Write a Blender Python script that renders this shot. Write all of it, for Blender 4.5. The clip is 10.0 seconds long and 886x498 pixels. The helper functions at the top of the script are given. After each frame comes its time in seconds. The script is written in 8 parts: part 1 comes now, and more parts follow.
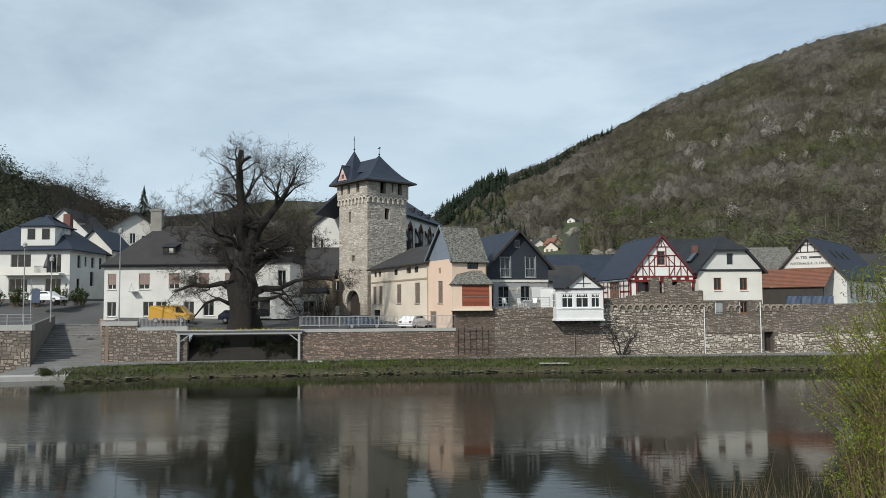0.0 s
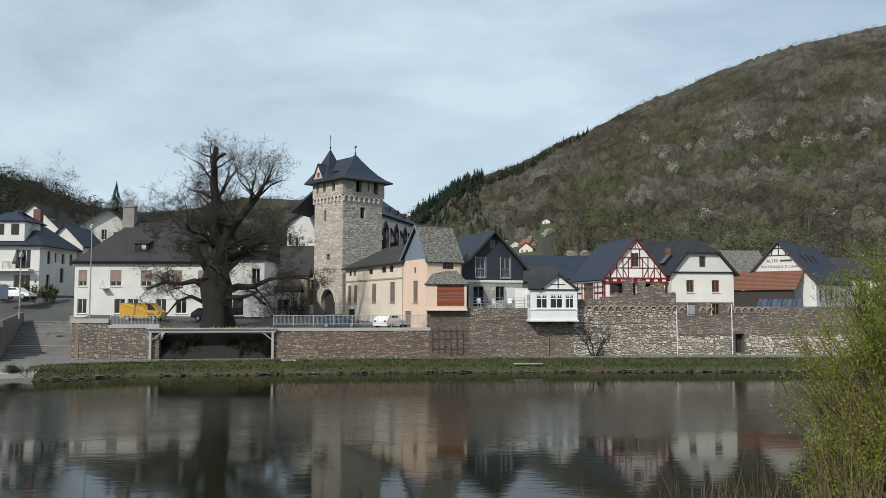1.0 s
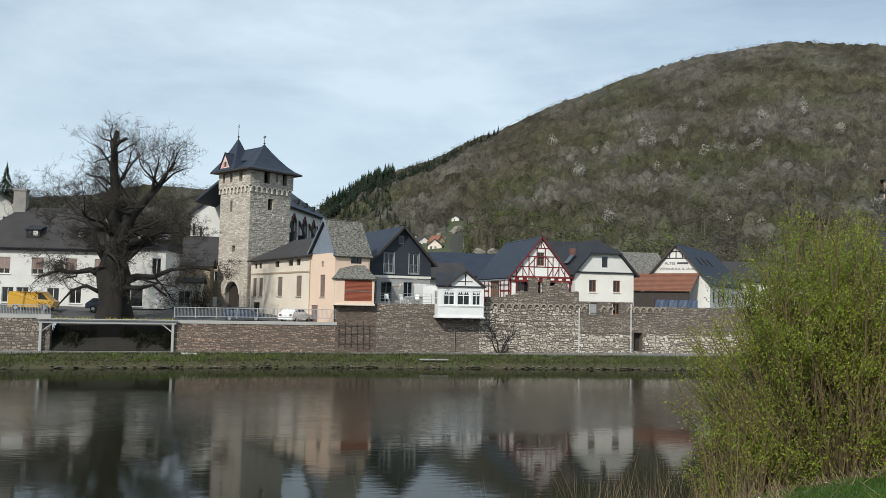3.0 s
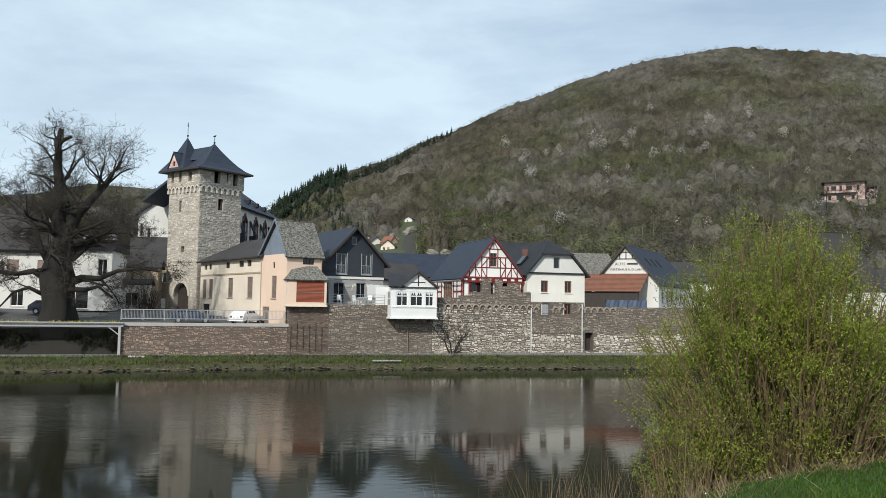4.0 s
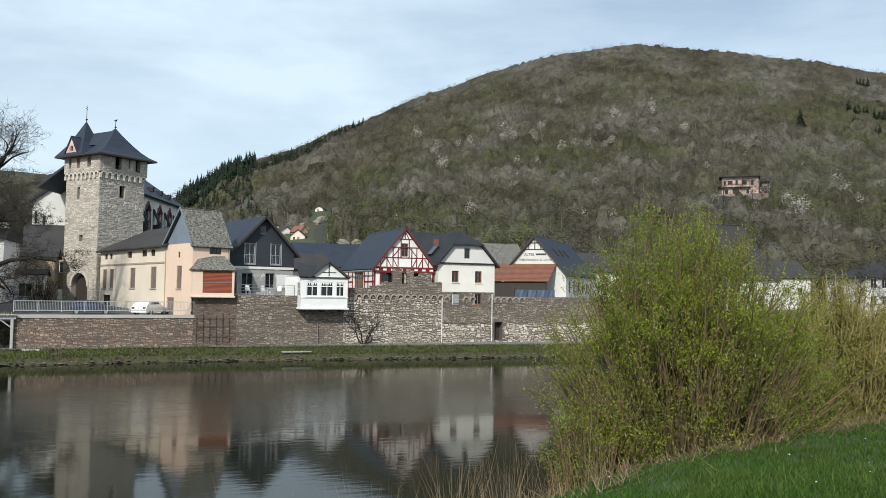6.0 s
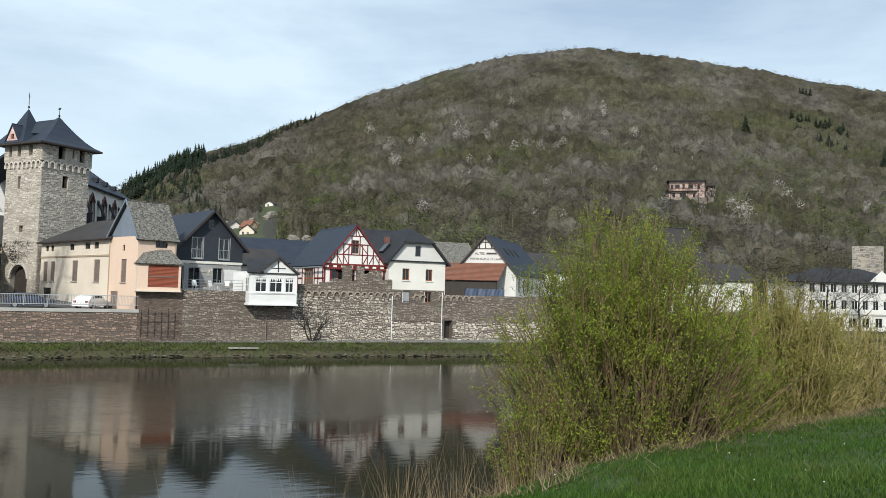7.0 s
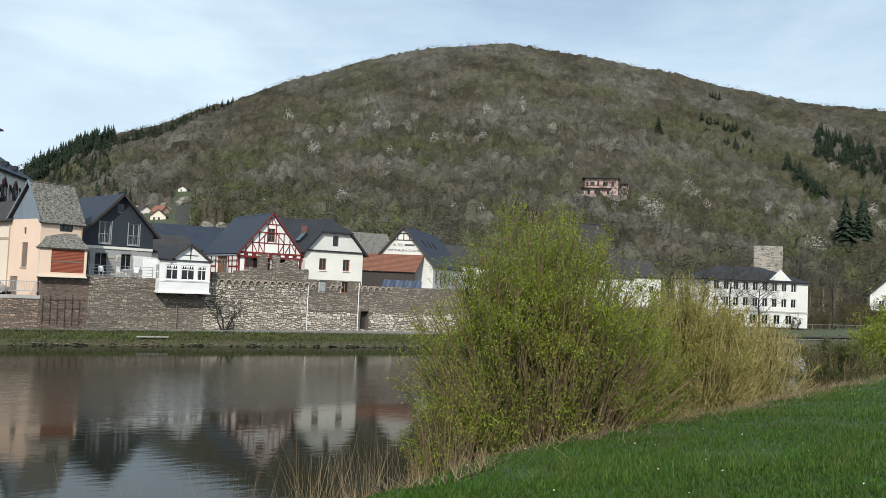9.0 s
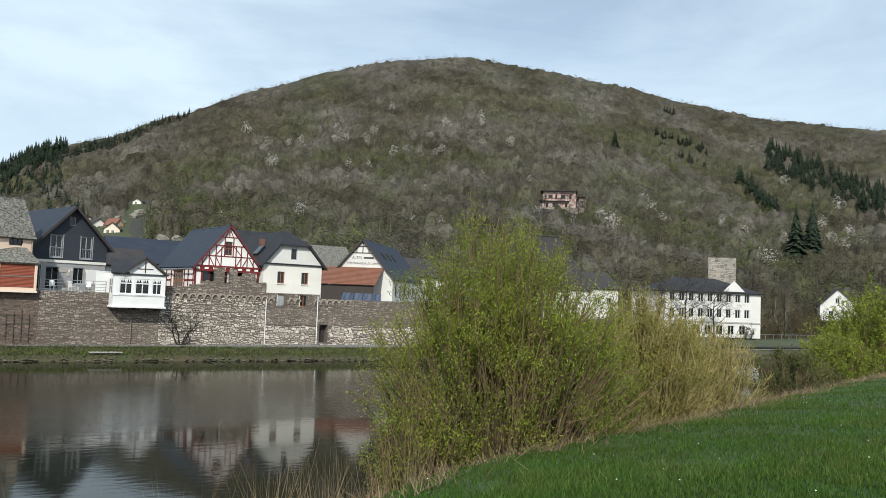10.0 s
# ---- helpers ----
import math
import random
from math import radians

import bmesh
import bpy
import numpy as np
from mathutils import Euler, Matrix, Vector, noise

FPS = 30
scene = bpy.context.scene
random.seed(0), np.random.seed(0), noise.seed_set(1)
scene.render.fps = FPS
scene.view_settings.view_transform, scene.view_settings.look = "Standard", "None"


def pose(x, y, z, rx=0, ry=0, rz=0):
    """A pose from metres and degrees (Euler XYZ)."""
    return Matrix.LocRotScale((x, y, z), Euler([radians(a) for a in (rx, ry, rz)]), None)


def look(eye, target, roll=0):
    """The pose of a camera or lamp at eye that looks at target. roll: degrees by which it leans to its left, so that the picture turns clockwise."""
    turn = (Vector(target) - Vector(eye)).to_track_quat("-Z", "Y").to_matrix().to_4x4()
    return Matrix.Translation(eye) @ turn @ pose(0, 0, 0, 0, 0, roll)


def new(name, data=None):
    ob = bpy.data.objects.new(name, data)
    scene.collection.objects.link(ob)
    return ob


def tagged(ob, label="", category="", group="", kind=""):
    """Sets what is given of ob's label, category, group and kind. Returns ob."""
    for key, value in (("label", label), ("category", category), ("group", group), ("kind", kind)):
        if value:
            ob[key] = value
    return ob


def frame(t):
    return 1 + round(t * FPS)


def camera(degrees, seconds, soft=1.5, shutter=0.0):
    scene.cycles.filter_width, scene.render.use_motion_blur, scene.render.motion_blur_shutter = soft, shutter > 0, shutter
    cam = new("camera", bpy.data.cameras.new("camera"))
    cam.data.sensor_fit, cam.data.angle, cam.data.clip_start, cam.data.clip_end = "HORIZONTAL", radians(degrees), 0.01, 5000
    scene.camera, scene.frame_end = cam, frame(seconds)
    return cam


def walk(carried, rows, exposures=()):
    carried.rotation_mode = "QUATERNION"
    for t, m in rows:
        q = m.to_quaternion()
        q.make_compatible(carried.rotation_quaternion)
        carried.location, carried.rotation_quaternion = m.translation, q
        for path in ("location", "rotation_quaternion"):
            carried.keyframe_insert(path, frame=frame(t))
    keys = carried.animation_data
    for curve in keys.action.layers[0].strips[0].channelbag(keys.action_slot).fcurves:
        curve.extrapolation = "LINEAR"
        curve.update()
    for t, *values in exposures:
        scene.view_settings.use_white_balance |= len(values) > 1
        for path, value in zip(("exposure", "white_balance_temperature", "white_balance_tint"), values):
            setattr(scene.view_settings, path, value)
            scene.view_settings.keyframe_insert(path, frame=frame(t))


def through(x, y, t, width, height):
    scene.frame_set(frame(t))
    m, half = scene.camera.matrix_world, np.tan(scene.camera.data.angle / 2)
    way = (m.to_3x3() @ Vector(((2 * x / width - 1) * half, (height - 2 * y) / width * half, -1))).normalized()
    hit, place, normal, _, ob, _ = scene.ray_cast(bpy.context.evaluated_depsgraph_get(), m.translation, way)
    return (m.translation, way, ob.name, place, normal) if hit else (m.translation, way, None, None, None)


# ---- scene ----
# The camera stands on the meadow of the near bank and turns to its right.
cam = camera(57.28, 10.0, 0.6)
EYE = 6.6
ROWS = [
    (0.0, -0.000, 3.900, -0.450),
    (0.5, -0.953, 3.762, -0.228),
    (1.0, -1.737, 3.880, 0.031),
    (1.5, -3.706, 3.937, 0.675),
    (2.0, -5.299, 3.750, 1.167),
    (2.5, -6.554, 3.646, 1.105),
    (4.0, -11.504, 3.750, 0.898),
    (4.5, -12.687, 3.721, 0.396),
    (5.0, -14.422, 3.289, 0.375),
    (5.5, -16.145, 3.212, 0.557),
    (7.0, -21.238, 3.075, 1.554),
    (7.5, -23.064, 3.263, 2.137),
    (8.0, -24.405, 3.348, 2.141),
    (8.5, -25.766, 3.060, 2.566),
    (9.0, -27.048, 2.672, 2.517),
    (9.5, -28.719, 3.238, 2.637),
    (10.0, -29.878, 3.686, 2.205),
]
walk(cam, [(t, pose(0, 0, EYE, 90 + pitch, 0, yaw) @ pose(0, 0, 0, 0, 0, roll)) for t, yaw, pitch, roll in ROWS],
     exposures=[(0.0, -0.30), (2.5, -0.20), (4.5, -0.06), (7.0, 0.0), (10.0, 0.02)])

# ---- sky and sun ----
SUN_AZ, SUN_EL = 213.0, 36.0   # bearing of the sun clockwise from the y axis, height
world = bpy.data.worlds.new("sky")
scene.world = world
world.use_nodes = True
wn, wl = world.node_tree.nodes, world.node_tree.links
wn.clear()
sky = wn.new("ShaderNodeTexSky")
sky.sky_type, sky.sun_disc = "NISHITA", False
sky.sun_elevation, sky.sun_rotation = radians(SUN_EL), radians(SUN_AZ)
sky.air_density, sky.dust_density = 1.0, 1.5
wc = wn.new("ShaderNodeTexCoord")
wmap = wn.new("ShaderNodeMapping")
wmap.inputs["Scale"].default_value = (1.6, 1.6, 5.0)
wmap.inputs["Rotation"].default_value = (0.25, -0.2, 0.3)
cloud = wn.new("ShaderNodeTexNoise")
cloud.inputs["Scale"].default_value, cloud.inputs["Detail"].default_value = 1.15, 7.0
cloud.inputs["Roughness"].default_value, cloud.inputs["Distortion"].default_value = 0.55, 0.4
cramp = wn.new("ShaderNodeValToRGB")
cramp.color_ramp.elements[0].position, cramp.color_ramp.elements[1].position = 0.36, 0.60
cramp.color_ramp.elements[0].color, cramp.color_ramp.elements[1].color = (0.42, 0.42, 0.42, 1), (0.95, 0.95, 0.95, 1)
wmix = wn.new("ShaderNodeMix")
wmix.data_type = "RGBA"
wmix.inputs[7].default_value = (6.55, 8.0, 9.1, 1)
wbg, wout = wn.new("ShaderNodeBackground"), wn.new("ShaderNodeOutputWorld")
wbg.inputs["Strength"].default_value = 0.118
wl.new(wc.outputs["Generated"], wmap.inputs["Vector"])
wl.new(wmap.outputs["Vector"], cloud.inputs["Vector"])
wl.new(cloud.outputs["Fac"], cramp.inputs["Fac"])
wsep, wgrad, wthin = wn.new("ShaderNodeSeparateXYZ"), wn.new("ShaderNodeMapRange"), wn.new("ShaderNodeMath")
wthin.operation = "MULTIPLY"
wgrad.inputs["From Min"].default_value, wgrad.inputs["From Max"].default_value = 0.30, 0.85
wgrad.inputs["To Min"].default_value, wgrad.inputs["To Max"].default_value = 1.0, 0.86   # the cloud thins out down the river
wl.new(wc.outputs["Generated"], wsep.inputs[0])
wl.new(wsep.outputs["X"], wgrad.inputs["Value"])
wl.new(cramp.outputs["Color"], wthin.inputs[0])
wl.new(wgrad.outputs[0], wthin.inputs[1])
wl.new(wthin.outputs[0], wmix.inputs[0])
wl.new(sky.outputs["Color"], wmix.inputs[6])
wl.new(wmix.outputs[2], wbg.inputs["Color"])
wl.new(wbg.outputs["Background"], wout.inputs["Surface"])
sun_data = bpy.data.lights.new("sun", "SUN")
sun_data.energy, sun_data.angle, sun_data.color = 4.0, radians(1.2), (0.98, 0.955, 0.88)
sun = new("sun", sun_data)
sa, se = radians(SUN_AZ), radians(SUN_EL)
sun.matrix_world = look((math.sin(sa) * 100 * math.cos(se), math.cos(sa) * 100 * math.cos(se), 100 * math.sin(se)), (0, 0, 0))


# ---- materials ----
def mat(name, colour, second=None, scale=3.0, rough=0.8, bump=0.0, fine=30.0, island=0.0, metal=0.0, amount=0.5, squash=(1, 1, 1), random_tint=0.0, spec=0.5):
    """A painted, plastered, wooden or stone surface: two colours mixed by coarse and fine noise, with relief."""
    m = bpy.data.materials.new(name)
    m.use_nodes = True
    n, l = m.node_tree.nodes, m.node_tree.links
    b = n["Principled BSDF"]
    b.inputs["Roughness"].default_value, b.inputs["Metallic"].default_value = rough, metal
    b.inputs["Specular IOR Level"].default_value = spec
    second = second or tuple(c * 0.72 for c in colour)
    co = n.new("ShaderNodeTexCoord")
    mp = n.new("ShaderNodeMapping")
    mp.inputs["Scale"].default_value = squash
    l.new(co.outputs["Object"], mp.inputs["Vector"])
    big, small = n.new("ShaderNodeTexNoise"), n.new("ShaderNodeTexNoise")
    big.inputs["Scale"].default_value, small.inputs["Scale"].default_value = scale, fine
    big.inputs["Detail"].default_value, small.inputs["Detail"].default_value = 5, 3
    for t in (big, small):
        l.new(mp.outputs["Vector"], t.inputs["Vector"])
    add = n.new("ShaderNodeMath")
    add.operation = "MULTIPLY_ADD"
    add.inputs[1].default_value = 0.4
    l.new(small.outputs["Fac"], add.inputs[0])
    l.new(big.outputs["Fac"], add.inputs[2])
    rng = n.new("ShaderNodeMapRange")
    rng.inputs["From Min"].default_value, rng.inputs["From Max"].default_value = 0.7 - amount * 0.5, 0.7 + amount * 0.5
    l.new(add.outputs[0], rng.inputs["Value"])
    mix = n.new("ShaderNodeMix")
    mix.data_type = "RGBA"
    mix.inputs[6].default_value, mix.inputs[7].default_value = (*colour, 1), (*second, 1)
    l.new(rng.outputs[0], mix.inputs[0])
    out = mix.outputs[2]
    if island or random_tint:
        if island:
            src = n.new("ShaderNodeNewGeometry").outputs["Random Per Island"]
        else:
            src = n.new("ShaderNodeObjectInfo").outputs["Random"]
        r2 = n.new("ShaderNodeMapRange")
        k = island or random_tint
        r2.inputs["To Min"].default_value, r2.inputs["To Max"].default_value = 1 - k, 1 + k
        l.new(src, r2.inputs["Value"])
        hsv = n.new("ShaderNodeHueSaturation")
        l.new(r2.outputs[0], hsv.inputs["Value"])
        l.new(out, hsv.inputs["Color"])
        out = hsv.outputs["Color"]
    l.new(out, b.inputs["Base Color"])
    if bump:
        bp = n.new("ShaderNodeBump")
        bp.inputs["Strength"].default_value, bp.inputs["Distance"].default_value = bump, 0.05
        l.new(add.outputs[0], bp.inputs["Height"])
        l.new(bp.outputs["Normal"], b.inputs["Normal"])
    return m


def leaf_mat(name, a, b2, patch=0.05, island=0.35, through=0.25, fine=None, tree=0.0):
    """Foliage and twigs; tree varies the tint from one tree to the next."""
    m = mat(name, a, b2, scale=patch, rough=0.7, fine=fine or patch * 6, island=island, amount=0.45, spec=0.2)
    n, l = m.node_tree.nodes, m.node_tree.links
    b = n["Principled BSDF"]
    if tree:
        at, r2, hsv = n.new("ShaderNodeAttribute"), n.new("ShaderNodeMapRange"), n.new("ShaderNodeHueSaturation")
        at.attribute_name = "tree"
        r2.inputs["To Min"].default_value, r2.inputs["To Max"].default_value = 1 - tree, 1 + tree
        l.new(at.outputs["Fac"], r2.inputs["Value"])
        l.new(r2.outputs[0], hsv.inputs["Value"])
        l.new(b.inputs["Base Color"].links[0].from_socket, hsv.inputs["Color"])
        l.new(hsv.outputs["Color"], b.inputs["Base Color"])
    if through:
        tr, mx = n.new("ShaderNodeBsdfTranslucent"), n.new("ShaderNodeMixShader")
        mx.inputs[0].default_value = through
        l.new(b.inputs["Base Color"].links[0].from_socket, tr.inputs["Color"])
        l.new(b.outputs[0], mx.inputs[1])
        l.new(tr.outputs[0], mx.inputs[2])
        l.new(mx.outputs[0], n["Material Output"].inputs["Surface"])
    return m


M = {}
M["plaster_white"] = mat("plaster_white", (0.75, 0.725, 0.665), (0.63, 0.605, 0.55), 0.5, 0.9, 0.1, 8)
M["plaster_bright"] = mat("plaster_bright", (0.68, 0.67, 0.64), (0.57, 0.56, 0.53), 0.5, 0.9, 0.1, 8)
# grey plaster, darkened for the shade under the slate gable
M["plaster_grey_shaded"] = mat("plaster_grey_shaded", (0.36, 0.36, 0.36), (0.25, 0.25, 0.25), 0.7, 0.9, 0.2, 6)
M["plaster_clean"] = mat("plaster_clean", (0.80, 0.79, 0.76), (0.72, 0.71, 0.68), 0.5, 0.9, 0.1, 8)
M["plaster_cream"] = mat("plaster_cream", (0.74, 0.645, 0.535), (0.64, 0.56, 0.46), 0.35, 0.9, 0.1, 6)
M["plaster_peach"] = mat("plaster_peach", (0.74, 0.55, 0.43), (0.66, 0.50, 0.39), 0.35, 0.9, 0.1, 6)
M["plaster_ochre"] = mat("plaster_ochre", (0.42, 0.33, 0.23), (0.32, 0.25, 0.18), 0.4, 0.9, 0.2, 5)
M["slate"] = mat("slate", (0.022, 0.024, 0.029), (0.036, 0.038, 0.043), 0.8, 0.75, 0.5, 9, squash=(1, 1, 3), spec=0.2)
M["slate_blue"] = mat("slate_blue", (0.024, 0.032, 0.050), (0.036, 0.044, 0.062), 0.8, 0.62, 0.3, 9, squash=(1, 1, 3), spec=0.2)
M["slate_cladding"] = mat("slate_cladding", (0.033, 0.039, 0.050), (0.043, 0.049, 0.060), 0.7, 0.6, 0.4, 7, squash=(1, 1, 3), spec=0.2)
M["slate_mossy"] = mat("slate_mossy", (0.045, 0.042, 0.040), (0.24, 0.23, 0.20), 4.5, 0.85, 0.6, 9, amount=0.42, spec=0.2)
M["slate_brown"] = mat("slate_brown", (0.055, 0.050, 0.049), (0.036, 0.034, 0.035), 0.6, 0.7, 0.5, 8, spec=0.2)
M["slate_gable"] = mat("slate_gable", (0.20, 0.24, 0.29), (0.15, 0.18, 0.22), 0.8, 0.6, 0.3, 8)
M["tile_red"] = mat("tile_red", (0.25, 0.095, 0.055), (0.16, 0.075, 0.05), 1.2, 0.85, 0.5, 9)
M["stone_joint"] = mat("stone_joint", (0.135, 0.112, 0.092), (0.095, 0.078, 0.066), 0.5, 0.95, 0.6, 10)
M["stone_town"] = mat("stone_town", (0.335, 0.285, 0.237), (0.135, 0.114, 0.094), 0.35, 0.95, 0.8, 5, island=0.45, amount=0.9)
M["stone_pale"] = mat("stone_pale", (0.62, 0.56, 0.48), (0.31, 0.275, 0.23), 0.4, 0.95, 0.8, 5, island=0.45, amount=0.8)
M["stone_tower"] = mat("stone_tower", (0.56, 0.515, 0.45), (0.34, 0.31, 0.27), 0.6, 0.95, 0.8, 6, island=0.30, amount=0.8)
M["stone_road"] = mat("stone_road", (0.33, 0.235, 0.18), (0.19, 0.135, 0.105), 0.35, 0.95, 0.8, 5, island=0.45, amount=0.8)
M["stone_red"] = mat("stone_red", (0.20, 0.135, 0.105), (0.10, 0.072, 0.058), 0.35, 0.95, 0.8, 5, island=0.45, amount=0.8)
M["stone_wet"] = mat("stone_wet", (0.115, 0.098, 0.075), (0.05, 0.042, 0.03), 0.8, 0.7, 0.5, 9, island=0.6)
M["stone_grey"] = mat("stone_grey", (0.29, 0.275, 0.25), (0.16, 0.15, 0.135), 0.9, 0.95, 0.5, 9, island=0.4, amount=0.7)
M["mortar_pale"] = mat("mortar_pale", (0.44, 0.39, 0.33), (0.30, 0.265, 0.22), 0.5, 0.95, 0.5, 9)
M["concrete"] = mat("concrete", (0.42, 0.41, 0.39), (0.32, 0.31, 0.29), 0.5, 0.9, 0.2, 9)
M["concrete_dark"] = mat("concrete_dark", (0.20, 0.195, 0.19), (0.13, 0.125, 0.12), 0.5, 0.9, 0.3, 9)
M["asphalt"] = mat("asphalt", (0.085, 0.083, 0.082), (0.06, 0.058, 0.057), 0.3, 0.9, 0.3, 12)
M["render_dark"] = mat("render_dark", (0.16, 0.145, 0.13), (0.10, 0.09, 0.08), 0.4, 0.95, 0.4, 6)
M["timber_red"] = mat("timber_red", (0.20, 0.018, 0.016), (0.12, 0.014, 0.012), 2, 0.6, 0.1, 20)
M["timber_dark"] = mat("timber_dark", (0.045, 0.035, 0.03), (0.03, 0.024, 0.02), 2, 0.7, 0.2, 20)
M["shutter_red"] = mat("shutter_red", (0.27, 0.07, 0.035), (0.22, 0.058, 0.03), 1.5, 0.6, 0.1, 12)
M["shutter_brown"] = mat("shutter_brown", (0.22, 0.17, 0.14), (0.16, 0.12, 0.10), 2, 0.7, 0.1, 20)
M["shutter_rose"] = mat("shutter_rose", (0.30, 0.22, 0.19), (0.25, 0.18, 0.16), 2, 0.7, 0.1, 20)
M["wood_brown"] = mat("wood_brown", (0.30, 0.11, 0.045), (0.18, 0.065, 0.03), 3, 0.6, 0.1, 25)
M["paint_white"] = mat("paint_white", (0.78, 0.78, 0.77), (0.70, 0.70, 0.69), 0.8, 0.5, 0.05, 15)
M["paint_grey"] = mat("paint_grey", (0.36, 0.37, 0.38), (0.30, 0.31, 0.32), 1, 0.5, 0.05, 15)
M["paint_dark"] = mat("paint_dark", (0.05, 0.05, 0.055), (0.035, 0.035, 0.04), 1, 0.6, 0.05, 15)
M["steel"] = mat("steel", (0.45, 0.47, 0.48), (0.36, 0.37, 0.38), 2, 0.4, 0.05, 20, metal=0.8)
M["iron"] = mat("iron", (0.05, 0.05, 0.05), (0.03, 0.03, 0.03), 2, 0.6, 0.1, 20, metal=0.5)
M["car_white"] = mat("car_white", (0.78, 0.78, 0.78), (0.74, 0.74, 0.74), 0.5, 0.25, 0, 5)
M["car_dark"] = mat("car_dark", (0.02, 0.03, 0.06), (0.03, 0.04, 0.07), 0.5, 0.25, 0, 5)
M["van_yellow"] = mat("van_yellow", (0.52, 0.28, 0.010), (0.44, 0.23, 0.010), 0.5, 0.35, 0, 5)
M["rubber"] = mat("rubber", (0.02, 0.02, 0.02), (0.03, 0.03, 0.03), 3, 0.8, 0.1, 20)
M["tarp_blue"] = mat("tarp_blue", (0.05, 0.08, 0.15), (0.09, 0.11, 0.15), 0.8, 0.7, 0.3, 5)
M["brick_red"] = mat("brick_red", (0.19, 0.09, 0.07), (0.12, 0.06, 0.05), 1.5, 0.9, 0.5, 9)
M["ruin_pink"] = mat("ruin_pink", (0.62, 0.53, 0.49), (0.33, 0.17, 0.135), 0.5, 0.9, 0.3, 3, amount=0.32)
M["plaster_pink"] = mat("plaster_pink", (0.70, 0.60, 0.56), (0.46, 0.22, 0.18), 1.1, 0.9, 0.1, 6, amount=0.35)
M["rock_pale"] = mat("rock_pale", (0.27, 0.25, 0.215), (0.11, 0.10, 0.082), 0.6, 0.95, 1.0, 3, amount=0.6)
M["bark"] = mat("bark", (0.022, 0.018, 0.014), (0.008, 0.007, 0.006), 1.5, 0.95, 1.0, 7, squash=(1, 1, 0.3))
M["twig"] = mat("twig", (0.046, 0.036, 0.026), (0.032, 0.026, 0.020), 1.5, 0.9, 0.1, 12)
M["willow_stem"] = mat("willow_stem", (0.155, 0.100, 0.050), (0.090, 0.064, 0.035), 1.5, 0.8, 0.1, 12, island=0.4)
M["willow_pale"] = mat("willow_pale", (0.30, 0.24, 0.09), (0.20, 0.16, 0.07), 1.5, 0.8, 0.1, 12, island=0.3)
M["reed"] = mat("reed", (0.23, 0.165, 0.092), (0.13, 0.098, 0.056), 1.5, 0.85, 0.0, 12, island=0.4)
M["leaf_willow"] = leaf_mat("leaf_willow", (0.232, 0.272, 0.034), (0.132, 0.178, 0.025), 0.5, 0.45, 0.35)
M["leaf_gold"] = leaf_mat("leaf_gold", (0.235, 0.215, 0.055), (0.17, 0.165, 0.045), 0.6, 0.35, 0.35)
M["leaf_hedge"] = leaf_mat("leaf_hedge", (0.045, 0.075, 0.02), (0.03, 0.05, 0.016), 0.7, 0.4, 0.2)
# near-black leaves for the shrubs that fill the walkway's hollow
M["leaf_hollow"] = leaf_mat("leaf_hollow", (0.022, 0.030, 0.012), (0.030, 0.024, 0.014), 0.7, 0.4, 0.1)
M["leaf_conifer"] = leaf_mat("leaf_conifer", (0.018, 0.030, 0.018), (0.028, 0.042, 0.022), 0.1, 0.35, 0)
M["leaf_moss"] = leaf_mat("leaf_moss", (0.055, 0.062, 0.022), (0.085, 0.065, 0.042), 0.6, 0.4, 0.1)
M["wood_bare"] = leaf_mat("wood_bare", (0.112, 0.092, 0.072), (0.082, 0.072, 0.05), 0.03, 0.06, 0.45, fine=0.5, tree=0.22)
M["wood_grey"] = leaf_mat("wood_grey", (0.14, 0.122, 0.103), (0.1, 0.09, 0.072), 0.03, 0.06, 0.45, fine=0.5, tree=0.22)
M["wood_umber"] = leaf_mat("wood_umber", (0.072, 0.059, 0.044), (0.053, 0.047, 0.033), 0.03, 0.06, 0.45, fine=0.5, tree=0.22)
M["wood_olive"] = leaf_mat("wood_olive", (0.088, 0.09, 0.042), (0.096, 0.086, 0.052), 0.03, 0.06, 0.45, fine=0.5, tree=0.22)
# crest tone lifted towards grey, distance haze put into the colour
M["wood_crest"] = leaf_mat("wood_crest", (0.068, 0.060, 0.051), (0.048, 0.044, 0.036), 0.03, 0.06, 0.1, fine=0.5, tree=0.2)
M["wood_limb"] = mat("wood_limb", (0.20, 0.175, 0.145), (0.12, 0.105, 0.085), 0.2, 0.9, 0.0, 2, island=0.4)
M["wood_deep"] = leaf_mat("wood_deep", (0.030, 0.038, 0.018), (0.044, 0.046, 0.025), 0.05, 0.3, 0)
M["wood_green"] = leaf_mat("wood_green", (0.120, 0.150, 0.042), (0.095, 0.112, 0.042), 0.06, 0.15, 0.35, fine=0.9, tree=0.25)
M["wood_blossom"] = leaf_mat("wood_blossom", (0.40, 0.38, 0.35), (0.22, 0.198, 0.170), 0.25, 0.25, 0, fine=1.2, tree=0.2)
M["grass_blade"] = leaf_mat("grass_blade", (0.045, 0.112, 0.013), (0.058, 0.090, 0.018), 0.5, 0.35, 0.3)
M["tuft_blade"] = leaf_mat("tuft_blade", (0.066, 0.140, 0.018), (0.095, 0.115, 0.032), 0.9, 0.4, 0.3)
M["bank_grass"] = leaf_mat("bank_grass", (0.085, 0.125, 0.022), (0.060, 0.055, 0.028), 0.6, 0.4, 0.1)
M["meadow"] = mat("meadow", (0.022, 0.062, 0.009), (0.036, 0.055, 0.013), 0.35, 0.95, 0.5, 6)
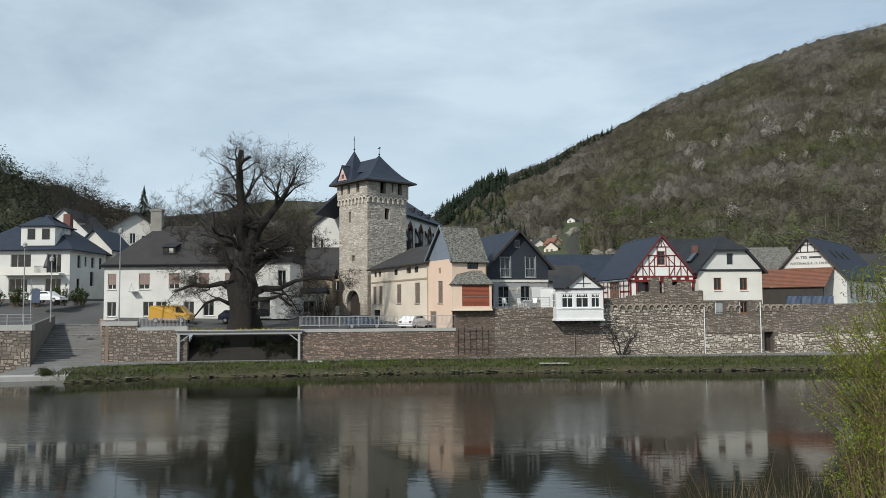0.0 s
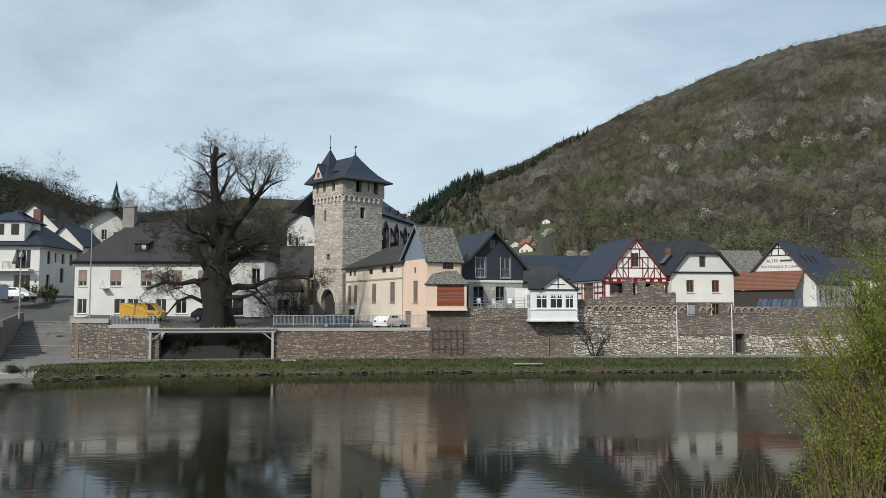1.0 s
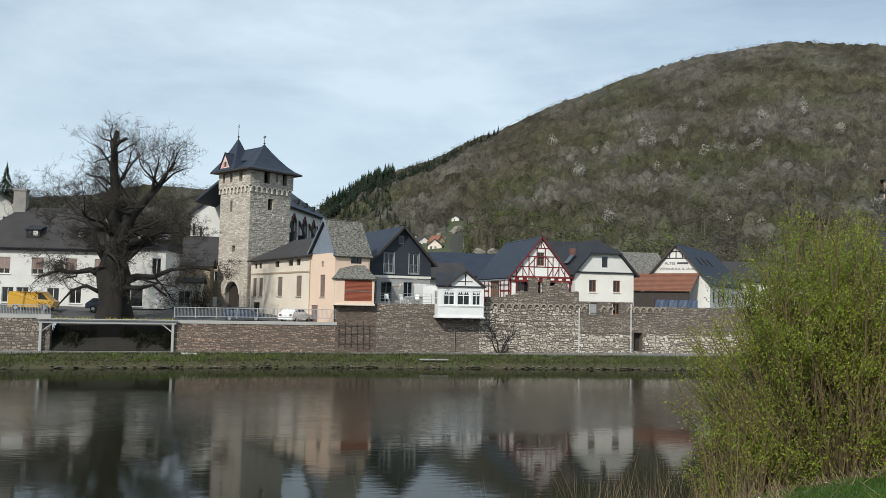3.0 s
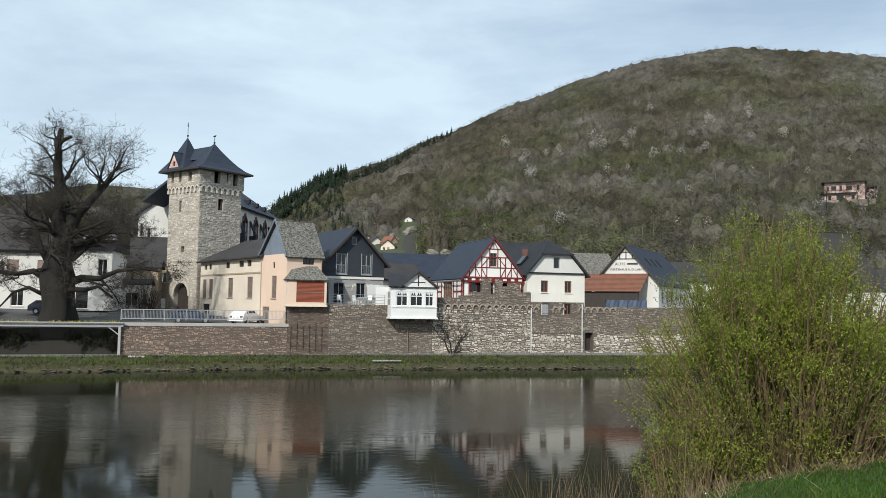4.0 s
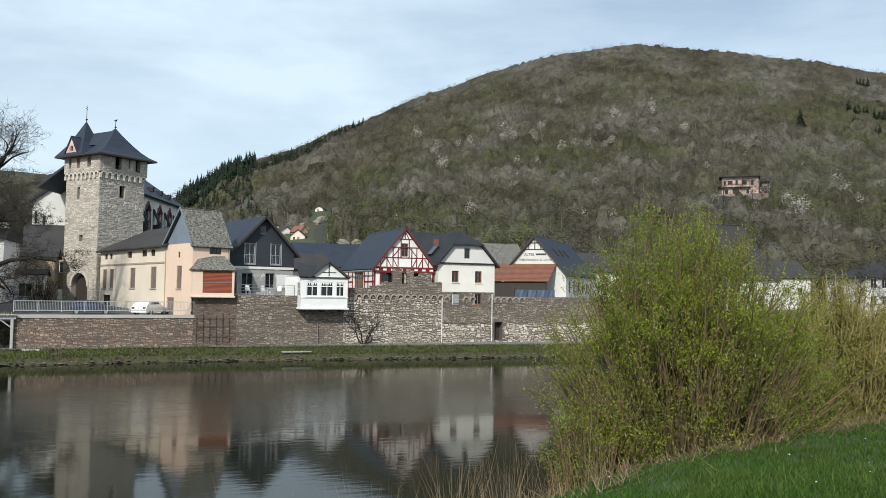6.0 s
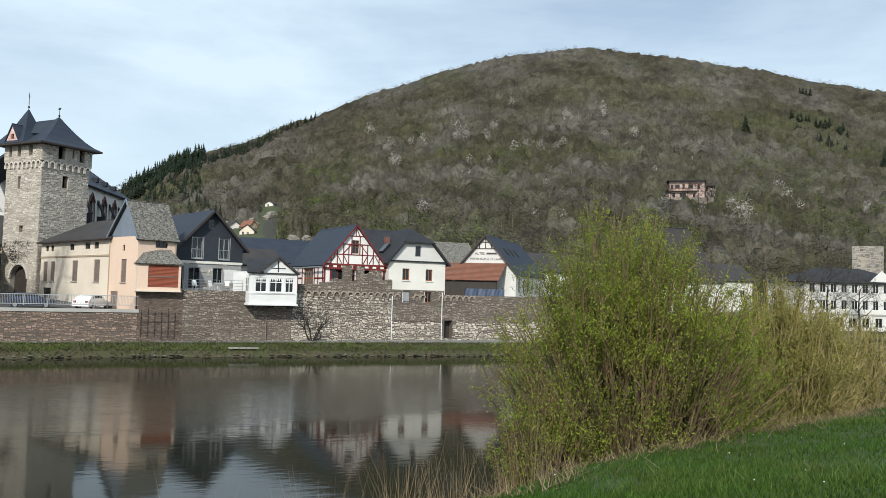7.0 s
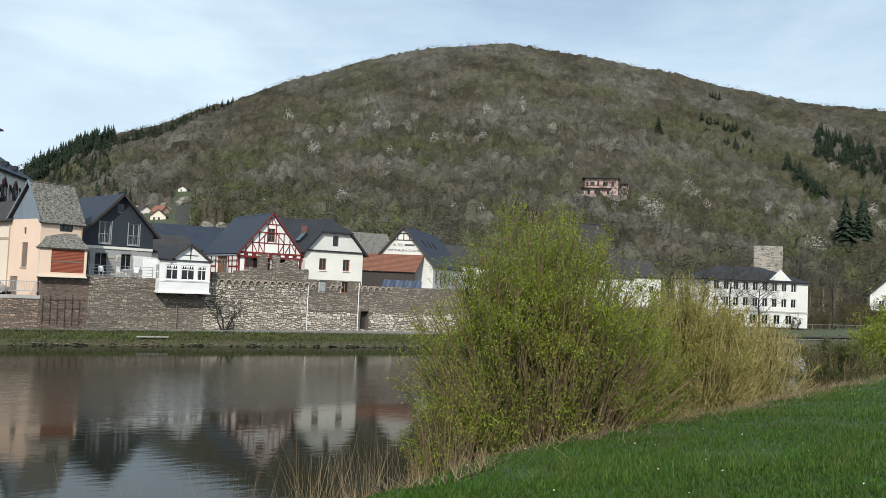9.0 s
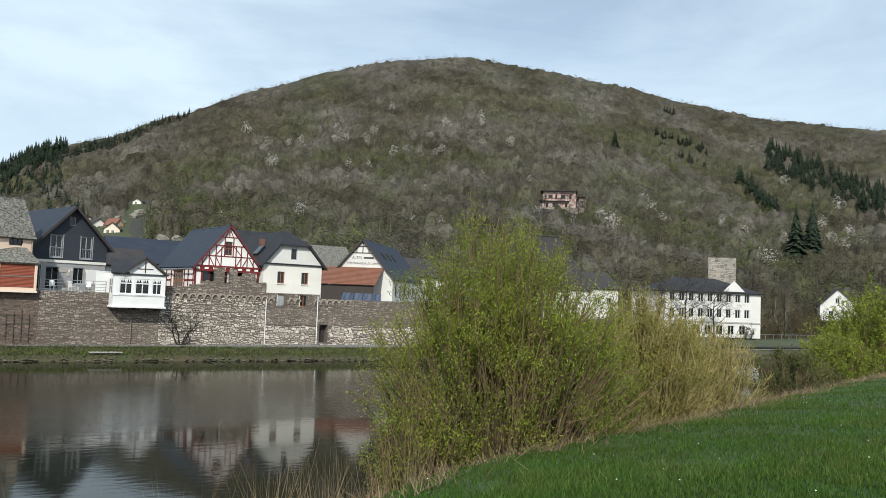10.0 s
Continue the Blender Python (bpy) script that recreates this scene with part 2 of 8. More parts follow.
M["earth_bank"] = mat("earth_bank", (0.045, 0.052, 0.020), (0.065, 0.052, 0.030), 0.5, 0.95, 0.6, 5)
# coloured almost black to hold the hollow under the walkway dark
M["earth_dark"] = mat("earth_dark", (0.020, 0.017, 0.012), (0.011, 0.010, 0.008), 0.7, 0.9, 0.6, 5)
M["hill_floor"] = mat("hill_floor", (0.040, 0.036, 0.029), (0.028, 0.029, 0.020), 0.10, 0.95, 1.0, 0.7, amount=0.35)
M["field"] = mat("field", (0.055, 0.070, 0.025), (0.040, 0.045, 0.020), 0.03, 0.95, 0.3, 0.4)
M["curtain"] = mat("curtain", (0.62, 0.60, 0.56), (0.5, 0.48, 0.45), 2, 0.9, 0, 12)


def glass_mat():
    m = bpy.data.materials.new("window_glass")
    m.use_nodes = True
    b = m.node_tree.nodes["Principled BSDF"]
    b.inputs["Base Color"].default_value = (0.03, 0.035, 0.04, 1)
    b.inputs["Roughness"].default_value, b.inputs["IOR"].default_value = 0.06, 1.5
    b.inputs["Transmission Weight"].default_value = 0.5
    return m


def water_mat():
    """Dark river water: calm under both banks, ruffled by the wind along mid-stream."""
    m = bpy.data.materials.new("river_water")
    m.use_nodes = True
    n, l = m.node_tree.nodes, m.node_tree.links
    b = n["Principled BSDF"]
    b.inputs["Base Color"].default_value = (0.012, 0.013, 0.007, 1)
    b.inputs["IOR"].default_value, b.inputs["Specular IOR Level"].default_value = 1.33, 0.25

    def ranged(src, lo, hi, to_lo, to_hi):
        r = n.new("ShaderNodeMapRange")
        r.interpolation_type = "SMOOTHSTEP"
        r.inputs["From Min"].default_value, r.inputs["From Max"].default_value = lo, hi
        r.inputs["To Min"].default_value, r.inputs["To Max"].default_value = to_lo, to_hi
        l.new(src, r.inputs["Value"])
        return r.outputs[0]

    def maths(kind, a, c):
        q = n.new("ShaderNodeMath")
        q.operation = kind
        for k, v in enumerate((a, c)):
            if isinstance(v, float):
                q.inputs[k].default_value = v
            else:
                l.new(v, q.inputs[k])
        return q.outputs[0]
    co, mp, sep = n.new("ShaderNodeTexCoord"), n.new("ShaderNodeMapping"), n.new("ShaderNodeSeparateXYZ")
    mp.inputs["Scale"].default_value = (0.42, 1.0, 1.0)
    l.new(co.outputs["Object"], mp.inputs["Vector"])
    l.new(co.outputs["Object"], sep.inputs[0])
    small, patch, swell = n.new("ShaderNodeTexNoise"), n.new("ShaderNodeTexNoise"), n.new("ShaderNodeTexNoise")
    for t, scale, detail in ((small, 2.4, 4), (patch, 0.06, 3), (swell, 0.35, 2)):
        t.inputs["Scale"].default_value, t.inputs["Detail"].default_value = scale, detail
        l.new(mp.outputs["Vector"], t.inputs["Vector"])
    # the ruffled lane wanders a little across the stream
    across = maths("ADD", sep.outputs["Y"], ranged(patch.outputs["Fac"], 0.3, 0.7, -7.0, 7.0))
    lane = maths("MULTIPLY", ranged(across, 33.0, 46.0, 0.0, 1.0), ranged(across, 56.0, 67.0, 1.0, 0.0))
    wind = maths("MULTIPLY", lane, ranged(patch.outputs["Fac"], 0.34, 0.60, 0.45, 1.0))
    l.new(ranged(wind, 0.0, 1.0, 0.060, 0.16), b.inputs["Roughness"])
    height = maths("ADD", maths("MULTIPLY", small.outputs["Fac"], ranged(wind, 0.0, 1.0, 0.40, 2.6)), maths("MULTIPLY", swell.outputs["Fac"], 0.45))
    bp = n.new("ShaderNodeBump")
    bp.inputs["Strength"].default_value, bp.inputs["Distance"].default_value = 0.26, 0.035
    l.new(height, bp.inputs["Height"])
    l.new(bp.outputs["Normal"], b.inputs["Normal"])
    return m


def wood_mass_mat():
    """Bare spring woodland as a mass: stands of umber, grey-brown, grey and budding olive trees, with fine twig relief;
    the grey also carries distance haze.
    """
    m = bpy.data.materials.new("wood_mass")
    m.use_nodes = True
    n, l = m.node_tree.nodes, m.node_tree.links
    b = n["Principled BSDF"]
    b.inputs["Roughness"].default_value, b.inputs["Specular IOR Level"].default_value = 0.95, 0.05
    co = n.new("ShaderNodeTexCoord")

    def spread(scale, detail, lo, hi, seed):
        mp, t, r = n.new("ShaderNodeMapping"), n.new("ShaderNodeTexNoise"), n.new("ShaderNodeMapRange")
        mp.inputs["Location"].default_value = (seed, seed * 2, 0)
        t.inputs["Scale"].default_value, t.inputs["Detail"].default_value = scale, detail
        r.inputs["From Min"].default_value, r.inputs["From Max"].default_value = lo, hi
        l.new(co.outputs["Object"], mp.inputs["Vector"])
        l.new(mp.outputs["Vector"], t.inputs["Vector"])
        l.new(t.outputs["Fac"], r.inputs["Value"])
        return t, r.outputs[0]

    def blend(fac, a, c):
        x = n.new("ShaderNodeMix")
        x.data_type = "RGBA"
        l.new(fac, x.inputs[0])
        for k, q in ((6, a), (7, c)):
            if isinstance(q, tuple):
                x.inputs[k].default_value = (*q, 1)
            else:
                l.new(q, x.inputs[k])
        return x.outputs[2]
    at, val, hsv = n.new("ShaderNodeAttribute"), n.new("ShaderNodeMapRange"), n.new("ShaderNodeHueSaturation")
    at.attribute_name = "tree"
    val.inputs["To Min"].default_value, val.inputs["To Max"].default_value = 0.74, 1.26
    l.new(at.outputs["Fac"], val.inputs["Value"])
    tone = blend(spread(0.055, 4, 0.40, 0.62, 3)[1], (0.069, 0.061, 0.043), (0.039, 0.035, 0.024))
    # grey stands, their share and tone raised for distance haze
    tone = blend(spread(0.021, 3, 0.44, 0.64, 40)[1], tone, (0.093, 0.085, 0.071))
    tone = blend(spread(0.016, 4, 0.50, 0.70, 90)[1], tone, (0.055, 0.056, 0.028))
    l.new(tone, hsv.inputs["Color"])
    # fine upright streaks of twigs and trunks
    sq, fine, fr2, both = n.new("ShaderNodeMapping"), n.new("ShaderNodeTexNoise"), n.new("ShaderNodeMapRange"), n.new("ShaderNodeMath")
    sq.inputs["Scale"].default_value = (1.0, 1.0, 0.4)
    fine.inputs["Scale"].default_value, fine.inputs["Detail"].default_value, fine.inputs["Roughness"].default_value = 0.9, 8, 0.75
    fr2.inputs["From Min"].default_value, fr2.inputs["From Max"].default_value = 0.32, 0.68
    fr2.inputs["To Min"].default_value, fr2.inputs["To Max"].default_value = 0.45, 1.6
    both.operation = "MULTIPLY"
    l.new(co.outputs["Object"], sq.inputs["Vector"])
    l.new(sq.outputs["Vector"], fine.inputs["Vector"])
    l.new(fine.outputs["Fac"], fr2.inputs["Value"])
    l.new(fr2.outputs[0], both.inputs[0])
    l.new(val.outputs[0], both.inputs[1])
    l.new(both.outputs[0], hsv.inputs["Value"])
    l.new(hsv.outputs["Color"], b.inputs["Base Color"])
    bp = n.new("ShaderNodeBump")
    bp.inputs["Strength"].default_value, bp.inputs["Distance"].default_value = 0.8, 0.6
    l.new(spread(1.1, 6, 0.3, 0.7, 7)[0].outputs["Fac"], bp.inputs["Height"])
    l.new(bp.outputs["Normal"], b.inputs["Normal"])
    return m


M["glass"], M["water"], M["wood_mass"] = glass_mat(), water_mat(), wood_mass_mat()


# ---- mesh helpers ----
def thing(name, x, y, z, yaw=0, label="", category="", group=""):
    """A top-level thing: an Empty at its base, turned by yaw degrees."""
    ob = new(name)
    ob.matrix_basis = pose(x, y, z, 0, 0, yaw)
    return tagged(ob, label, category, group)


def from_data(name, verts, faces, material, smooth=False):
    me = bpy.data.meshes.new(name)
    me.from_pydata([tuple(v) for v in verts], [], faces)
    me.materials.append(M[material])
    if smooth:
        me.shade_smooth()
    me.update()
    return me


def piece(name, vf, material, parent=None, label="", smooth=False):
    """One mesh object out of (verts, faces), under a thing or a part."""
    ob = new(name, from_data(name, vf[0], vf[1], material, smooth))
    ob.parent = parent
    if label:
        ob["label"] = label
    return ob


def join(*parts):
    v, f = [], []
    for a, b in parts:
        k = len(v)
        v += list(a)
        f += [tuple(i + k for i in q) for q in b]
    return v, f


def box(x0, y0, z0, x1, y1, z1, e=0.0):
    """A box; with e its four upright edges and top edges are chamfered by e."""
    if not e:
        v = [(x0, y0, z0), (x1, y0, z0), (x1, y1, z0), (x0, y1, z0), (x0, y0, z1), (x1, y0, z1), (x1, y1, z1), (x0, y1, z1)]
        return v, [(3, 2, 1, 0), (4, 5, 6, 7), (0, 1, 5, 4), (1, 2, 6, 5), (2, 3, 7, 6), (3, 0, 4, 7)]
    rings = []
    for z, k in ((z0, 0), (z1 - e, 0), (z1, e)):
        a0, b0, a1, b1 = x0 + k, y0 + k, x1 - k, y1 - k
        rings.append([(a0 + e, b0, z), (a1 - e, b0, z), (a1, b0 + e, z), (a1, b1 - e, z), (a1 - e, b1, z), (a0 + e, b1, z), (a0, b1 - e, z), (a0, b0 + e, z)])
    v = [p for r in rings for p in r]
    f = [tuple(range(7, -1, -1)), tuple(range(16, 24))]
    for r in (0, 8):
        f += [(r + i, r + (i + 1) % 8, r + 8 + (i + 1) % 8, r + 8 + i) for i in range(8)]
    return v, f


def slab(pts, thick):
    """A plate: the flat polygon pts (counter-clockwise from outside) with its thickness laid behind it."""
    p = [Vector(q) for q in pts]
    nrm = Vector((0, 0, 0))
    for i in range(len(p)):
        nrm += (p[i] - p[0]).cross(p[(i + 1) % len(p)] - p[0])
    nrm.normalize()
    k = len(p)
    v = p + [q - nrm * thick for q in p]
    f = [tuple(range(k)), tuple(range(2 * k - 1, k - 1, -1))]
    f += [(i, i + k, (i + 1) % k + k, (i + 1) % k) for i in range(k)]
    return v, f


def bar(a, b, w, d=None, up=(0, 0, 1)):
    """A square bar from a to b, w wide and d deep."""
    a, b = Vector(a), Vector(b)
    d = d or w
    t = (b - a).normalized()
    s = t.cross(Vector(up))
    if s.length < 1e-3:
        s = Vector((1, 0, 0))
    s.normalize()
    u = s.cross(t)
    v = []
    for q in (a, b):
        v += [q - s * w / 2 - u * d / 2, q + s * w / 2 - u * d / 2, q + s * w / 2 + u * d / 2, q - s * w / 2 + u * d / 2]
    return v, [(3, 2, 1, 0), (4, 5, 6, 7), (0, 1, 5, 4), (1, 2, 6, 5), (2, 3, 7, 6), (3, 0, 4, 7)]


def tube(points, radii, sides=6, cap=True):
    """A round tapered tube along a line of points."""
    v, f = [], []
    n = len(points)
    P = [Vector(q) for q in points]
    for i in range(n):
        t = (P[min(i + 1, n - 1)] - P[max(i - 1, 0)])
        t = t.normalized() if t.length > 1e-6 else Vector((0, 0, 1))
        s = t.cross(Vector((0.31, 0.95, 0.05)))
        if s.length < 0.05:
            s = t.cross(Vector((1, 0, 0)))
        s.normalize()
        u = t.cross(s)
        for j in range(sides):
            a = 2 * math.pi * j / sides
            v.append(P[i] + (s * math.cos(a) + u * math.sin(a)) * radii[i])
    for i in range(n - 1):
        for j in range(sides):
            f.append((i * sides + j, i * sides + (j + 1) % sides, (i + 1) * sides + (j + 1) % sides, (i + 1) * sides + j))
    if cap:
        f += [tuple(range(sides - 1, -1, -1)), tuple(range((n - 1) * sides, n * sides))]
    return v, f


def lathe(profile, sides=16, centre=(0, 0, 0)):
    v, f = [], []
    for r, z in profile:
        for j in range(sides):
            a = 2 * math.pi * j / sides
            v.append((centre[0] + r * math.cos(a), centre[1] + r * math.sin(a), centre[2] + z))
    for i in range(len(profile) - 1):
        for j in range(sides):
            f.append((i * sides + j, i * sides + (j + 1) % sides, (i + 1) * sides + (j + 1) % sides, (i + 1) * sides + j))
    f += [tuple(range(sides - 1, -1, -1)), tuple(range((len(profile) - 1) * sides, len(profile) * sides))]
    return v, f


def side_of(P0, ang):
    """A wall's own frame: origin P0 and angle of its line; s runs along it to the right as seen from outside."""
    a = radians(ang)
    u, n = Vector((math.cos(a), math.sin(a), 0)), Vector((math.sin(a), -math.cos(a), 0))
    return Vector(P0), u, n


def wall(fr, outline, holes=(), thick=0.3, ends=False):
    """A wall with thickness and real openings; its upright ends are closed where no other wall meets them. outline: convex, as (s, z) counter-clockwise; holes: (s0, z0, s1, z1)."""
    P0, u, n = fr
    xs = sorted({round(p[0], 4) for p in outline} | {round(h[i], 4) for h in holes for i in (0, 2)})
    k = len(outline)

    def span(x):
        zs = []
        for i in range(k):
            (a, za), (b, zb) = outline[i], outline[(i + 1) % k]
            if abs(a - b) < 1e-6:
                if abs(a - x) < 1e-4:
                    zs += [za, zb]
            elif min(a, b) - 1e-5 <= x <= max(a, b) + 1e-5:
                zs.append(za + (zb - za) * (x - a) / (b - a))
        return min(zs), max(zs)
    v, f = [], []

    def quad(*q):
        q = [c for i, c in enumerate(q) if (c - q[i - 1]).length > 1e-5]
        if len(q) > 2:
            f.append(tuple(range(len(v), len(v) + len(q))))
            v.extend(q)

    def at(s, z, d):
        return P0 + u * s + Vector((0, 0, z)) - n * d
    for a, b in zip(xs, xs[1:]):
        (la, ta), (lb, tb) = span(a), span(b)
        cuts = sorted((h[1], h[3]) for h in holes if h[0] < b - 1e-4 and h[2] > a + 1e-4)
        edges = [(la, lb)] + [(z, z) for c in cuts for z in c] + [(ta, tb)]
        for i in range(0, len(edges), 2):
            (z0a, z0b), (z1a, z1b) = edges[i], edges[i + 1]
            quad(at(a, z0a, 0), at(b, z0b, 0), at(b, z1b, 0), at(a, z1a, 0))
            quad(at(a, z1a, thick), at(b, z1b, thick), at(b, z0b, thick), at(a, z0a, thick))
    for s0, z0, s1, z1 in holes:
        c = [(s0, z0), (s1, z0), (s1, z1), (s0, z1)]
        for i in range(4):
            (a, za), (b, zb) = c[i], c[(i + 1) % 4]
            quad(at(a, za, 0), at(a, za, thick), at(b, zb, thick), at(b, zb, 0))
    for i in range(k):
        (a, za), (b, zb) = outline[i], outline[(i + 1) % k]
        if ends or abs(a - b) > 1e-6:
            quad(at(a, za, 0), at(a, za, thick), at(b, zb, thick), at(b, zb, 0))
    return v, f


def fbox(fr, s0, z0, s1, z1, d0, d1):
    """A box on a wall: from s0 to s1 along it, z0 to z1, and from d0 (outside is negative) to d1 in depth."""
    P0, u, n = fr
    v = [P0 + u * s + Vector((0, 0, z)) - n * d for z in (z0, z1) for s, d in ((s0, d0), (s1, d0), (s1, d1), (s0, d1))]
    return v, [(3, 2, 1, 0), (4, 5, 6, 7), (0, 1, 5, 4), (1, 2, 6, 5), (2, 3, 7, 6), (3, 0, 4, 7)]


def window(parent, fr, s0, z0, s1, z1, cols=2, rows=1, frame_m="paint_white", sill="concrete", bars=0.07, inset=0.12, shutter=None, cover=0.0, name="window", door=False):
    """A window in its opening: a frame with mullions, a pane, a sill, and if asked for a roller blind or two open shutters."""
    b = bars
    fs = [fbox(fr, s0, z0, s0 + b, z1, inset, inset + 0.07), fbox(fr, s1 - b, z0, s1, z1, inset, inset + 0.07),
          fbox(fr, s0 + b, z0, s1 - b, z0 + b, inset, inset + 0.07), fbox(fr, s0 + b, z1 - b, s1 - b, z1, inset, inset + 0.07)]
    for i in range(1, cols):
        s = s0 + (s1 - s0) * i / cols
        fs.append(fbox(fr, s - b * 0.4, z0 + b, s + b * 0.4, z1 - b, inset + 0.005, inset + 0.06))
    for i in range(1, rows):
        z = z0 + (z1 - z0) * i / rows
        fs.append(fbox(fr, s0 + b, z - b * 0.35, s1 - b, z + b * 0.35, inset + 0.01, inset + 0.055))
    w = piece(name, join(*fs), frame_m, parent)
    piece("pane", fbox(fr, s0 + b * 0.5, z0 + b * 0.5, s1 - b * 0.5, z1 - b * 0.5, inset + 0.03, inset + 0.045), "glass", w)
    if sill:
        piece("sill", fbox(fr, s0 - 0.06, z0 - 0.09, s1 + 0.06, z0 - 0.002, -0.10, 0.10), sill, w)
    if cover:
        zc = z1 - (z1 - z0) * cover
        lam = [fbox(fr, s0 + 0.01, z, s1 - 0.01, z + 0.085, inset - 0.055, inset - 0.02) for z in np.arange(zc, z1 - 0.06, 0.095)]
        piece("roller_blind", join(*lam), shutter or "shutter_rose", w)
    elif shutter:
        for q0, q1 in ((s0 - (s1 - s0) * 0.52, s0 - 0.01), (s1 + 0.01, s1 + (s1 - s0) * 0.52)):
            sl = [fbox(fr, q0, z0, q1, z1, -0.045, -0.012)]
            sl += [fbox(fr, q0 + 0.05, z, q1 - 0.05, z + 0.06, -0.06, -0.045) for z in np.arange(z0 + 0.08, z1 - 0.1, 0.11)]
            piece("shutter", join(*sl), shutter, w)
    return w


def roof_gable(x0, x1, y0, y1, ze, zr, xr=None, over=0.35, thick=0.18):
    """Two sloping plates with the ridge along y. x0..x1 and y0..y1 are the walls' outer faces, ze the walls' height."""
    xr = (x0 + x1) / 2 if xr is None else xr
    sl, sr = (zr - ze) / (xr - x0), (zr - ze) / (x1 - xr)
    a, b = y0 - over, y1 + over
    h = thick * 1.25
    left = slab([(x0 - over, b, ze - sl * over + h), (x0 - over, a, ze - sl * over + h), (xr, a, zr + h), (xr, b, zr + h)], thick)
    right = slab([(x1 + over, a, ze - sr * over + h), (x1 + over, b, ze - sr * over + h), (xr, b, zr + h), (xr, a, zr + h)], thick)
    return left, right


def roof_hip(x0, x1, y0, y1, ze, zr, over=0.4, r0=None, r1=None, thick=0.16):
    """Four sloping plates; the ridge lies along x from r0 to r1, half way in y."""
    ym = (y0 + y1) / 2
    r0 = x0 + (y1 - y0) / 2 if r0 is None else r0
    r1 = x1 - (y1 - y0) / 2 if r1 is None else r1
    k = (zr - ze) / (ym - y0) * over
    A, B, C, D = (x0 - over, y0 - over, ze - k), (x1 + over, y0 - over, ze - k), (x1 + over, y1 + over, ze - k), (x0 - over, y1 + over, ze - k)
    P, Q = (r0, ym, zr), (r1, ym, zr)
    return [slab([A, B, Q, P], thick), slab([B, C, Q], thick), slab([C, D, P, Q], thick), slab([D, A, P], thick)]


def stone_face(fr, s0, s1, zlo, zhi, size=(0.45, 0.24), seed=1, holes=(), proud=0.035, skip=0.0):
    """Rough courses of stones standing proud of a wall's face, each its own block; zlo and zhi are numbers or functions of s."""
    rg = random.Random(seed)
    P0, u, n = fr
    v, f = [], []
    lo = zlo if callable(zlo) else (lambda s: zlo)
    hi = zhi if callable(zhi) else (lambda s: zhi)
    zmin = min(lo(s0 + (s1 - s0) * i / 40) for i in range(41))
    zmax = max(hi(s0 + (s1 - s0) * i / 40) for i in range(41))
    z = zmin
    while z < zmax - 0.05:
        hgt = size[1] * rg.uniform(0.55, 1.65)
        s = s0 - rg.uniform(0, size[0])
        while s < s1 - 0.02:
            w = size[0] * rg.uniform(0.4, 1.9)
            a, b = max(s, s0), min(s + w, s1)
            s += w
            if b - a < 0.1:
                continue
            m = (a + b) / 2
            sway = 0.10 * math.sin(0.9 * m + 1.7 * z) + 0.06 * math.sin(2.3 * m - 1.1 * z)   # the courses waver
            z0, z1 = max(z + sway + hgt * rg.uniform(-0.22, 0.22), lo(m)), min(z + sway + hgt * rg.uniform(0.72, 1.26), hi(m))
            if z1 - z0 < 0.08 or rg.random() < skip:
                continue
            if any(h[0] < b - 0.03 and h[2] > a + 0.03 and h[1] < z1 - 0.03 and h[3] > z0 + 0.03 for h in holes):
                continue
            j = 0.026
            q = [(a + j * rg.uniform(0.2, 2.4), z0 + j * rg.uniform(0.2, 2.0)), (b - j * rg.uniform(0.3, 1.6), z0 + j * rg.uniform(0.3, 1.6)),
                 (b - j * rg.uniform(0.2, 2.4), z1 - j * rg.uniform(0.2, 2.2)), (a + j * rg.uniform(0.3, 1.6), z1 - j * rg.uniform(0.3, 1.6))]
            d = proud * rg.uniform(0.35, 1.5)
            k = len(v)
            cx, cz = sum(c[0] for c in q) / 4, sum(c[1] for c in q) / 4
            for c in q:
                v.append(P0 + u * c[0] + Vector((0, 0, c[1])) - n * 0.02)
            for c in q:
                v.append(P0 + u * (cx + (c[0] - cx) * 0.86) + Vector((0, 0, cz + (c[1] - cz) * 0.82)) + n * d)
            f += [(k, k + 1, k + 5, k + 4), (k + 1, k + 2, k + 6, k + 5), (k + 2, k + 3, k + 7, k + 6), (k + 3, k, k + 4, k + 7), (k + 4, k + 5, k + 6, k + 7)]
        z += hgt
    return v, f


def stuff(ob, label, category):
    """What nobody could count; a part of a thing carries no category."""
    if ob.parent:
        category = ""
    return tagged(ob, label, category, kind="stuff")


def structure(ob, label="", category=""):
    return tagged(ob, label, category, kind="structure")


# ---- water, banks, hills ----
def far_bank_y(x):
    """The waterline of the town's bank."""
    return 79.0 if x > 0 else (79.0 + x * 0.14 if x > -26 else 75.36 + (x + 26) * 0.62)


RIM = [(-200, -70), (-20, -2.0), (-4, 4.6), (0, 7.0), (3.9, 9.4), (7.6, 11.5), (11.2, 12.7), (15.5, 14.2), (23, 17.3), (37.6, 22.8), (70, 33), (140, 48)]


def near_edge_y(x):
    """The rim of the near meadow, above the bank."""
    for (a, ya), (b, yb) in zip(RIM, RIM[1:]):
        if x <= b:
            return ya + (yb - ya) * (x - a) / (b - a)
    return RIM[-1][1]


def near_water_y(x):
    return near_edge_y(x) + 6.0 + 0.04 * max(x, 0)


piece("water", ([(-900, -60, 0), (900, -60, 0), (900, 140, 0), (-900, 140, 0)], [(0, 1, 2, 3)]), "water")
structure(bpy.data.objects["water"], "calm dark river with soft ripples and reflections", "river")


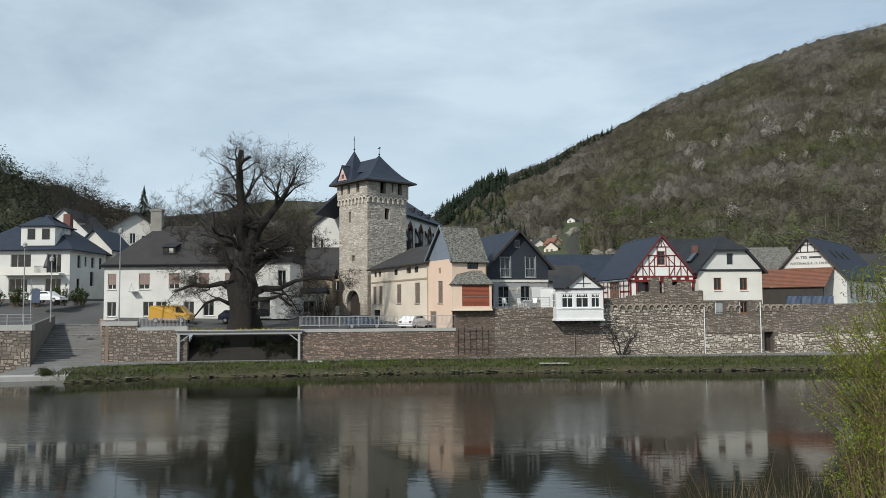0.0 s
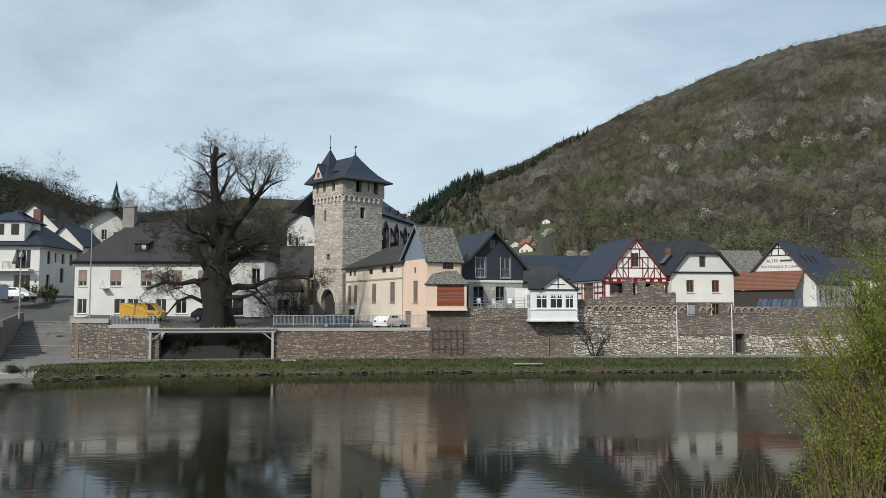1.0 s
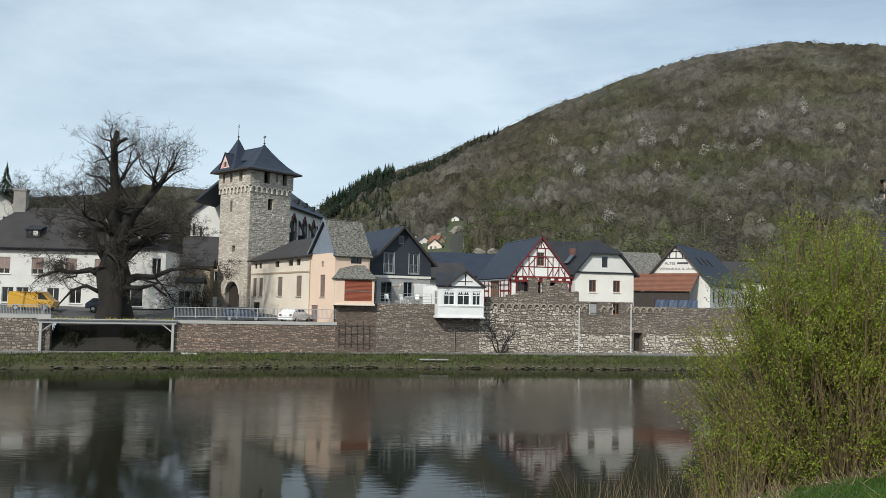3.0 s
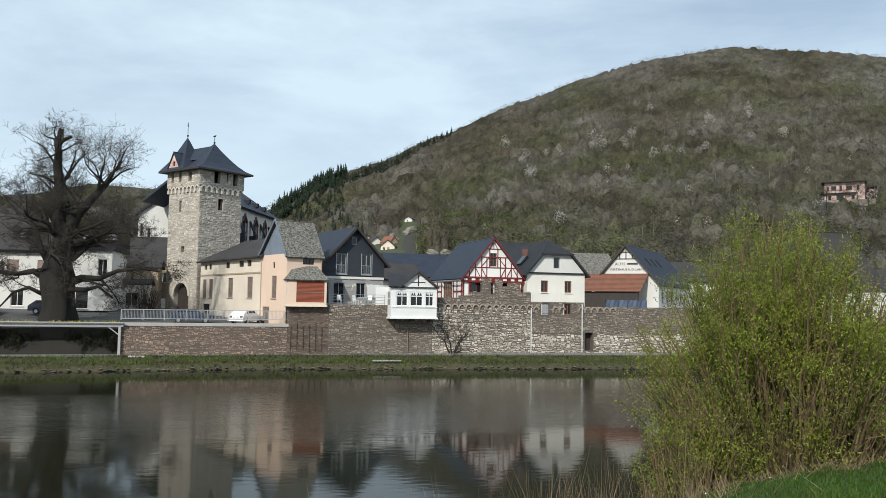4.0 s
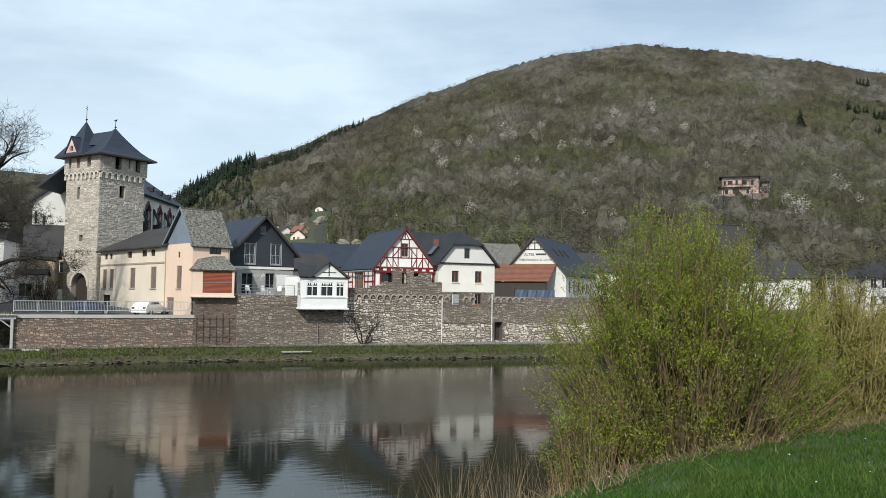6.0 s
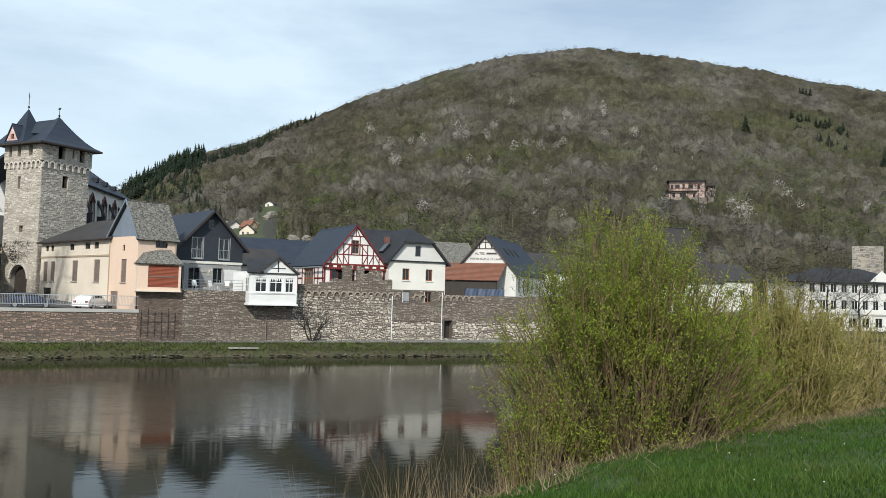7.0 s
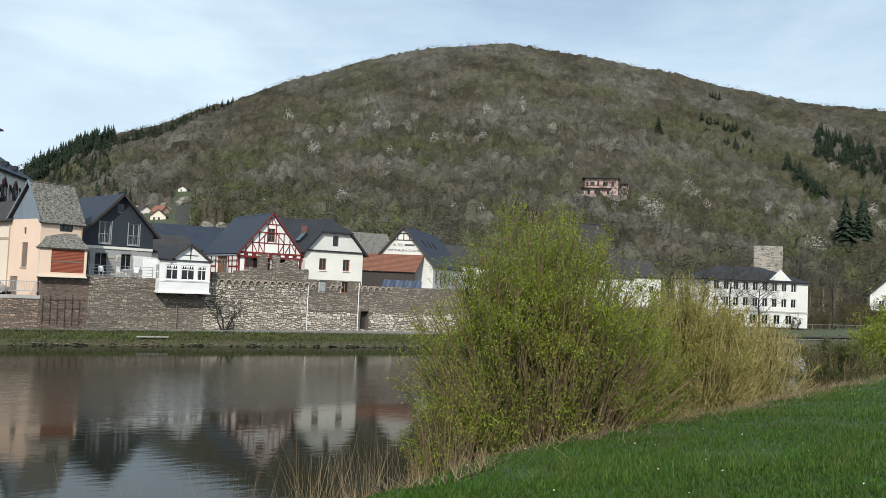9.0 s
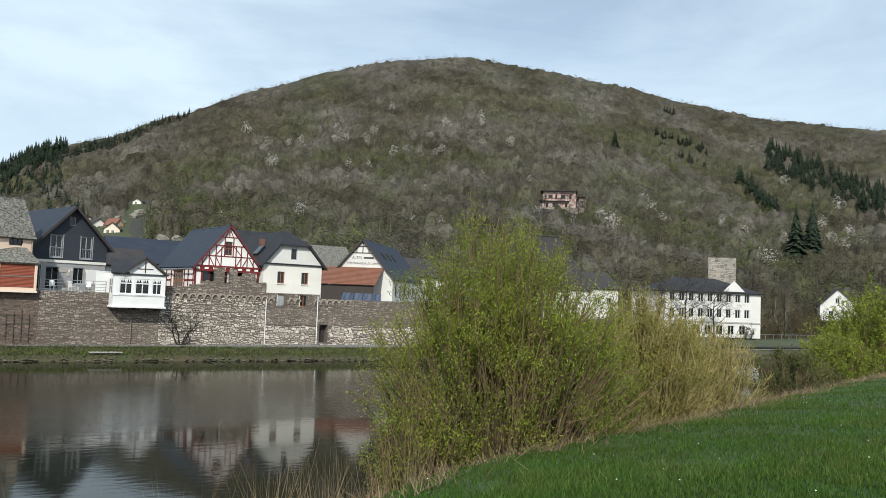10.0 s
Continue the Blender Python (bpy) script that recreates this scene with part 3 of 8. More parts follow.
def lerp(x, table):
    for (a, ya), (b, yb) in zip(table, table[1:]):
        if x <= b:
            k = min(max((x - a) / (b - a), 0), 1)
            k = k * k * (3 - 2 * k) * 0.35 + k * 0.65
            return ya + (yb - ya) * k
    return table[-1][1]


# bearing: height angle of the skyline, distance of the crest, distance of the foot
SKYLINE = [(-75, 6.6), (-45, 9.6), (-30, 9.0), (-27, 7.8), (-25, 7.6), (-22.5, 6.3), (-19, 6.0), (-16, 6.3), (-12, 7.3), (-8, 7.2), (-4, 6.4), (-1, 5.85), (0.7, 6.85), (3, 8.3), (6.7, 9.65), (10.7, 11.45), (16.5, 13.9), (22, 15.7), (26, 16.6), (31, 17.0), (36, 16.3), (41.7, 15.2), (46, 14.0), (52, 12.55), (58.6, 11.55), (66, 10.55), (80, 8.35)]
CREST = [(-75, 300), (-28, 300), (-22, 420), (-16, 900), (-4, 900), (0, 560), (10, 560), (30, 640), (60, 700), (80, 700)]
FOOT = [(-75, 150), (-28, 150), (-20, 170), (-4, 190), (6, 175), (30, 170), (45, 200), (60, 240), (80, 260)]


def hill_height(az, r):
    rc, rf = lerp(az, CREST), lerp(az, FOOT)
    u = (r - rf) / (rc - rf)
    base = lerp(az, [(-75, 5.0), (30, 5.0), (50, 2.0), (80, 2.0)])
    if u <= 0:
        return base
    e = radians(lerp(az, SKYLINE))
    if u <= 1:
        g = (1.25 * u - 0.25 * u * u) ** 0.85
        h = base + (r * math.tan(e) + 6.6 - base) * g ** 1.0 * (0.62 + 0.38 * u)
        return h + noise.noise(Vector((az * 0.5, r * 0.012, 3))) * 5 * u * (1 - u) * 2
    return (6.6 + r * math.tan(e)) * max(0.0, 1 - (u - 1) * 1.2) ** 0.7


def hill_at(az, el):
    """The point of the slope seen at that bearing and height angle from the meadow."""
    lo, hi = lerp(az, FOOT), lerp(az, CREST)
    for _ in range(40):
        m = (lo + hi) / 2
        if (hill_height(az, m) - 6.6) / m < math.tan(radians(el)):
            lo = m
        else:
            hi = m
    return hill_point(az, lo)


def hill_point(az, r):
    a = radians(az)
    return Vector((r * math.sin(a), r * math.cos(a), hill_height(az, r)))


# the ground of the town's side: one sheet from the water's edge over the valley and the hills to the horizon
def town_ground():
    v, f = [], []
    rows_b = [i * 1.4 for i in range(-54, 58)]
    # radial sheet
    AZ = rows_b
    steps = [i / 46 for i in range(47)] + [1.05, 1.15, 1.3, 1.5, 1.8]
    for az in AZ:
        rc, rf = lerp(az, CREST), lerp(az, FOOT)
        r0 = max(100.0, 84.0 / math.cos(radians(min(az, 66)))) if az > 0 else (113.0 if -33 < az < -14 else 100.0)
        v.append(hill_point(az, r0) - Vector((0, 0, 0.6)))
        for s in steps:
            v.append(hill_point(az, rf + (rc - rf) * s))
        v.append(Vector((4000 * math.sin(radians(az)), 4000 * math.cos(radians(az)), -5)))
    k = len(steps) + 2
    for i in range(len(AZ) - 1):
        for j in range(k - 1):
            f.append((i * k + j, i * k + j + 1, (i + 1) * k + j + 1, (i + 1) * k + j))
    return v, f


structure(piece("ground", town_ground(), "hill_floor", smooth=True), "brown wooded valley slopes and valley floor", "ground")


def bank_strip(xs, prof, material, name, label, edge, seed=2, rough=0.12):
    """A long strip of ground that follows a waterline: prof gives distance from it and height."""
    rg = random.Random(seed)
    v, f = [], []
    for x in xs:
        for d, z in prof:
            v.append((x, edge(x) + d + rg.uniform(-rough, rough), z + rg.uniform(-rough, rough) * 0.5))
    k = len(prof)
    for i in range(len(xs) - 1):
        for j in range(k - 1):
            f.append((i * k + j, (i + 1) * k + j, (i + 1) * k + j + 1, i * k + j + 1))
    return structure(piece(name, (v, f), material, smooth=True), label, "river bank")


XS = [x * 0.6 for x in range(-55, 460)]
bank_strip(XS, [(-0.6, -0.5), (0.0, 0.05), (0.25, 0.45), (0.8, 0.70), (1.8, 0.95), (2.8, 1.12), (3.0, 1.2)], "earth_bank", "river_bank", "grassy river bank with a muddy edge below the town wall", far_bank_y)


# ---- near meadow ----
def meadow_z(x, y):
    """Height of the meadow: level round the camera, falling gently to its rim, then steeply to the water."""
    e = near_edge_y(x)
    d = e - y
    if d >= 0:
        return 3.95 + 1.05 * min(1.0, d / 9.0) ** 0.8 - 0.10 * max(0.0, min(1.0, (x - 4) / 20)) * min(1.0, d / 9.0)
    return 3.95 + d * 3.95 / (near_water_y(x) - e)


def meadow():
    rg = random.Random(4)
    v, f = [], []
    xs = [-60 + i * 4 for i in range(12)] + [-12 + i * 0.8 for i in range(80)] + [52 + i * 6 for i in range(60)]
    ts = [-400, -120, -60, -35, -22, -15, -11, -8, -6, -4.5, -3, -2, -1, -0.4, 0, 0.4, 1, 2, 3, 4, 5, 6.2, 8]
    for x in xs:
        for t in ts:
            y = near_edge_y(min(x, 140)) + t + (x - 140 if x > 140 else 0) * 0.1 + (rg.uniform(-0.12, 0.12) if -1 < t < 3 else 0)
            z = meadow_z(min(x, 140), near_edge_y(min(x, 140)) + t)
            v.append((x, y, z + noise.noise(Vector((x * 0.5, y * 0.5, 0))) * 0.07))
    k = len(ts)
    for i in range(len(xs) - 1):
        for j in range(k - 1):
            f.append((i * k + j, (i + 1) * k + j, (i + 1) * k + j + 1, i * k + j + 1))
    return v, f


structure(piece("meadow_ground", meadow(), "meadow", smooth=True), "green spring meadow falling to the near river bank", "meadow")


# ---- walls of the river front ----
WALL_A = 5.71   # the town wall's line, degrees


def wall_y(x):
    return 82.3 + 0.1 * x


def town_wall():
    """The old town wall along the river path, with a ruined higher piece and a row of small arches."""
    t = thing("town_wall", 1.1, wall_y(1.1), 0.9, WALL_A, "old rubble stone town wall with arch frieze and ruined top", "town wall")
    fr = side_of((0, 0, 0), 0)
    door = (32.75, 0.55, 33.75, 2.55)
    spans = [(0, 15.0, 5.30), (15.0, 15.7, 5.6), (15.7, 18.0, 6.2), (18.0, 19.2, 6.45), (19.2, 20.5, 6.85), (20.5, 21.5, 8.3), (21.5, 22.1, 6.7), (22.1, 22.9, 8.25), (22.9, 23.6, 7.5), (23.6, 24.9, 7.9), (24.9, 26.2, 6.9)]
    for i, (a, b, h) in enumerate(spans):
        piece("core", wall(fr, [(a, 0), (b, 0), (b, h), (a, h)], (), 0.42, True), "stone_joint", t)
    wins = [(28.55 - 1.1, 4.5, 29.45 - 1.1, 5.75), (31.2 - 1.1, 4.5, 32.1 - 1.1, 5.75)]
    piece("core", wall(fr, [(26.2, 0), (32.6, 0), (32.6, 5.9), (26.2, 5.9)], wins, 0.8), "stone_joint", t)
    piece("core", wall(fr, [(32.6, 0), (62, 0), (62, 5.45), (32.6, 5.45)], [door], 0.8), "stone_joint", t)
    # dark panel set deep, in place of the unlit opening
    piece("doorway_panel", fbox(fr, 32.78, 0.55, 33.72, 2.52, 0.70, 0.77), "timber_dark", t, "dark panel standing in for the black low doorway")

    def top(s):
        for a, b, h in spans:
            if s < b:
                return h + 0.12 * math.sin(s * 7.1) * (1 if s > 17 else 0.3)
        return 5.9 if s < 32.6 else 5.45
    size = (0.30, 0.135)
    stuff(piece("red_facing", stone_face(fr, 0, 4.1, 0.0, top, size, 10, (), 0.03), "stone_red", t), "dark reddish rubble stones", "stones")
    stuff(piece("rubble_facing", join(stone_face(fr, 4.1, 15.0, 0.0, top, size, 11, (), 0.03), stone_face(fr, 15.0, 26.2, lambda s: 5.15 + 0.15 * math.sin(s * 0.9), top, size, 12, (), 0.03),
                                      stone_face(fr, 26.2, 62, lambda s: 2.35 + 0.12 * math.sin(s * 1.7), top, size, 13, [door] + wins, 0.03)), "stone_town", t), "brown rubble stones", "stones")
    stuff(piece("pale_facing", join(stone_face(fr, 15.0, 26.2, 0.0, lambda s: 5.15 + 0.15 * math.sin(s * 0.9), size, 14, (), 0.03),
                                    stone_face(fr, 26.2, 62, 0, lambda s: 2.4 + 0.12 * math.sin(s * 1.7), (0.34, 0.17), 15, [door], 0.03)), "stone_pale", t), "lime-washed rubble stones", "stones")
    # the frieze: small round arches on corbels
    s = 16.3
    while s < 36.5:
        z = 4.95 if s < 26.2 else 4.8
        if not any(w[0] - 0.3 < s < w[2] + 0.3 for w in wins):
            v, f = [], []
            k = 6
            for i in range(k + 1):
                a = math.pi * i / k
                for r in (0.25, 0.37):
                    for d in (-0.02, 0.17):
                        v.append((s + 0.39 - r * math.cos(a), -d, z + 0.25 + r * math.sin(a)))
            for i in range(k):
                q = i * 4
                f += [(q + 1, q + 5, q + 7, q + 3), (q, q + 4, q + 5, q + 1), (q + 2, q + 3, q + 7, q + 6)]
            c = box(s - 0.07, -0.17, z - 0.05, s + 0.11, 0.02, z + 0.26)
            piece("arch", join((v, f), c), "stone_town", t)
        s += 0.78
    # string course
    piece("string_course", join(fbox(fr, 7.5, 4.28, 14.6, 4.40, -0.07, 0.02), fbox(fr, 26.3, 2.44, 32.4, 2.52, -0.06, 0.02)), "stone_joint", t)
    # iron grid on the wall's foot and wooden prop lattice
    for i in range(6):
        piece("stake", bar((0.35 + i * 0.62, -0.09, 0.6), (0.33 + i * 0.62, -0.09, 3.3 + 0.25 * math.sin(i * 2.1)), 0.035), "timber_dark", t)
    for z in (1.2, 2.2, 3.0):
        piece("lath", bar((0.2, -0.13, z), (3.9, -0.13, z + 0.05), 0.03), "timber_dark", t)
    return t


def pipe(x, z0, z1, label, paint="paint_white"):
    p = thing("drain_pipe", x, wall_y(x) - 0.13, z0, WALL_A, label, "drain pipe", "drain pipes on the wall")
    piece("tube", tube([(0, 0, 0), (0, 0, z1 - z0)], [0.055, 0.055], 8), paint, p)
    for z in np.arange(0.5, z1 - z0, 1.6):
        piece("clamp", box(-0.075, -0.075, z, 0.075, 0.13, z + 0.06), "steel", p)
    return p


def road_wall():
    """The retaining wall of the river road, with its pale coping, left of the old wall."""
    ang = math.degrees(math.atan(0.08))
    t = thing("road_wall", -33.4, 82.3 - 33.4 * 0.08, 0.8, ang, "reddish rubble retaining wall with concrete coping", "retaining wall")
    fr = side_of((0, 0, 0), 0)
    L = 34.65
    # recess round the oak between s = 7.6 and 19.2
    for a, b, h in ((0, 3.4, 3.95), (3.4, 8.2, 3.45), (19.2, L, 3.12)):
        piece("core", wall(fr, [(a, 0), (b, 0), (b, h), (a, h)], (), 0.6, True), "stone_joint", t)
        piece("coping", join(fbox(fr, a - (0.08 if a == 0 else -0.003), h, b + (0.08 if b > 30 else 0), h + (0.42 if a < 3 else 0.3), -0.09, 0.65)), "concrete", t)
    piece("core", wall(side_of((8.2, 2.6, 0), 0), [(0, 0), (11.0, 0), (11.0, 3.1), (0, 3.1)], (), 0.5), "stone_joint", t)
    stuff(piece("rubble_facing", join(stone_face(fr, 0, 3.4, 0, 3.95, (0.30, 0.16), 21), stone_face(fr, 3.4, 8.2, 0, 3.45, (0.30, 0.15), 22)), "stone_town", t), "grey-brown rubble stones", "stones")
    stuff(piece("red_facing", stone_face(fr, 19.2, L, 0, 3.12, (0.27, 0.13), 23), "stone_road", t), "reddish rubble stones", "stones")
    # railing: posts, two rails and slim bars
    r = thing("road_railing", -29.9, 82.3 - 29.9 * 0.08 + 0.25, 4.45, ang, "grey steel railing on the road wall", "railing")
    L2 = 31.1
    posts = np.arange(0, L2, 1.95)
    for s in posts:
        if 4.6 < s < 15.6:
            continue
        piece("post", box(s - 0.04, -0.04, 0, s + 0.04, 0.04, 1.05, 0.01), "paint_grey", r)
    for z in (0.98, 0.12):
        for a, b in ((0, 4.6), (15.6, L2)):
            piece("rail", box(a, -0.03, z, b, 0.03, z + 0.06), "paint_grey", r)
    bars_v = []
    for s in np.arange(0.13, L2, 0.13):
        if 4.6 < s < 15.6:
            continue
        bars_v.append(box(s - 0.011, -0.011, 0.16, s + 0.011, 0.011, 0.98))
    stuff(piece("infill", join(*bars_v), "paint_grey", r), "slim grey upright bars", "bars")
    return t


def walkway():
    """The slatted walkway that bridges the hollow in front of the oak, on white posts."""
    t = thing("walkway", -26.2, 79.95, 1.1, 4.6, "pale slatted walkway on white posts before the oak", "walkway")
    piece("beam", box(0, -0.12, 2.72, 12.2, 0.10, 2.98), "paint_grey", t)
    piece("beam", box(0, 2.0, 2.72, 12.2, 2.2, 2.98), "paint_grey", t)
    for x in np.arange(0.05, 12.1, 0.30):
        piece("slat", box(x, -0.28, 2.99, x + 0.19, 2.3, 3.07), "concrete", t)
    piece("edge_board", box(-0.1, -0.34, 3.075, 12.3, -0.10, 3.16), "concrete", t)
    for x in (0.22, 11.9):
        piece("post", box(x - 0.12, -0.12, 0, x + 0.12, 0.12, 2.72, 0.02), "concrete", t)
        piece("brace", bar((x + (0.1 if x < 5 else -0.1), 0, 2.0), (x + (1.0 if x < 5 else -1.0), 0, 2.7), 0.09), "paint_grey", t)
    return t


def landing_stairs():
    """The wide landing steps between the quay walls."""
    t = thing("landing_stairs", 0, 0, 0, 0, "wide grey stone landing steps with pale edge strips", "stairs")
    # the flight narrows and swings a little as it rises from the landing to the road
    n = 21
    lo_l, lo_r, hi_l, hi_r = Vector((-39.6, 78.3, 0)), Vector((-32.9, 79.3, 0)), Vector((-46.8, 98.2, 0)), Vector((-41.3, 98.2, 0))
    for i in range(n):
        a, b = i / n, (i + 1) / n
        z = 0.95 + 0.17 * (i + 1)
        v, f = slab([(*lo_l.lerp(hi_l, a).xy, z), (*lo_r.lerp(hi_r, a).xy, z), (*lo_r.lerp(hi_r, b + 0.01).xy, z), (*lo_l.lerp(hi_l, b + 0.01).xy, z)], 0.4)
        piece("step", (v, f), "concrete_dark", t)
    for i in (7, 14, 20):
        a = i / n
        z = 0.95 + 0.17 * (i + 1) + 0.004
        piece("edge_strip", slab([(*lo_l.lerp(hi_l, a).xy, z), (*lo_r.lerp(hi_r, a).xy, z), (*lo_r.lerp(hi_r, a + 0.025).xy, z), (*lo_l.lerp(hi_l, a + 0.025).xy, z)], 0.19), "concrete", t)
    piece("landing", slab([(-40.6, 73.2, 0.5), (-32.6, 75.2, 0.5), (-32.6, 79.4, 0.95), (-40.2, 78.4, 0.95)], 0.6), "concrete_dark", t)
    piece("kerb", slab([(-40.8, 72.4, 0.42), (-32.6, 74.4, 0.42), (-32.6, 75.3, 0.53), (-40.6, 73.3, 0.53)], 0.9), "concrete", t)
    w = thing("flank_wall", 0, 0, 0, 0, "dark rendered flank wall of the landing steps", "wall")
    piece("side", slab([(-39.62, 78.3, 0.4), (-46.85, 98.2, 4.2), (-46.85, 98.2, 5.6), (-39.62, 78.3, 4.9)], 0.35), "render_dark", w)
    p = thing("quay_pier", 0, 0, 0, 0, "reddish masonry flank beside the landing steps", "pier")
    piece("flank", slab([(-41.5, 98.2, 4.0), (-33.0, 79.5, 0.6), (-33.0, 79.5, 4.75), (-41.5, 98.2, 5.2)], 0.3), "stone_road", p)
    q = thing("quay_wall", -60, 75.2, 0.2, 8.5, "grey rubble quay wall with concrete coping and steel rail", "quay wall")
    fr = side_of((0, 0, 0), 0)
    L = 20.6
    piece("core", wall(fr, [(0, 0), (L, 0), (L, 4.2), (0, 4.2)], (), 0.6, True), "stone_joint", q)
    stuff(piece("rubble_facing", stone_face(fr, 0, L, 0, 4.2, (0.42, 0.25), 31), "stone_town", q), "grey rubble stones", "stones")
    piece("coping", fbox(fr, 0, 4.2, L + 0.1, 4.75, -0.08, 0.7), "concrete", q)
    for s in np.arange(0.3, L, 1.5):
        piece("post", fbox(fr, s, 4.75, s + 0.07, 5.75, 0.2, 0.27), "steel", q)
    for z in (5.1, 5.4, 5.72):
        piece("rail", fbox(fr, 0, z, L, z + 0.04, 0.21, 0.25), "steel", q)
    return t


town_wall()
pipe(27.2, 1.3, 6.1, "white plastic drain pipe down the town wall")
pipe(33.3, 1.3, 6.6, "white plastic drain pipe down the town wall")
pipe(13.4, 1.4, 4.0, "rusty brown drain pipe under the bay", "shutter_brown")
road_wall()
walkway()
landing_stairs()


def quay_ground():
    """Road and yards behind the walls, rising gently to the houses."""
    v = [(-75, 73.5, 4.9), (-40.0, 78.6, 4.9), (-47.0, 98.2, 4.5), (-41.2, 98.2, 4.5), (-33.2, 80.2, 4.45), (-25.5, 80.8, 4.3), (-25.5, 83.4, 4.0), (-14, 84.3, 4.0), (-14, 81.8, 3.95), (1.2, 82.95, 3.95), (4.3, 84.4, 4.0),
         (-5, 112, 5.0), (-20, 108, 5.4), (-41, 104, 5.6), (-46, 112, 7.4), (-90, 112, 7.6)]
    f = [(0, 1, 2, 14, 15), (2, 3, 13, 14), (3, 4, 5, 6, 7, 12, 13), (7, 8, 9, 10, 11, 12)]
    structure(piece("road", (v, f), "asphalt"), "grey asphalt river road and yard", "road")
    v = [(1.5, 83.3, 6.15), (26, 85.8, 6.1), (62, 89.3, 5.9), (62, 120, 6.5), (1.5, 120, 6.5), (-5, 112, 5.2)]
    structure(piece("terrace_ground", (v, [(0, 1, 2, 3, 4, 5)]), "concrete_dark"), "raised paved ground behind the town wall", "ground")
    v = [(62, 81.6, 1.1), (280, 81.6, 1.1), (280, 100, 1.9), (300, 190, 3.0), (62, 125, 4.9), (62, 90, 1.9)]
    structure(piece("far_bank_ground", (v, [(0, 1, 2, 5), (5, 2, 3, 4)]), "field"), "grassy low ground down the river", "ground")
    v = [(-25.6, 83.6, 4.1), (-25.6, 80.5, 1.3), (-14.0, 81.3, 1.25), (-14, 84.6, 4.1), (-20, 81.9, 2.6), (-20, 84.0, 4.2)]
    structure(piece("earth_slope", (v, [(0, 1, 4), (1, 2, 4), (2, 3, 4), (3, 5, 4), (5, 0, 4)]), "earth_dark"), "dark earth hollow under the oak", "ground")
    n = 60
    v, f = [], []
    for i in range(n + 1):
        x = -33.2 + i * 190 / n
        yw = 82.4 + 0.085 * x
        v += [(x, far_bank_y(x) + 2.6, 1.16), (x, yw + 0.2, 1.24)]
    f = [(2 * i, 2 * i + 2, 2 * i + 3, 2 * i + 1) for i in range(n)]
    structure(piece("path", (v, f), "concrete_dark"), "narrow grey towpath at the foot of the town wall", "path")


quay_ground()


# ---- the gate tower ----
def gate_tower():
    th, S = 41.0, 6.6
    t = thing("gate_tower", -10.01, 107.0, 4.6, th, "square medieval rubble stone gate tower with slate roof", "tower")
    H, CB = 18.6, 16.45
    faces = {"right": side_of((0, 0, 0), 0), "left": side_of((0, S, 0), -90), "back": side_of((S, S, 0), 180), "far": side_of((S, 0, 0), 90)}
    gate = (1.8, 0.0, 5.0, 4.0)
    holes = {"right": [(2.9, 13.5, 3.7, 15.0)], "left": [(2.3, 13.2, 2.8, 14.7), (3.0, 7.9, 3.7, 8.7), gate], "back": [], "far": []}
    tops = {"right": [(2.0, 16.95, 2.95, 18.5), (3.95, 17.3, 4.2, 18.4), (5.0, 16.95, 5.7, 18.5)], "left": [(0.7, 17.1, 1.2, 18.4), (2.3, 17.1, 2.9, 18.4), (4.4, 17.1, 5.1, 18.4)], "back": [], "far": []}
    for key, fr in faces.items():
        piece("wall", wall(fr, [(0, 0), (S, 0), (S, CB), (0, CB)], holes[key], 0.7), "mortar_pale", t)
        P0, u, n = fr
        f2 = (P0 + n * 0.22 - u * 0.22, u, n)
        hh = [(a + 0.22, b, c + 0.22, d) for a, b, c, d in tops[key]]
        piece("parapet", wall(f2, [(0, CB), (S + 0.44, CB), (S + 0.44, H), (0, H)], hh, 0.6), "mortar_pale", t)
        if key in ("right", "left"):
            stuff(piece("rubble_facing", join(stone_face(fr, 0, S, 0, CB - 0.25, (0.36, 0.18), 41 if key == "left" else 42, holes[key], 0.04),
                                       stone_face(f2, 0, S + 0.44, CB, H, (0.36, 0.18), 43 if key == "left" else 44, hh, 0.04)), "stone_tower", t), "pale rubble stones", "stones")
            for i in range(8):
                s = 0.42 + i * (S - 0.3) / 7.6
                vv, ff = [], []
                for k in range(6):
                    a = math.pi * k / 5
                    for r in (0.26, 0.43):
                        for d in (-0.02, 0.27):
                            vv.append(P0 + u * (s + 0.02 - r * math.cos(a)) + n * d + Vector((0, 0, CB - 0.32 + r * math.sin(a))))
                for k in range(5):
                    q = k * 4
                    ff += [(q + 1, q + 5, q + 7, q + 3), (q, q + 4, q + 5, q + 1), (q + 2, q + 3, q + 7, q + 6)]
                piece("arch", join((vv, ff), fbox(fr, s - 0.52, CB - 0.78, s - 0.26, CB - 0.3, -0.24, 0.02)), "stone_tower", t)
    piece("floor", box(0.3, 0.3, 16.6, S - 0.3, S - 0.3, 16.8), "timber_dark", t)
    # the pointed gate arch: stone ring and wooden doors
    fr = faces["left"]
    P0, u, n = fr
    ring, fc = [], []
    k = 10
    for i in range(k + 1):
        a = math.pi * i / k
        for r in (1.56, 1.92):
            ring.append(P0 + u * (3.4 - r * math.cos(a)) + n * 0.12 + Vector((0, 0, 2.30 + r * math.sin(a) * 1.08)))
            ring.append(P0 + u * (3.4 - r * math.cos(a)) - n * 0.1 + Vector((0, 0, 2.30 + r * math.sin(a) * 1.08)))
    for i in range(k):
        q = i * 4
        fc += [(q, q + 4, q + 6, q + 2), (q, q + 1, q + 5, q + 4), (q + 2, q + 6, q + 7, q + 3)]
    piece("gate_arch", (ring, fc), "stone_tower", t)
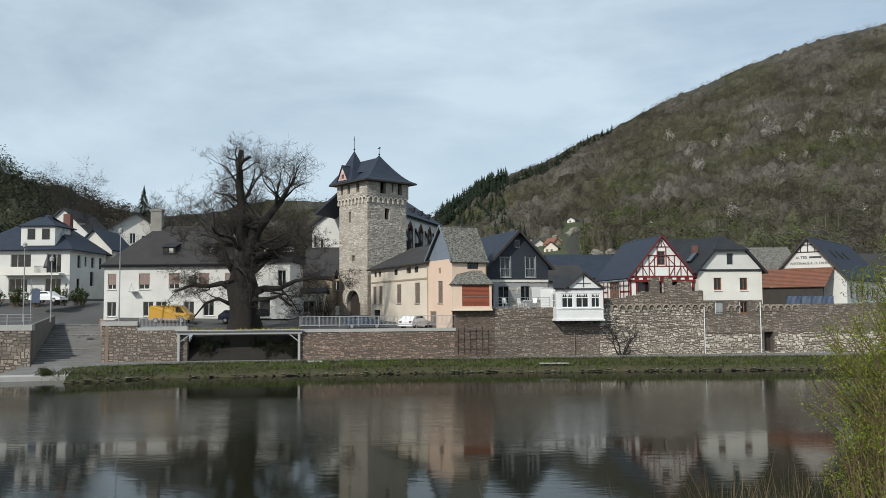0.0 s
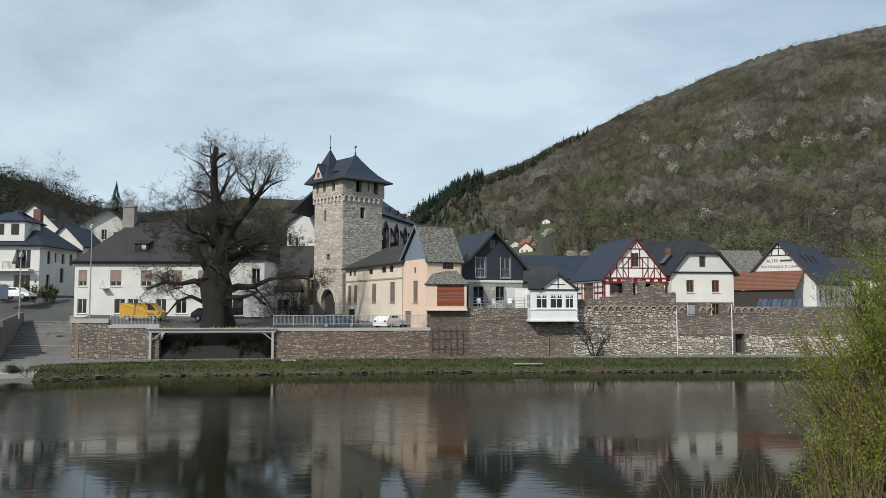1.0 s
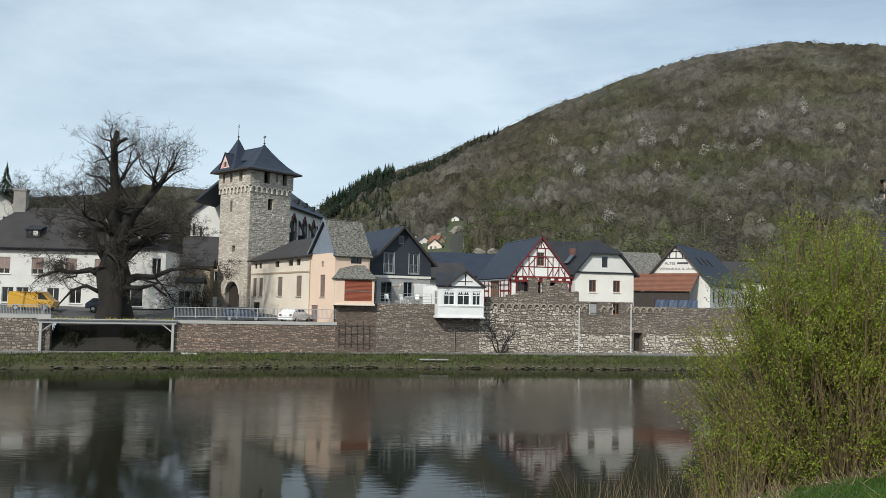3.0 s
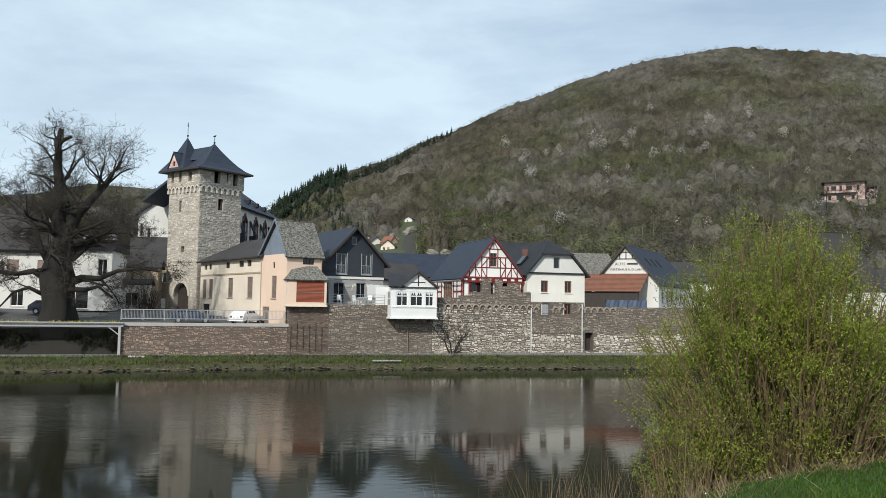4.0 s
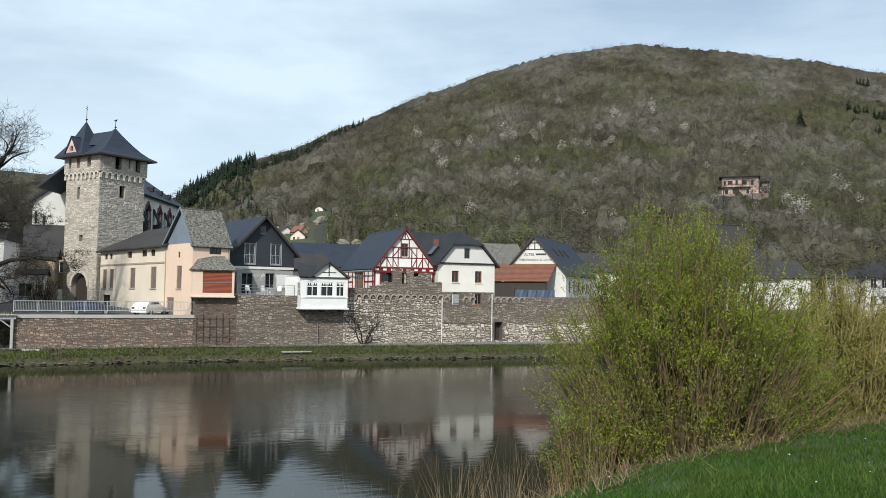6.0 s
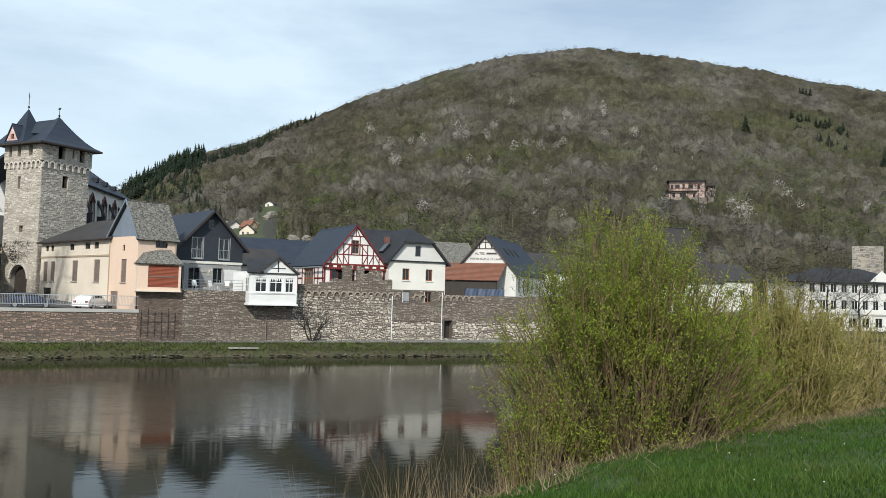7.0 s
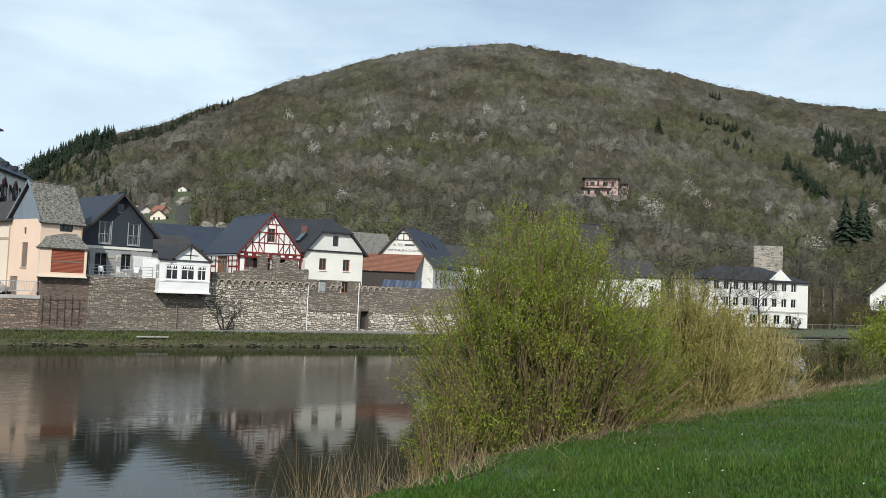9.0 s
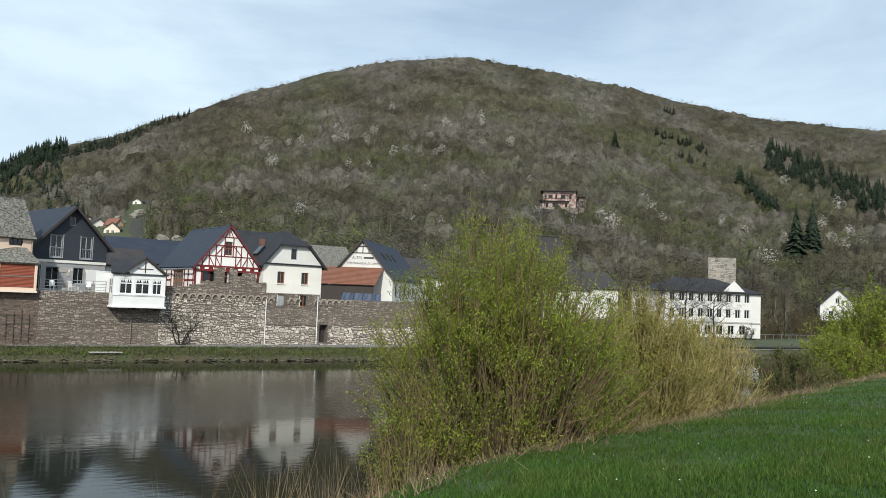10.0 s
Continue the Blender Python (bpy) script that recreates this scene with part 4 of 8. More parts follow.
    # masonry between the round arch and the square top of the opening
    sp, fs = [], []
    for i in range(k + 1):
        a = math.pi * i / k
        c = P0 + u * (3.4 - 1.6 * math.cos(a)) + Vector((0, 0, 2.30 + 1.6 * math.sin(a) * 1.08))
        top = P0 + u * (3.4 - 1.6 * math.cos(a)) + Vector((0, 0, 4.05))
        sp += [c, top, c - n * 0.7, top - n * 0.7]
    for i in range(k):
        q = i * 4
        fs += [(q, q + 4, q + 5, q + 1), (q, q + 2, q + 6, q + 4)]
    piece("arch_spandrel", (sp, fs), "mortar_pale", t)
    for a, b in ((1.8, 3.38), (3.42, 5.0)):
        planks = [fbox(fr, x, 0, x + 0.19, 4.0, 0.62, 0.68) for x in np.arange(a, b - 0.1, 0.2)]
        piece("gate_leaf", join(*planks), "timber_dark", t)
    # roof: concave flared hip with a short ridge, and a pointed stair turret beside it
    ov = 0.85
    x0, x1 = -0.22 - ov, S + 0.22 + ov
    ax, ay, hm = 4.0, 2.7, 4.05           # the main roof's point lies towards the river
    prof = [(1.0, 0.0), (0.80, 0.42), (0.60, 1.10), (0.38, 2.08), (0.18, 3.10), (0.012, hm)]
    v, f = [], []
    for k, z in prof:
        for cx, cy in ((x0, x0), (x1, x0), (x1, x1), (x0, x1)):
            v.append((ax + (cx - ax) * k, ay + (cy - ay) * k, H + 0.02 + z))
    for r in range(len(prof) - 1):
        for i in range(4):
            f.append((r * 4 + i, r * 4 + (i + 1) % 4, r * 4 + 4 + (i + 1) % 4, r * 4 + 4 + i))
    f += [(3, 2, 1, 0), tuple(range(len(v) - 4, len(v)))]
    piece("roof", (v, f), "slate_blue", t)
    piece("eaves", box(x0, x0, H - 0.16, x1, x1, H + 0.01), "timber_dark", t)
    # the steep pointed roof over the road side, and the saddle that joins the two
    c = Vector((1.55, 5.2, H + 4.85))
    base = [(-1.05, 7.65), (-1.05, 2.3), (3.5, 2.6), (3.5, 7.65)]
    sp = [(a, b, H + 0.05) for a, b in base] + [(c.x + (a - c.x) * 0.55, c.y + (b - c.y) * 0.55, H + 1.75) for a, b in base] + [tuple(c)]
    piece("spire", (sp, [(0, 1, 5, 4), (1, 2, 6, 5), (2, 3, 7, 6), (3, 0, 4, 7), (4, 5, 8), (5, 6, 8), (6, 7, 8), (7, 4, 8), (3, 2, 1, 0)]), "slate_blue", t)
    sd = [(3.95, 2.75, H + 3.85), (1.9, 4.85, H + 3.2), (2.75, 1.55, H + 1.7), (0.7, 3.65, H + 1.5), (5.1, 3.9, H + 1.7), (3.05, 6.0, H + 1.5)]
    piece("saddle", (sd, [(0, 1, 3, 2), (1, 0, 4, 5), (2, 4, 0), (3, 1, 5), (2, 3, 5, 4)]), "slate_blue", t)
    g = side_of((-0.80, 5.9, 0), -90)
    gw = (1.05, H + 0.55, 1.55, H + 1.2)
    gab = piece("gablet", wall(g, [(0, H + 0.12), (2.6, H + 0.12), (1.3, H + 2.35)], [gw], 0.3), "plaster_pink", t, "pink and white plastered gablet")
    piece("pane", fbox(g, 1.05, H + 0.55, 1.55, H + 1.2, 0.2, 0.24), "glass", gab)
    for y0 in (6.15, 3.05):
        piece("gablet_roof", slab([(-0.95, y0, H), (0.9, y0, H), (0.9, 4.6, H + 2.5), (-0.95, 4.6, H + 2.5)][::1 if y0 < 4 else -1], 0.12), "slate_blue", t)
    for (px, py, z0, z1) in ((c.x, c.y, H + 4.8, H + 6.9), (ax, ay, H + hm - 0.05, H + hm + 1.3)):
        mast = piece("mast", tube([(px, py, z0 - 0.2), (px, py, z1)], [0.05, 0.025], 6), "iron", t)
        piece("ball", lathe([(0.02, -0.14), (0.12, -0.07), (0.14, 0), (0.12, 0.07), (0.02, 0.14)], 8, (px, py, z0 + 0.25)), "iron", mast)
        if z1 - z0 > 1.5:
            piece("cross_arm", join(bar((px - 0.32, py - 0.32, z1 - 0.5), (px + 0.32, py + 0.32, z1 - 0.5), 0.06), bar((px - 0.2, py - 0.2, z1 - 0.25), (px + 0.2, py + 0.2, z1 - 0.25), 0.05)), "iron", mast)
        else:
            piece("weathercock", slab([(px - 0.3, py, z1 - 0.3), (px + 0.1, py, z1 - 0.35), (px + 0.3, py, z1), (px, py, z1 - 0.12)], 0.03), "iron", mast)
    return t


gate_tower()


# ---- the peach building beside the tower ----
def peach_building():
    A = 23.9
    t = thing("peach_house", 0.9, 82.75, 3.95, A, "peach and cream plastered long house with slate roofs", "house")
    W, L2, L1, D1 = 3.78, 6.4, 25.6, 7.0
    E = 7.15
    lf = side_of((0, L1, 0), -90)           # the long side towards the road; s runs from the tower to the corner
    wn = []
    lab = [(0.9, 2.75, 2.2, 5.0), (3.2, 2.75, 4.5, 5.0), (9.6, 2.8, 11.1, 5.05), (15.4, 2.8, 16.9, 5.1)]
    small = [(1.3, 6.2, 2.3, 6.85), (3.0, 6.2, 3.9, 6.85), (8.6, 6.2, 9.9, 6.9), (12.8, 6.25, 14.2, 6.95), (15.2, 6.25, 16.4, 6.95)]
    door = [(1.2, 0.0, 3.6, 2.0)]
    piece("wall", wall(lf, [(0, 0), (L1 - L2, 0), (L1 - L2, E), (0, E)], lab + small + door, 0.35), "plaster_cream", t)
    win2 = [(22.0, 2.8, 23.2, 5.1), (19.8, -0.0, 21.5, 1.9), (22.2, 5.9, 22.7, 6.5)]
    piece("wall", wall(lf, [(L1 - L2, 0), (L1, 0), (L1, E + 0.15), (L1 - L2, E + 0.15)], win2, 0.35), "plaster_peach", t)
    ff = side_of((0, 0, 0), 0)
    fw = (1.75, 6.25, 3.0, 7.0)
    piece("wall", wall(ff, [(0, 2.3), (W, 2.3), (W, E + 0.15), (0, E + 0.15)], [fw], 0.35), "plaster_peach", t)
    piece("wall", wall(side_of((W, 0, 0), 90), [(0, 2.3), (L2, 2.3), (L2, E), (0, E)], (), 0.35), "plaster_peach", t)
    piece("wall", wall(side_of((D1, L2, 0), 90), [(0, 0), (L1 - L2, 0), (L1 - L2, E), (0, E)], (), 0.3), "plaster_cream", t)
    piece("wall", wall(side_of((D1, L1, 0), 180), [(0, 0), (D1, 0), (D1, E), (0, E)], (), 0.3), "plaster_cream", t)
    for h in lab:
        window(t, lf, *h, cols=1, shutter="shutter_brown", cover=1.0, frame_m="shutter_brown")
    for h in small:
        window(t, lf, *h, cols=2, frame_m="timber_dark", sill=None)
    window(t, lf, *door[0], cols=2, frame_m="timber_dark", sill=None, name="cellar_door")
    window(t, lf, *win2[0], cols=1, shutter="shutter_brown", cover=1.0, frame_m="shutter_brown")
    window(t, lf, *win2[1], cols=1, rows=2, shutter="shutter_brown", cover=1.0, frame_m="shutter_brown", sill=None, name="door")
    window(t, lf, *win2[2], cols=1, frame_m="timber_dark", sill=None)
    window(t, ff, *fw, cols=3, frame_m="timber_dark", sill=None)
    piece("frieze", fbox(lf, 0, 5.42, L1 - L2, 5.60, -0.06, 0.01), "plaster_ochre", t)
    piece("corner_strip", fbox(lf, L1 - L2 - 0.05, 0, L1 - L2 + 0.12, E, -0.05, 0.01), "plaster_ochre", t)
    piece("gutter", fbox(lf, -0.4, E - 0.05, L1 - L2, E + 0.1, -0.5, -0.36), "timber_dark", t)
    # long roof, hipped towards the tower; ridge along local y
    h = 2.55
    ym = L1 - 5.5
    ov = 0.45
    zo = E + 0.06
    A0, B0, C0, D0 = (-ov, L2 - 0.6, zo), (D1 + ov, L2 - 0.6, zo), (D1 + ov, L1 + ov, zo), (-ov, L1 + ov, zo)
    P, Q = (D1 / 2, L2 - 0.6, zo + h), (D1 / 2, ym, zo + h)
    for q in ([D0, A0, P, Q], [C0, D0, Q], [B0, C0, Q, P]):
        piece("roof", slab(q, 0.16), "slate_brown", t)
    # short cross roof over the front, its gable on the road side
    zr, yr = E + 3.75, 2.55
    g = side_of((0, L2, 0), -90)
    piece("gable", wall((g[0] + Vector((0.02, 0, 0)), g[1], g[2]), [(0, E + 0.152), (L2, E + 0.152), (L2 - yr, zr - 0.1)], (), 0.25), "slate_gable", t)
    e2 = E + 0.15
    piece("roof", slab([(-0.25, -0.35, e2 - 0.35), (W + 0.3, -0.35, e2 - 0.35), (W + 0.3, yr, zr), (-0.25, yr, zr)], 0.16), "slate_mossy", t, "mottled pale lichen-covered slates")
    piece("roof", slab([(W + 0.3, L2 + 0.2, e2), (-0.25, L2 + 0.2, e2), (-0.25, yr + 0.005, zr), (W + 0.3, yr + 0.005, zr)], 0.16), "slate_brown", t)
    piece("barge_board", join(bar((-0.3, -0.35, e2 - 0.33), (-0.3, yr, zr), 0.07, 0.2), bar((-0.3, L2 + 0.2, e2 + 0.02), (-0.3, yr, zr), 0.07, 0.2)), "slate_gable", t)
    piece("chimney_pipe", tube([(2.4, yr, zr - 0.2), (2.4, yr, zr + 0.75)], [0.08, 0.08], 8), "iron", t)
    piece("downpipe", tube([(W + 0.05, -0.06, E), (W + 0.05, -0.06, 2.4)], [0.06, 0.06], 8), "plaster_ochre", t)
    return t


def red_oriel():
    t = thing("oriel", 0.95, 81.75, 6.1, WALL_A, "cream wooden oriel with closed red roller shutter and slate hood", "oriel")
    W, D, H = 3.95, 1.7, 2.5
    fr = side_of((0, 0, 0), 0)
    piece("wall", wall(fr, [(0, 0), (W, 0), (W, H), (0, H)], [(0.95, 0.28, W - 0.22, H - 0.1)], 0.15), "plaster_peach", t)
    piece("wall", wall(side_of((0, D, 0), -90), [(0, 0), (D, 0), (D, H), (0, H)], (), 0.15), "plaster_cream", t)
    piece("wall", wall(side_of((W, 0, 0), 90), [(0, 0), (D, 0), (D, H), (0, H)], (), 0.15), "plaster_peach", t)
    piece("floor", box(-0.08, -0.10, -0.16, W + 0.08, D, 0), "plaster_cream", t)
    for a, b in ((0.30, 1.24), (1.34, H - 0.12)):
        v, f = [], []
        zs = np.linspace(a, b, 33)
        for i, z in enumerate(zs):
            d = 0.05 if i % 4 in (1, 2) else 0.075
            v += [(0.96, d, z), (W - 0.23, d, z)]
        f = [(2 * i, 2 * i + 1, 2 * i + 3, 2 * i + 2) for i in range(32)]
        piece("roller_shutter", (v, f), "shutter_red", t)
    piece("rail", fbox(fr, 0.96, 1.24, W - 0.23, 1.335, 0.03, 0.10), "shutter_brown", t)
    z0, z1 = H + 0.02, H + 1.45
    A, B, C, D0 = (-0.2, -0.25, z0), (W + 0.2, -0.25, z0), (W - 0.75, D, z1), (0.85, D, z1)
    piece("hood", slab([A, B, C, D0], 0.12), "slate_mossy", t, "mottled slate hood")
    piece("hood", slab([(-0.2, D + 0.3, z0), A, D0], 0.1), "slate_mossy", t)
    piece("hood", slab([B, (W + 0.2, D + 0.3, z0), C], 0.1), "slate_mossy", t)
    return t


peach_building()
red_oriel()


# ---- the slate-clad house and its terrace ----
def slate_house():
    t = thing("slate_house", 4.75, 88.0, 6.2, 19.0, "dark slate-clad gabled house with pale ground floor", "house")
    W, L, E, Z1, R = 7.25, 11.0, 4.55, 3.05, 8.3
    fr = side_of((0, 0, 0), 0)
    low = [(1.3, 0.05, 2.6, 2.35), (4.0, 0.65, 5.1, 2.35), (-0.0 + 0.02, 0.05, 0.8, 2.4)]
    piece("wall", wall(fr, [(0, 0), (W, 0), (W, Z1), (0, Z1)], low, 0.35), "plaster_grey_shaded", t)
    stuff(piece("rubble_facing", stone_face(fr, 0, W, 0, 2.9, (0.5, 0.28), 51, low, 0.035, 0.35), "stone_pale", t), "scattered pale facing stones", "stones")
    up = [(1.55, 3.3, 2.75, 5.55), (4.55, 3.3, 5.75, 5.55), (3.3, 6.55, 3.95, 7.45)]
    gf = (fr[0] + fr[2] * 0.08, fr[1], fr[2])
    piece("gable", wall(gf, [(-0.05, Z1), (W + 0.05, Z1), (W + 0.05, E), (W / 2, R), (-0.05, E)], up, 0.4), "slate_cladding", t, "dark slate cladding")
    for P, a in (((0, L, 0), -90), ((W, 0, 0), 90)):
        piece("wall", wall(side_of(P, a), [(0, 0), (L, 0), (L, E), (0, E)], (), 0.3), "slate_cladding", t)
    piece("wall", wall(side_of((W, L, 0), 180), [(0, 0), (W, 0), (W, E), (W / 2, R), (0, E)], (), 0.3), "plaster_white", t)
    for h in low:
        window(t, fr, *h, cols=2 if h[0] > 0.5 else 1, frame_m="paint_grey", sill=None)
    for h in up[:2]:
        w = window(t, gf, *h, cols=2, frame_m="paint_grey", bars=0.11, sill="paint_grey")
        bl = [fbox(gf, s, h[1], s + 0.018, h[1] + 0.95, -0.06, -0.035) for s in np.arange(h[0], h[2], 0.16)]
        piece("balustrade", join(fbox(gf, h[0] - 0.03, h[1] + 0.95, h[2] + 0.03, h[1] + 1.0, -0.07, -0.03), *bl), "steel", w)
        piece("casing", join(fbox(gf, h[0] - 0.07, h[1], h[0] - 0.002, h[3] + 0.06, -0.04, 0.05), fbox(gf, h[2] + 0.002, h[1], h[2] + 0.07, h[3] + 0.06, -0.04, 0.05)), "paint_grey", w)
    window(t, gf, *up[2], cols=1, frame_m="paint_grey", sill=None)
    for s in roof_gable(0, W, -0.25, L, E, R, over=0.5):
        piece("roof", s, "slate_blue", t)
    sl = (R - E) / (W / 2)
    piece("barge_board", join(bar((-0.5, -0.78, E - sl * 0.5 + 0.1), (W / 2, -0.78, R + 0.1), 0.05, 0.24), bar((W + 0.5, -0.78, E - sl * 0.5 + 0.1), (W / 2, -0.78, R + 0.1), 0.05, 0.24)), "timber_dark", t)
    piece("shutter_board", fbox(fr, 5.3, 0.75, 6.7, 2.2, -0.09, -0.03), "paint_white", t)
    piece("beam", fbox(fr, -0.05, Z1 - 0.28, W + 0.05, Z1 - 0.02, -0.1, 0.0), "plaster_white", t)
    return t


def terrace():
    r = thing("terrace_railing", 5.2, wall_y(5.2) + 0.3, 6.25, WALL_A, "slim light steel railing on the town wall", "railing")
    for s in np.arange(0, 5.8, 1.15):
        piece("post", box(s, -0.025, -0.05, s + 0.05, 0.025, 1.0), "steel", r)
    for z in (0.1, 0.4, 0.7, 0.97):
        piece("rail", box(0, -0.015, z, 5.75, 0.015, z + 0.035), "steel", r)
    p = thing("privacy_screen", 10.9, wall_y(10.9) + 0.3, 6.2, WALL_A, "white privacy screen on the terrace", "screen")
    piece("panel", box(-0.9, 0, 0, 1.4, 0.08, 1.95, 0.02), "paint_white", p)
    piece("cap", box(-0.95, -0.03, 1.952, 1.45, 0.11, 2.02), "paint_white", p)

    def chair(x, y, yaw):
        c = thing("garden_chair", x, y, 6.2, yaw, "white plastic garden chair on the terrace", "chair", "terrace chairs")
        piece("seat", box(-0.24, -0.24, 0.42, 0.24, 0.24, 0.46, 0.02), "paint_white", c)
        piece("backrest", slab([(-0.24, 0.22, 0.46), (0.24, 0.22, 0.46), (0.22, 0.34, 0.98), (-0.22, 0.34, 0.98)], 0.03), "paint_white", c)
        for a, b in ((-0.2, -0.2), (0.2, -0.2), (-0.2, 0.2), (0.2, 0.2)):
            piece("leg", bar((a, b, 0), (a * 0.95, b * 0.95, 0.42), 0.04), "paint_white", c)
    chair(8.1, 85.0, 40)
    chair(9.5, 85.3, -30)
    chair(6.4, 84.9, 10)
    tb = thing("garden_table", 8.8, 84.7, 6.2, 10, "small white garden table on the terrace", "table")
    piece("tabletop", lathe([(0.02, 0.70), (0.5, 0.70), (0.52, 0.72), (0.5, 0.74), (0.02, 0.74)], 16), "paint_white", tb)
    piece("stem", lathe([(0.22, 0), (0.2, 0.04), (0.04, 0.08), (0.04, 0.7)], 10), "paint_white", tb)


slate_house()
terrace()


def glazed_bay():
    """The white wooden window bay hanging out over the wall."""
    t = thing("window_bay", 11.38, 81.95, 5.0, WALL_A, "white wooden glazed bay projecting over the town wall", "bay")
    W, D, E = 4.85, 2.3, 3.0
    fr = side_of((0, 0, 0), 0)
    wins = [(0.55, 1.15, 1.75, 2.62), (2.0, 1.15, 3.35, 2.62), (3.6, 1.15, 4.5, 2.62)]
    piece("wall", wall(fr, [(0, 0), (W, 0), (W, E), (0, E)], wins, 0.15), "paint_white", t)
    for P, a in (((0, D, 0), -90), ((W, 0, 0), 90)):
        f2 = side_of(P, a)
        h = [(0.4, 1.15, D - 0.4, 2.6)]
        piece("wall", wall(f2, [(0, 0), (D, 0), (D, E), (0, E)], h, 0.12), "paint_white", t)
        window(t, f2, *h[0], cols=2, rows=2, inset=0.04, sill=None)
    for h in wins:
        w = window(t, fr, *h, cols=2, rows=1, inset=0.05, bars=0.09, sill="paint_white")
        piece("transom", fbox(fr, h[0], h[3] - 0.5, h[2], h[3] - 0.4, 0.02, 0.05), "paint_white", w)
        sc = []
        n = 6
        for i in range(n):
            a = h[0] + (h[2] - h[0]) * i / n
            b = h[0] + (h[2] - h[0]) * (i + 1) / n
            m = (a + b) / 2
            P0, u, nn = fr
            sc.append(slab([P0 + u * a + Vector((0, 0.035, h[3] - 0.02)), P0 + u * m + Vector((0, 0.035, h[3] - 0.36)), P0 + u * b + Vector((0, 0.035, h[3] - 0.02))], 0.02))
        piece("valance", join(*sc), "paint_white", w, "white scalloped valance")
    piece("base", join(box(-0.12, -0.12, -0.16, W + 0.12, D, 0.0), fbox(fr, -0.05, 0.98, W + 0.05, 1.08, -0.06, 0.0)), "paint_white", t)
    for x in (0.3, W / 2 - 0.15, W - 0.6):
        piece("bracket", box(x, 0.15, -0.42, x + 0.3, D, -0.165), "timber_dark", t)
    # small timbered gable off the middle, roof running back
    gx0, gx1, ap = 1.0, 4.7, 4.55
    piece("gable", wall(fr, [(gx0, E + 0.12), (gx1, E + 0.12), ((gx0 + gx1) / 2, ap)], (), 0.12), "paint_white", t)
    mid = (gx0 + gx1) / 2
    piece("gable_timber", join(fbox(fr, mid - 0.05, E + 0.2, mid + 0.05, ap - 0.15, -0.03, 0.0), fbox(fr, mid - 0.75, E + 0.55, mid + 0.75, E + 0.63, -0.03, 0.0)), "timber_dark", t)
    piece("cornice", fbox(fr, -0.15, E, W + 0.15, E + 0.12, -0.14, 0.1), "paint_dark", t)
    for s in roof_gable(gx0, gx1, 0, 6.0, E + 0.15, ap, over=0.3, thick=0.12):
        piece("roof", s, "slate", t)
    piece("roof", slab([(-0.35, -0.3, E + 0.14), (gx0 + 0.3, -0.3, E + 0.14), (gx0 + 1.5, 3.2, ap - 0.2), (0.9, 5.2, ap + 0.2)], 0.1), "slate", t)
    piece("barge_board", join(bar((gx0 - 0.3, -0.32, E), (mid, -0.32, ap + 0.14), 0.05, 0.17), bar((gx1 + 0.3, -0.32, E), (mid, -0.32, ap + 0.14), 0.05, 0.17)), "timber_dark", t)
    return t


glazed_bay()


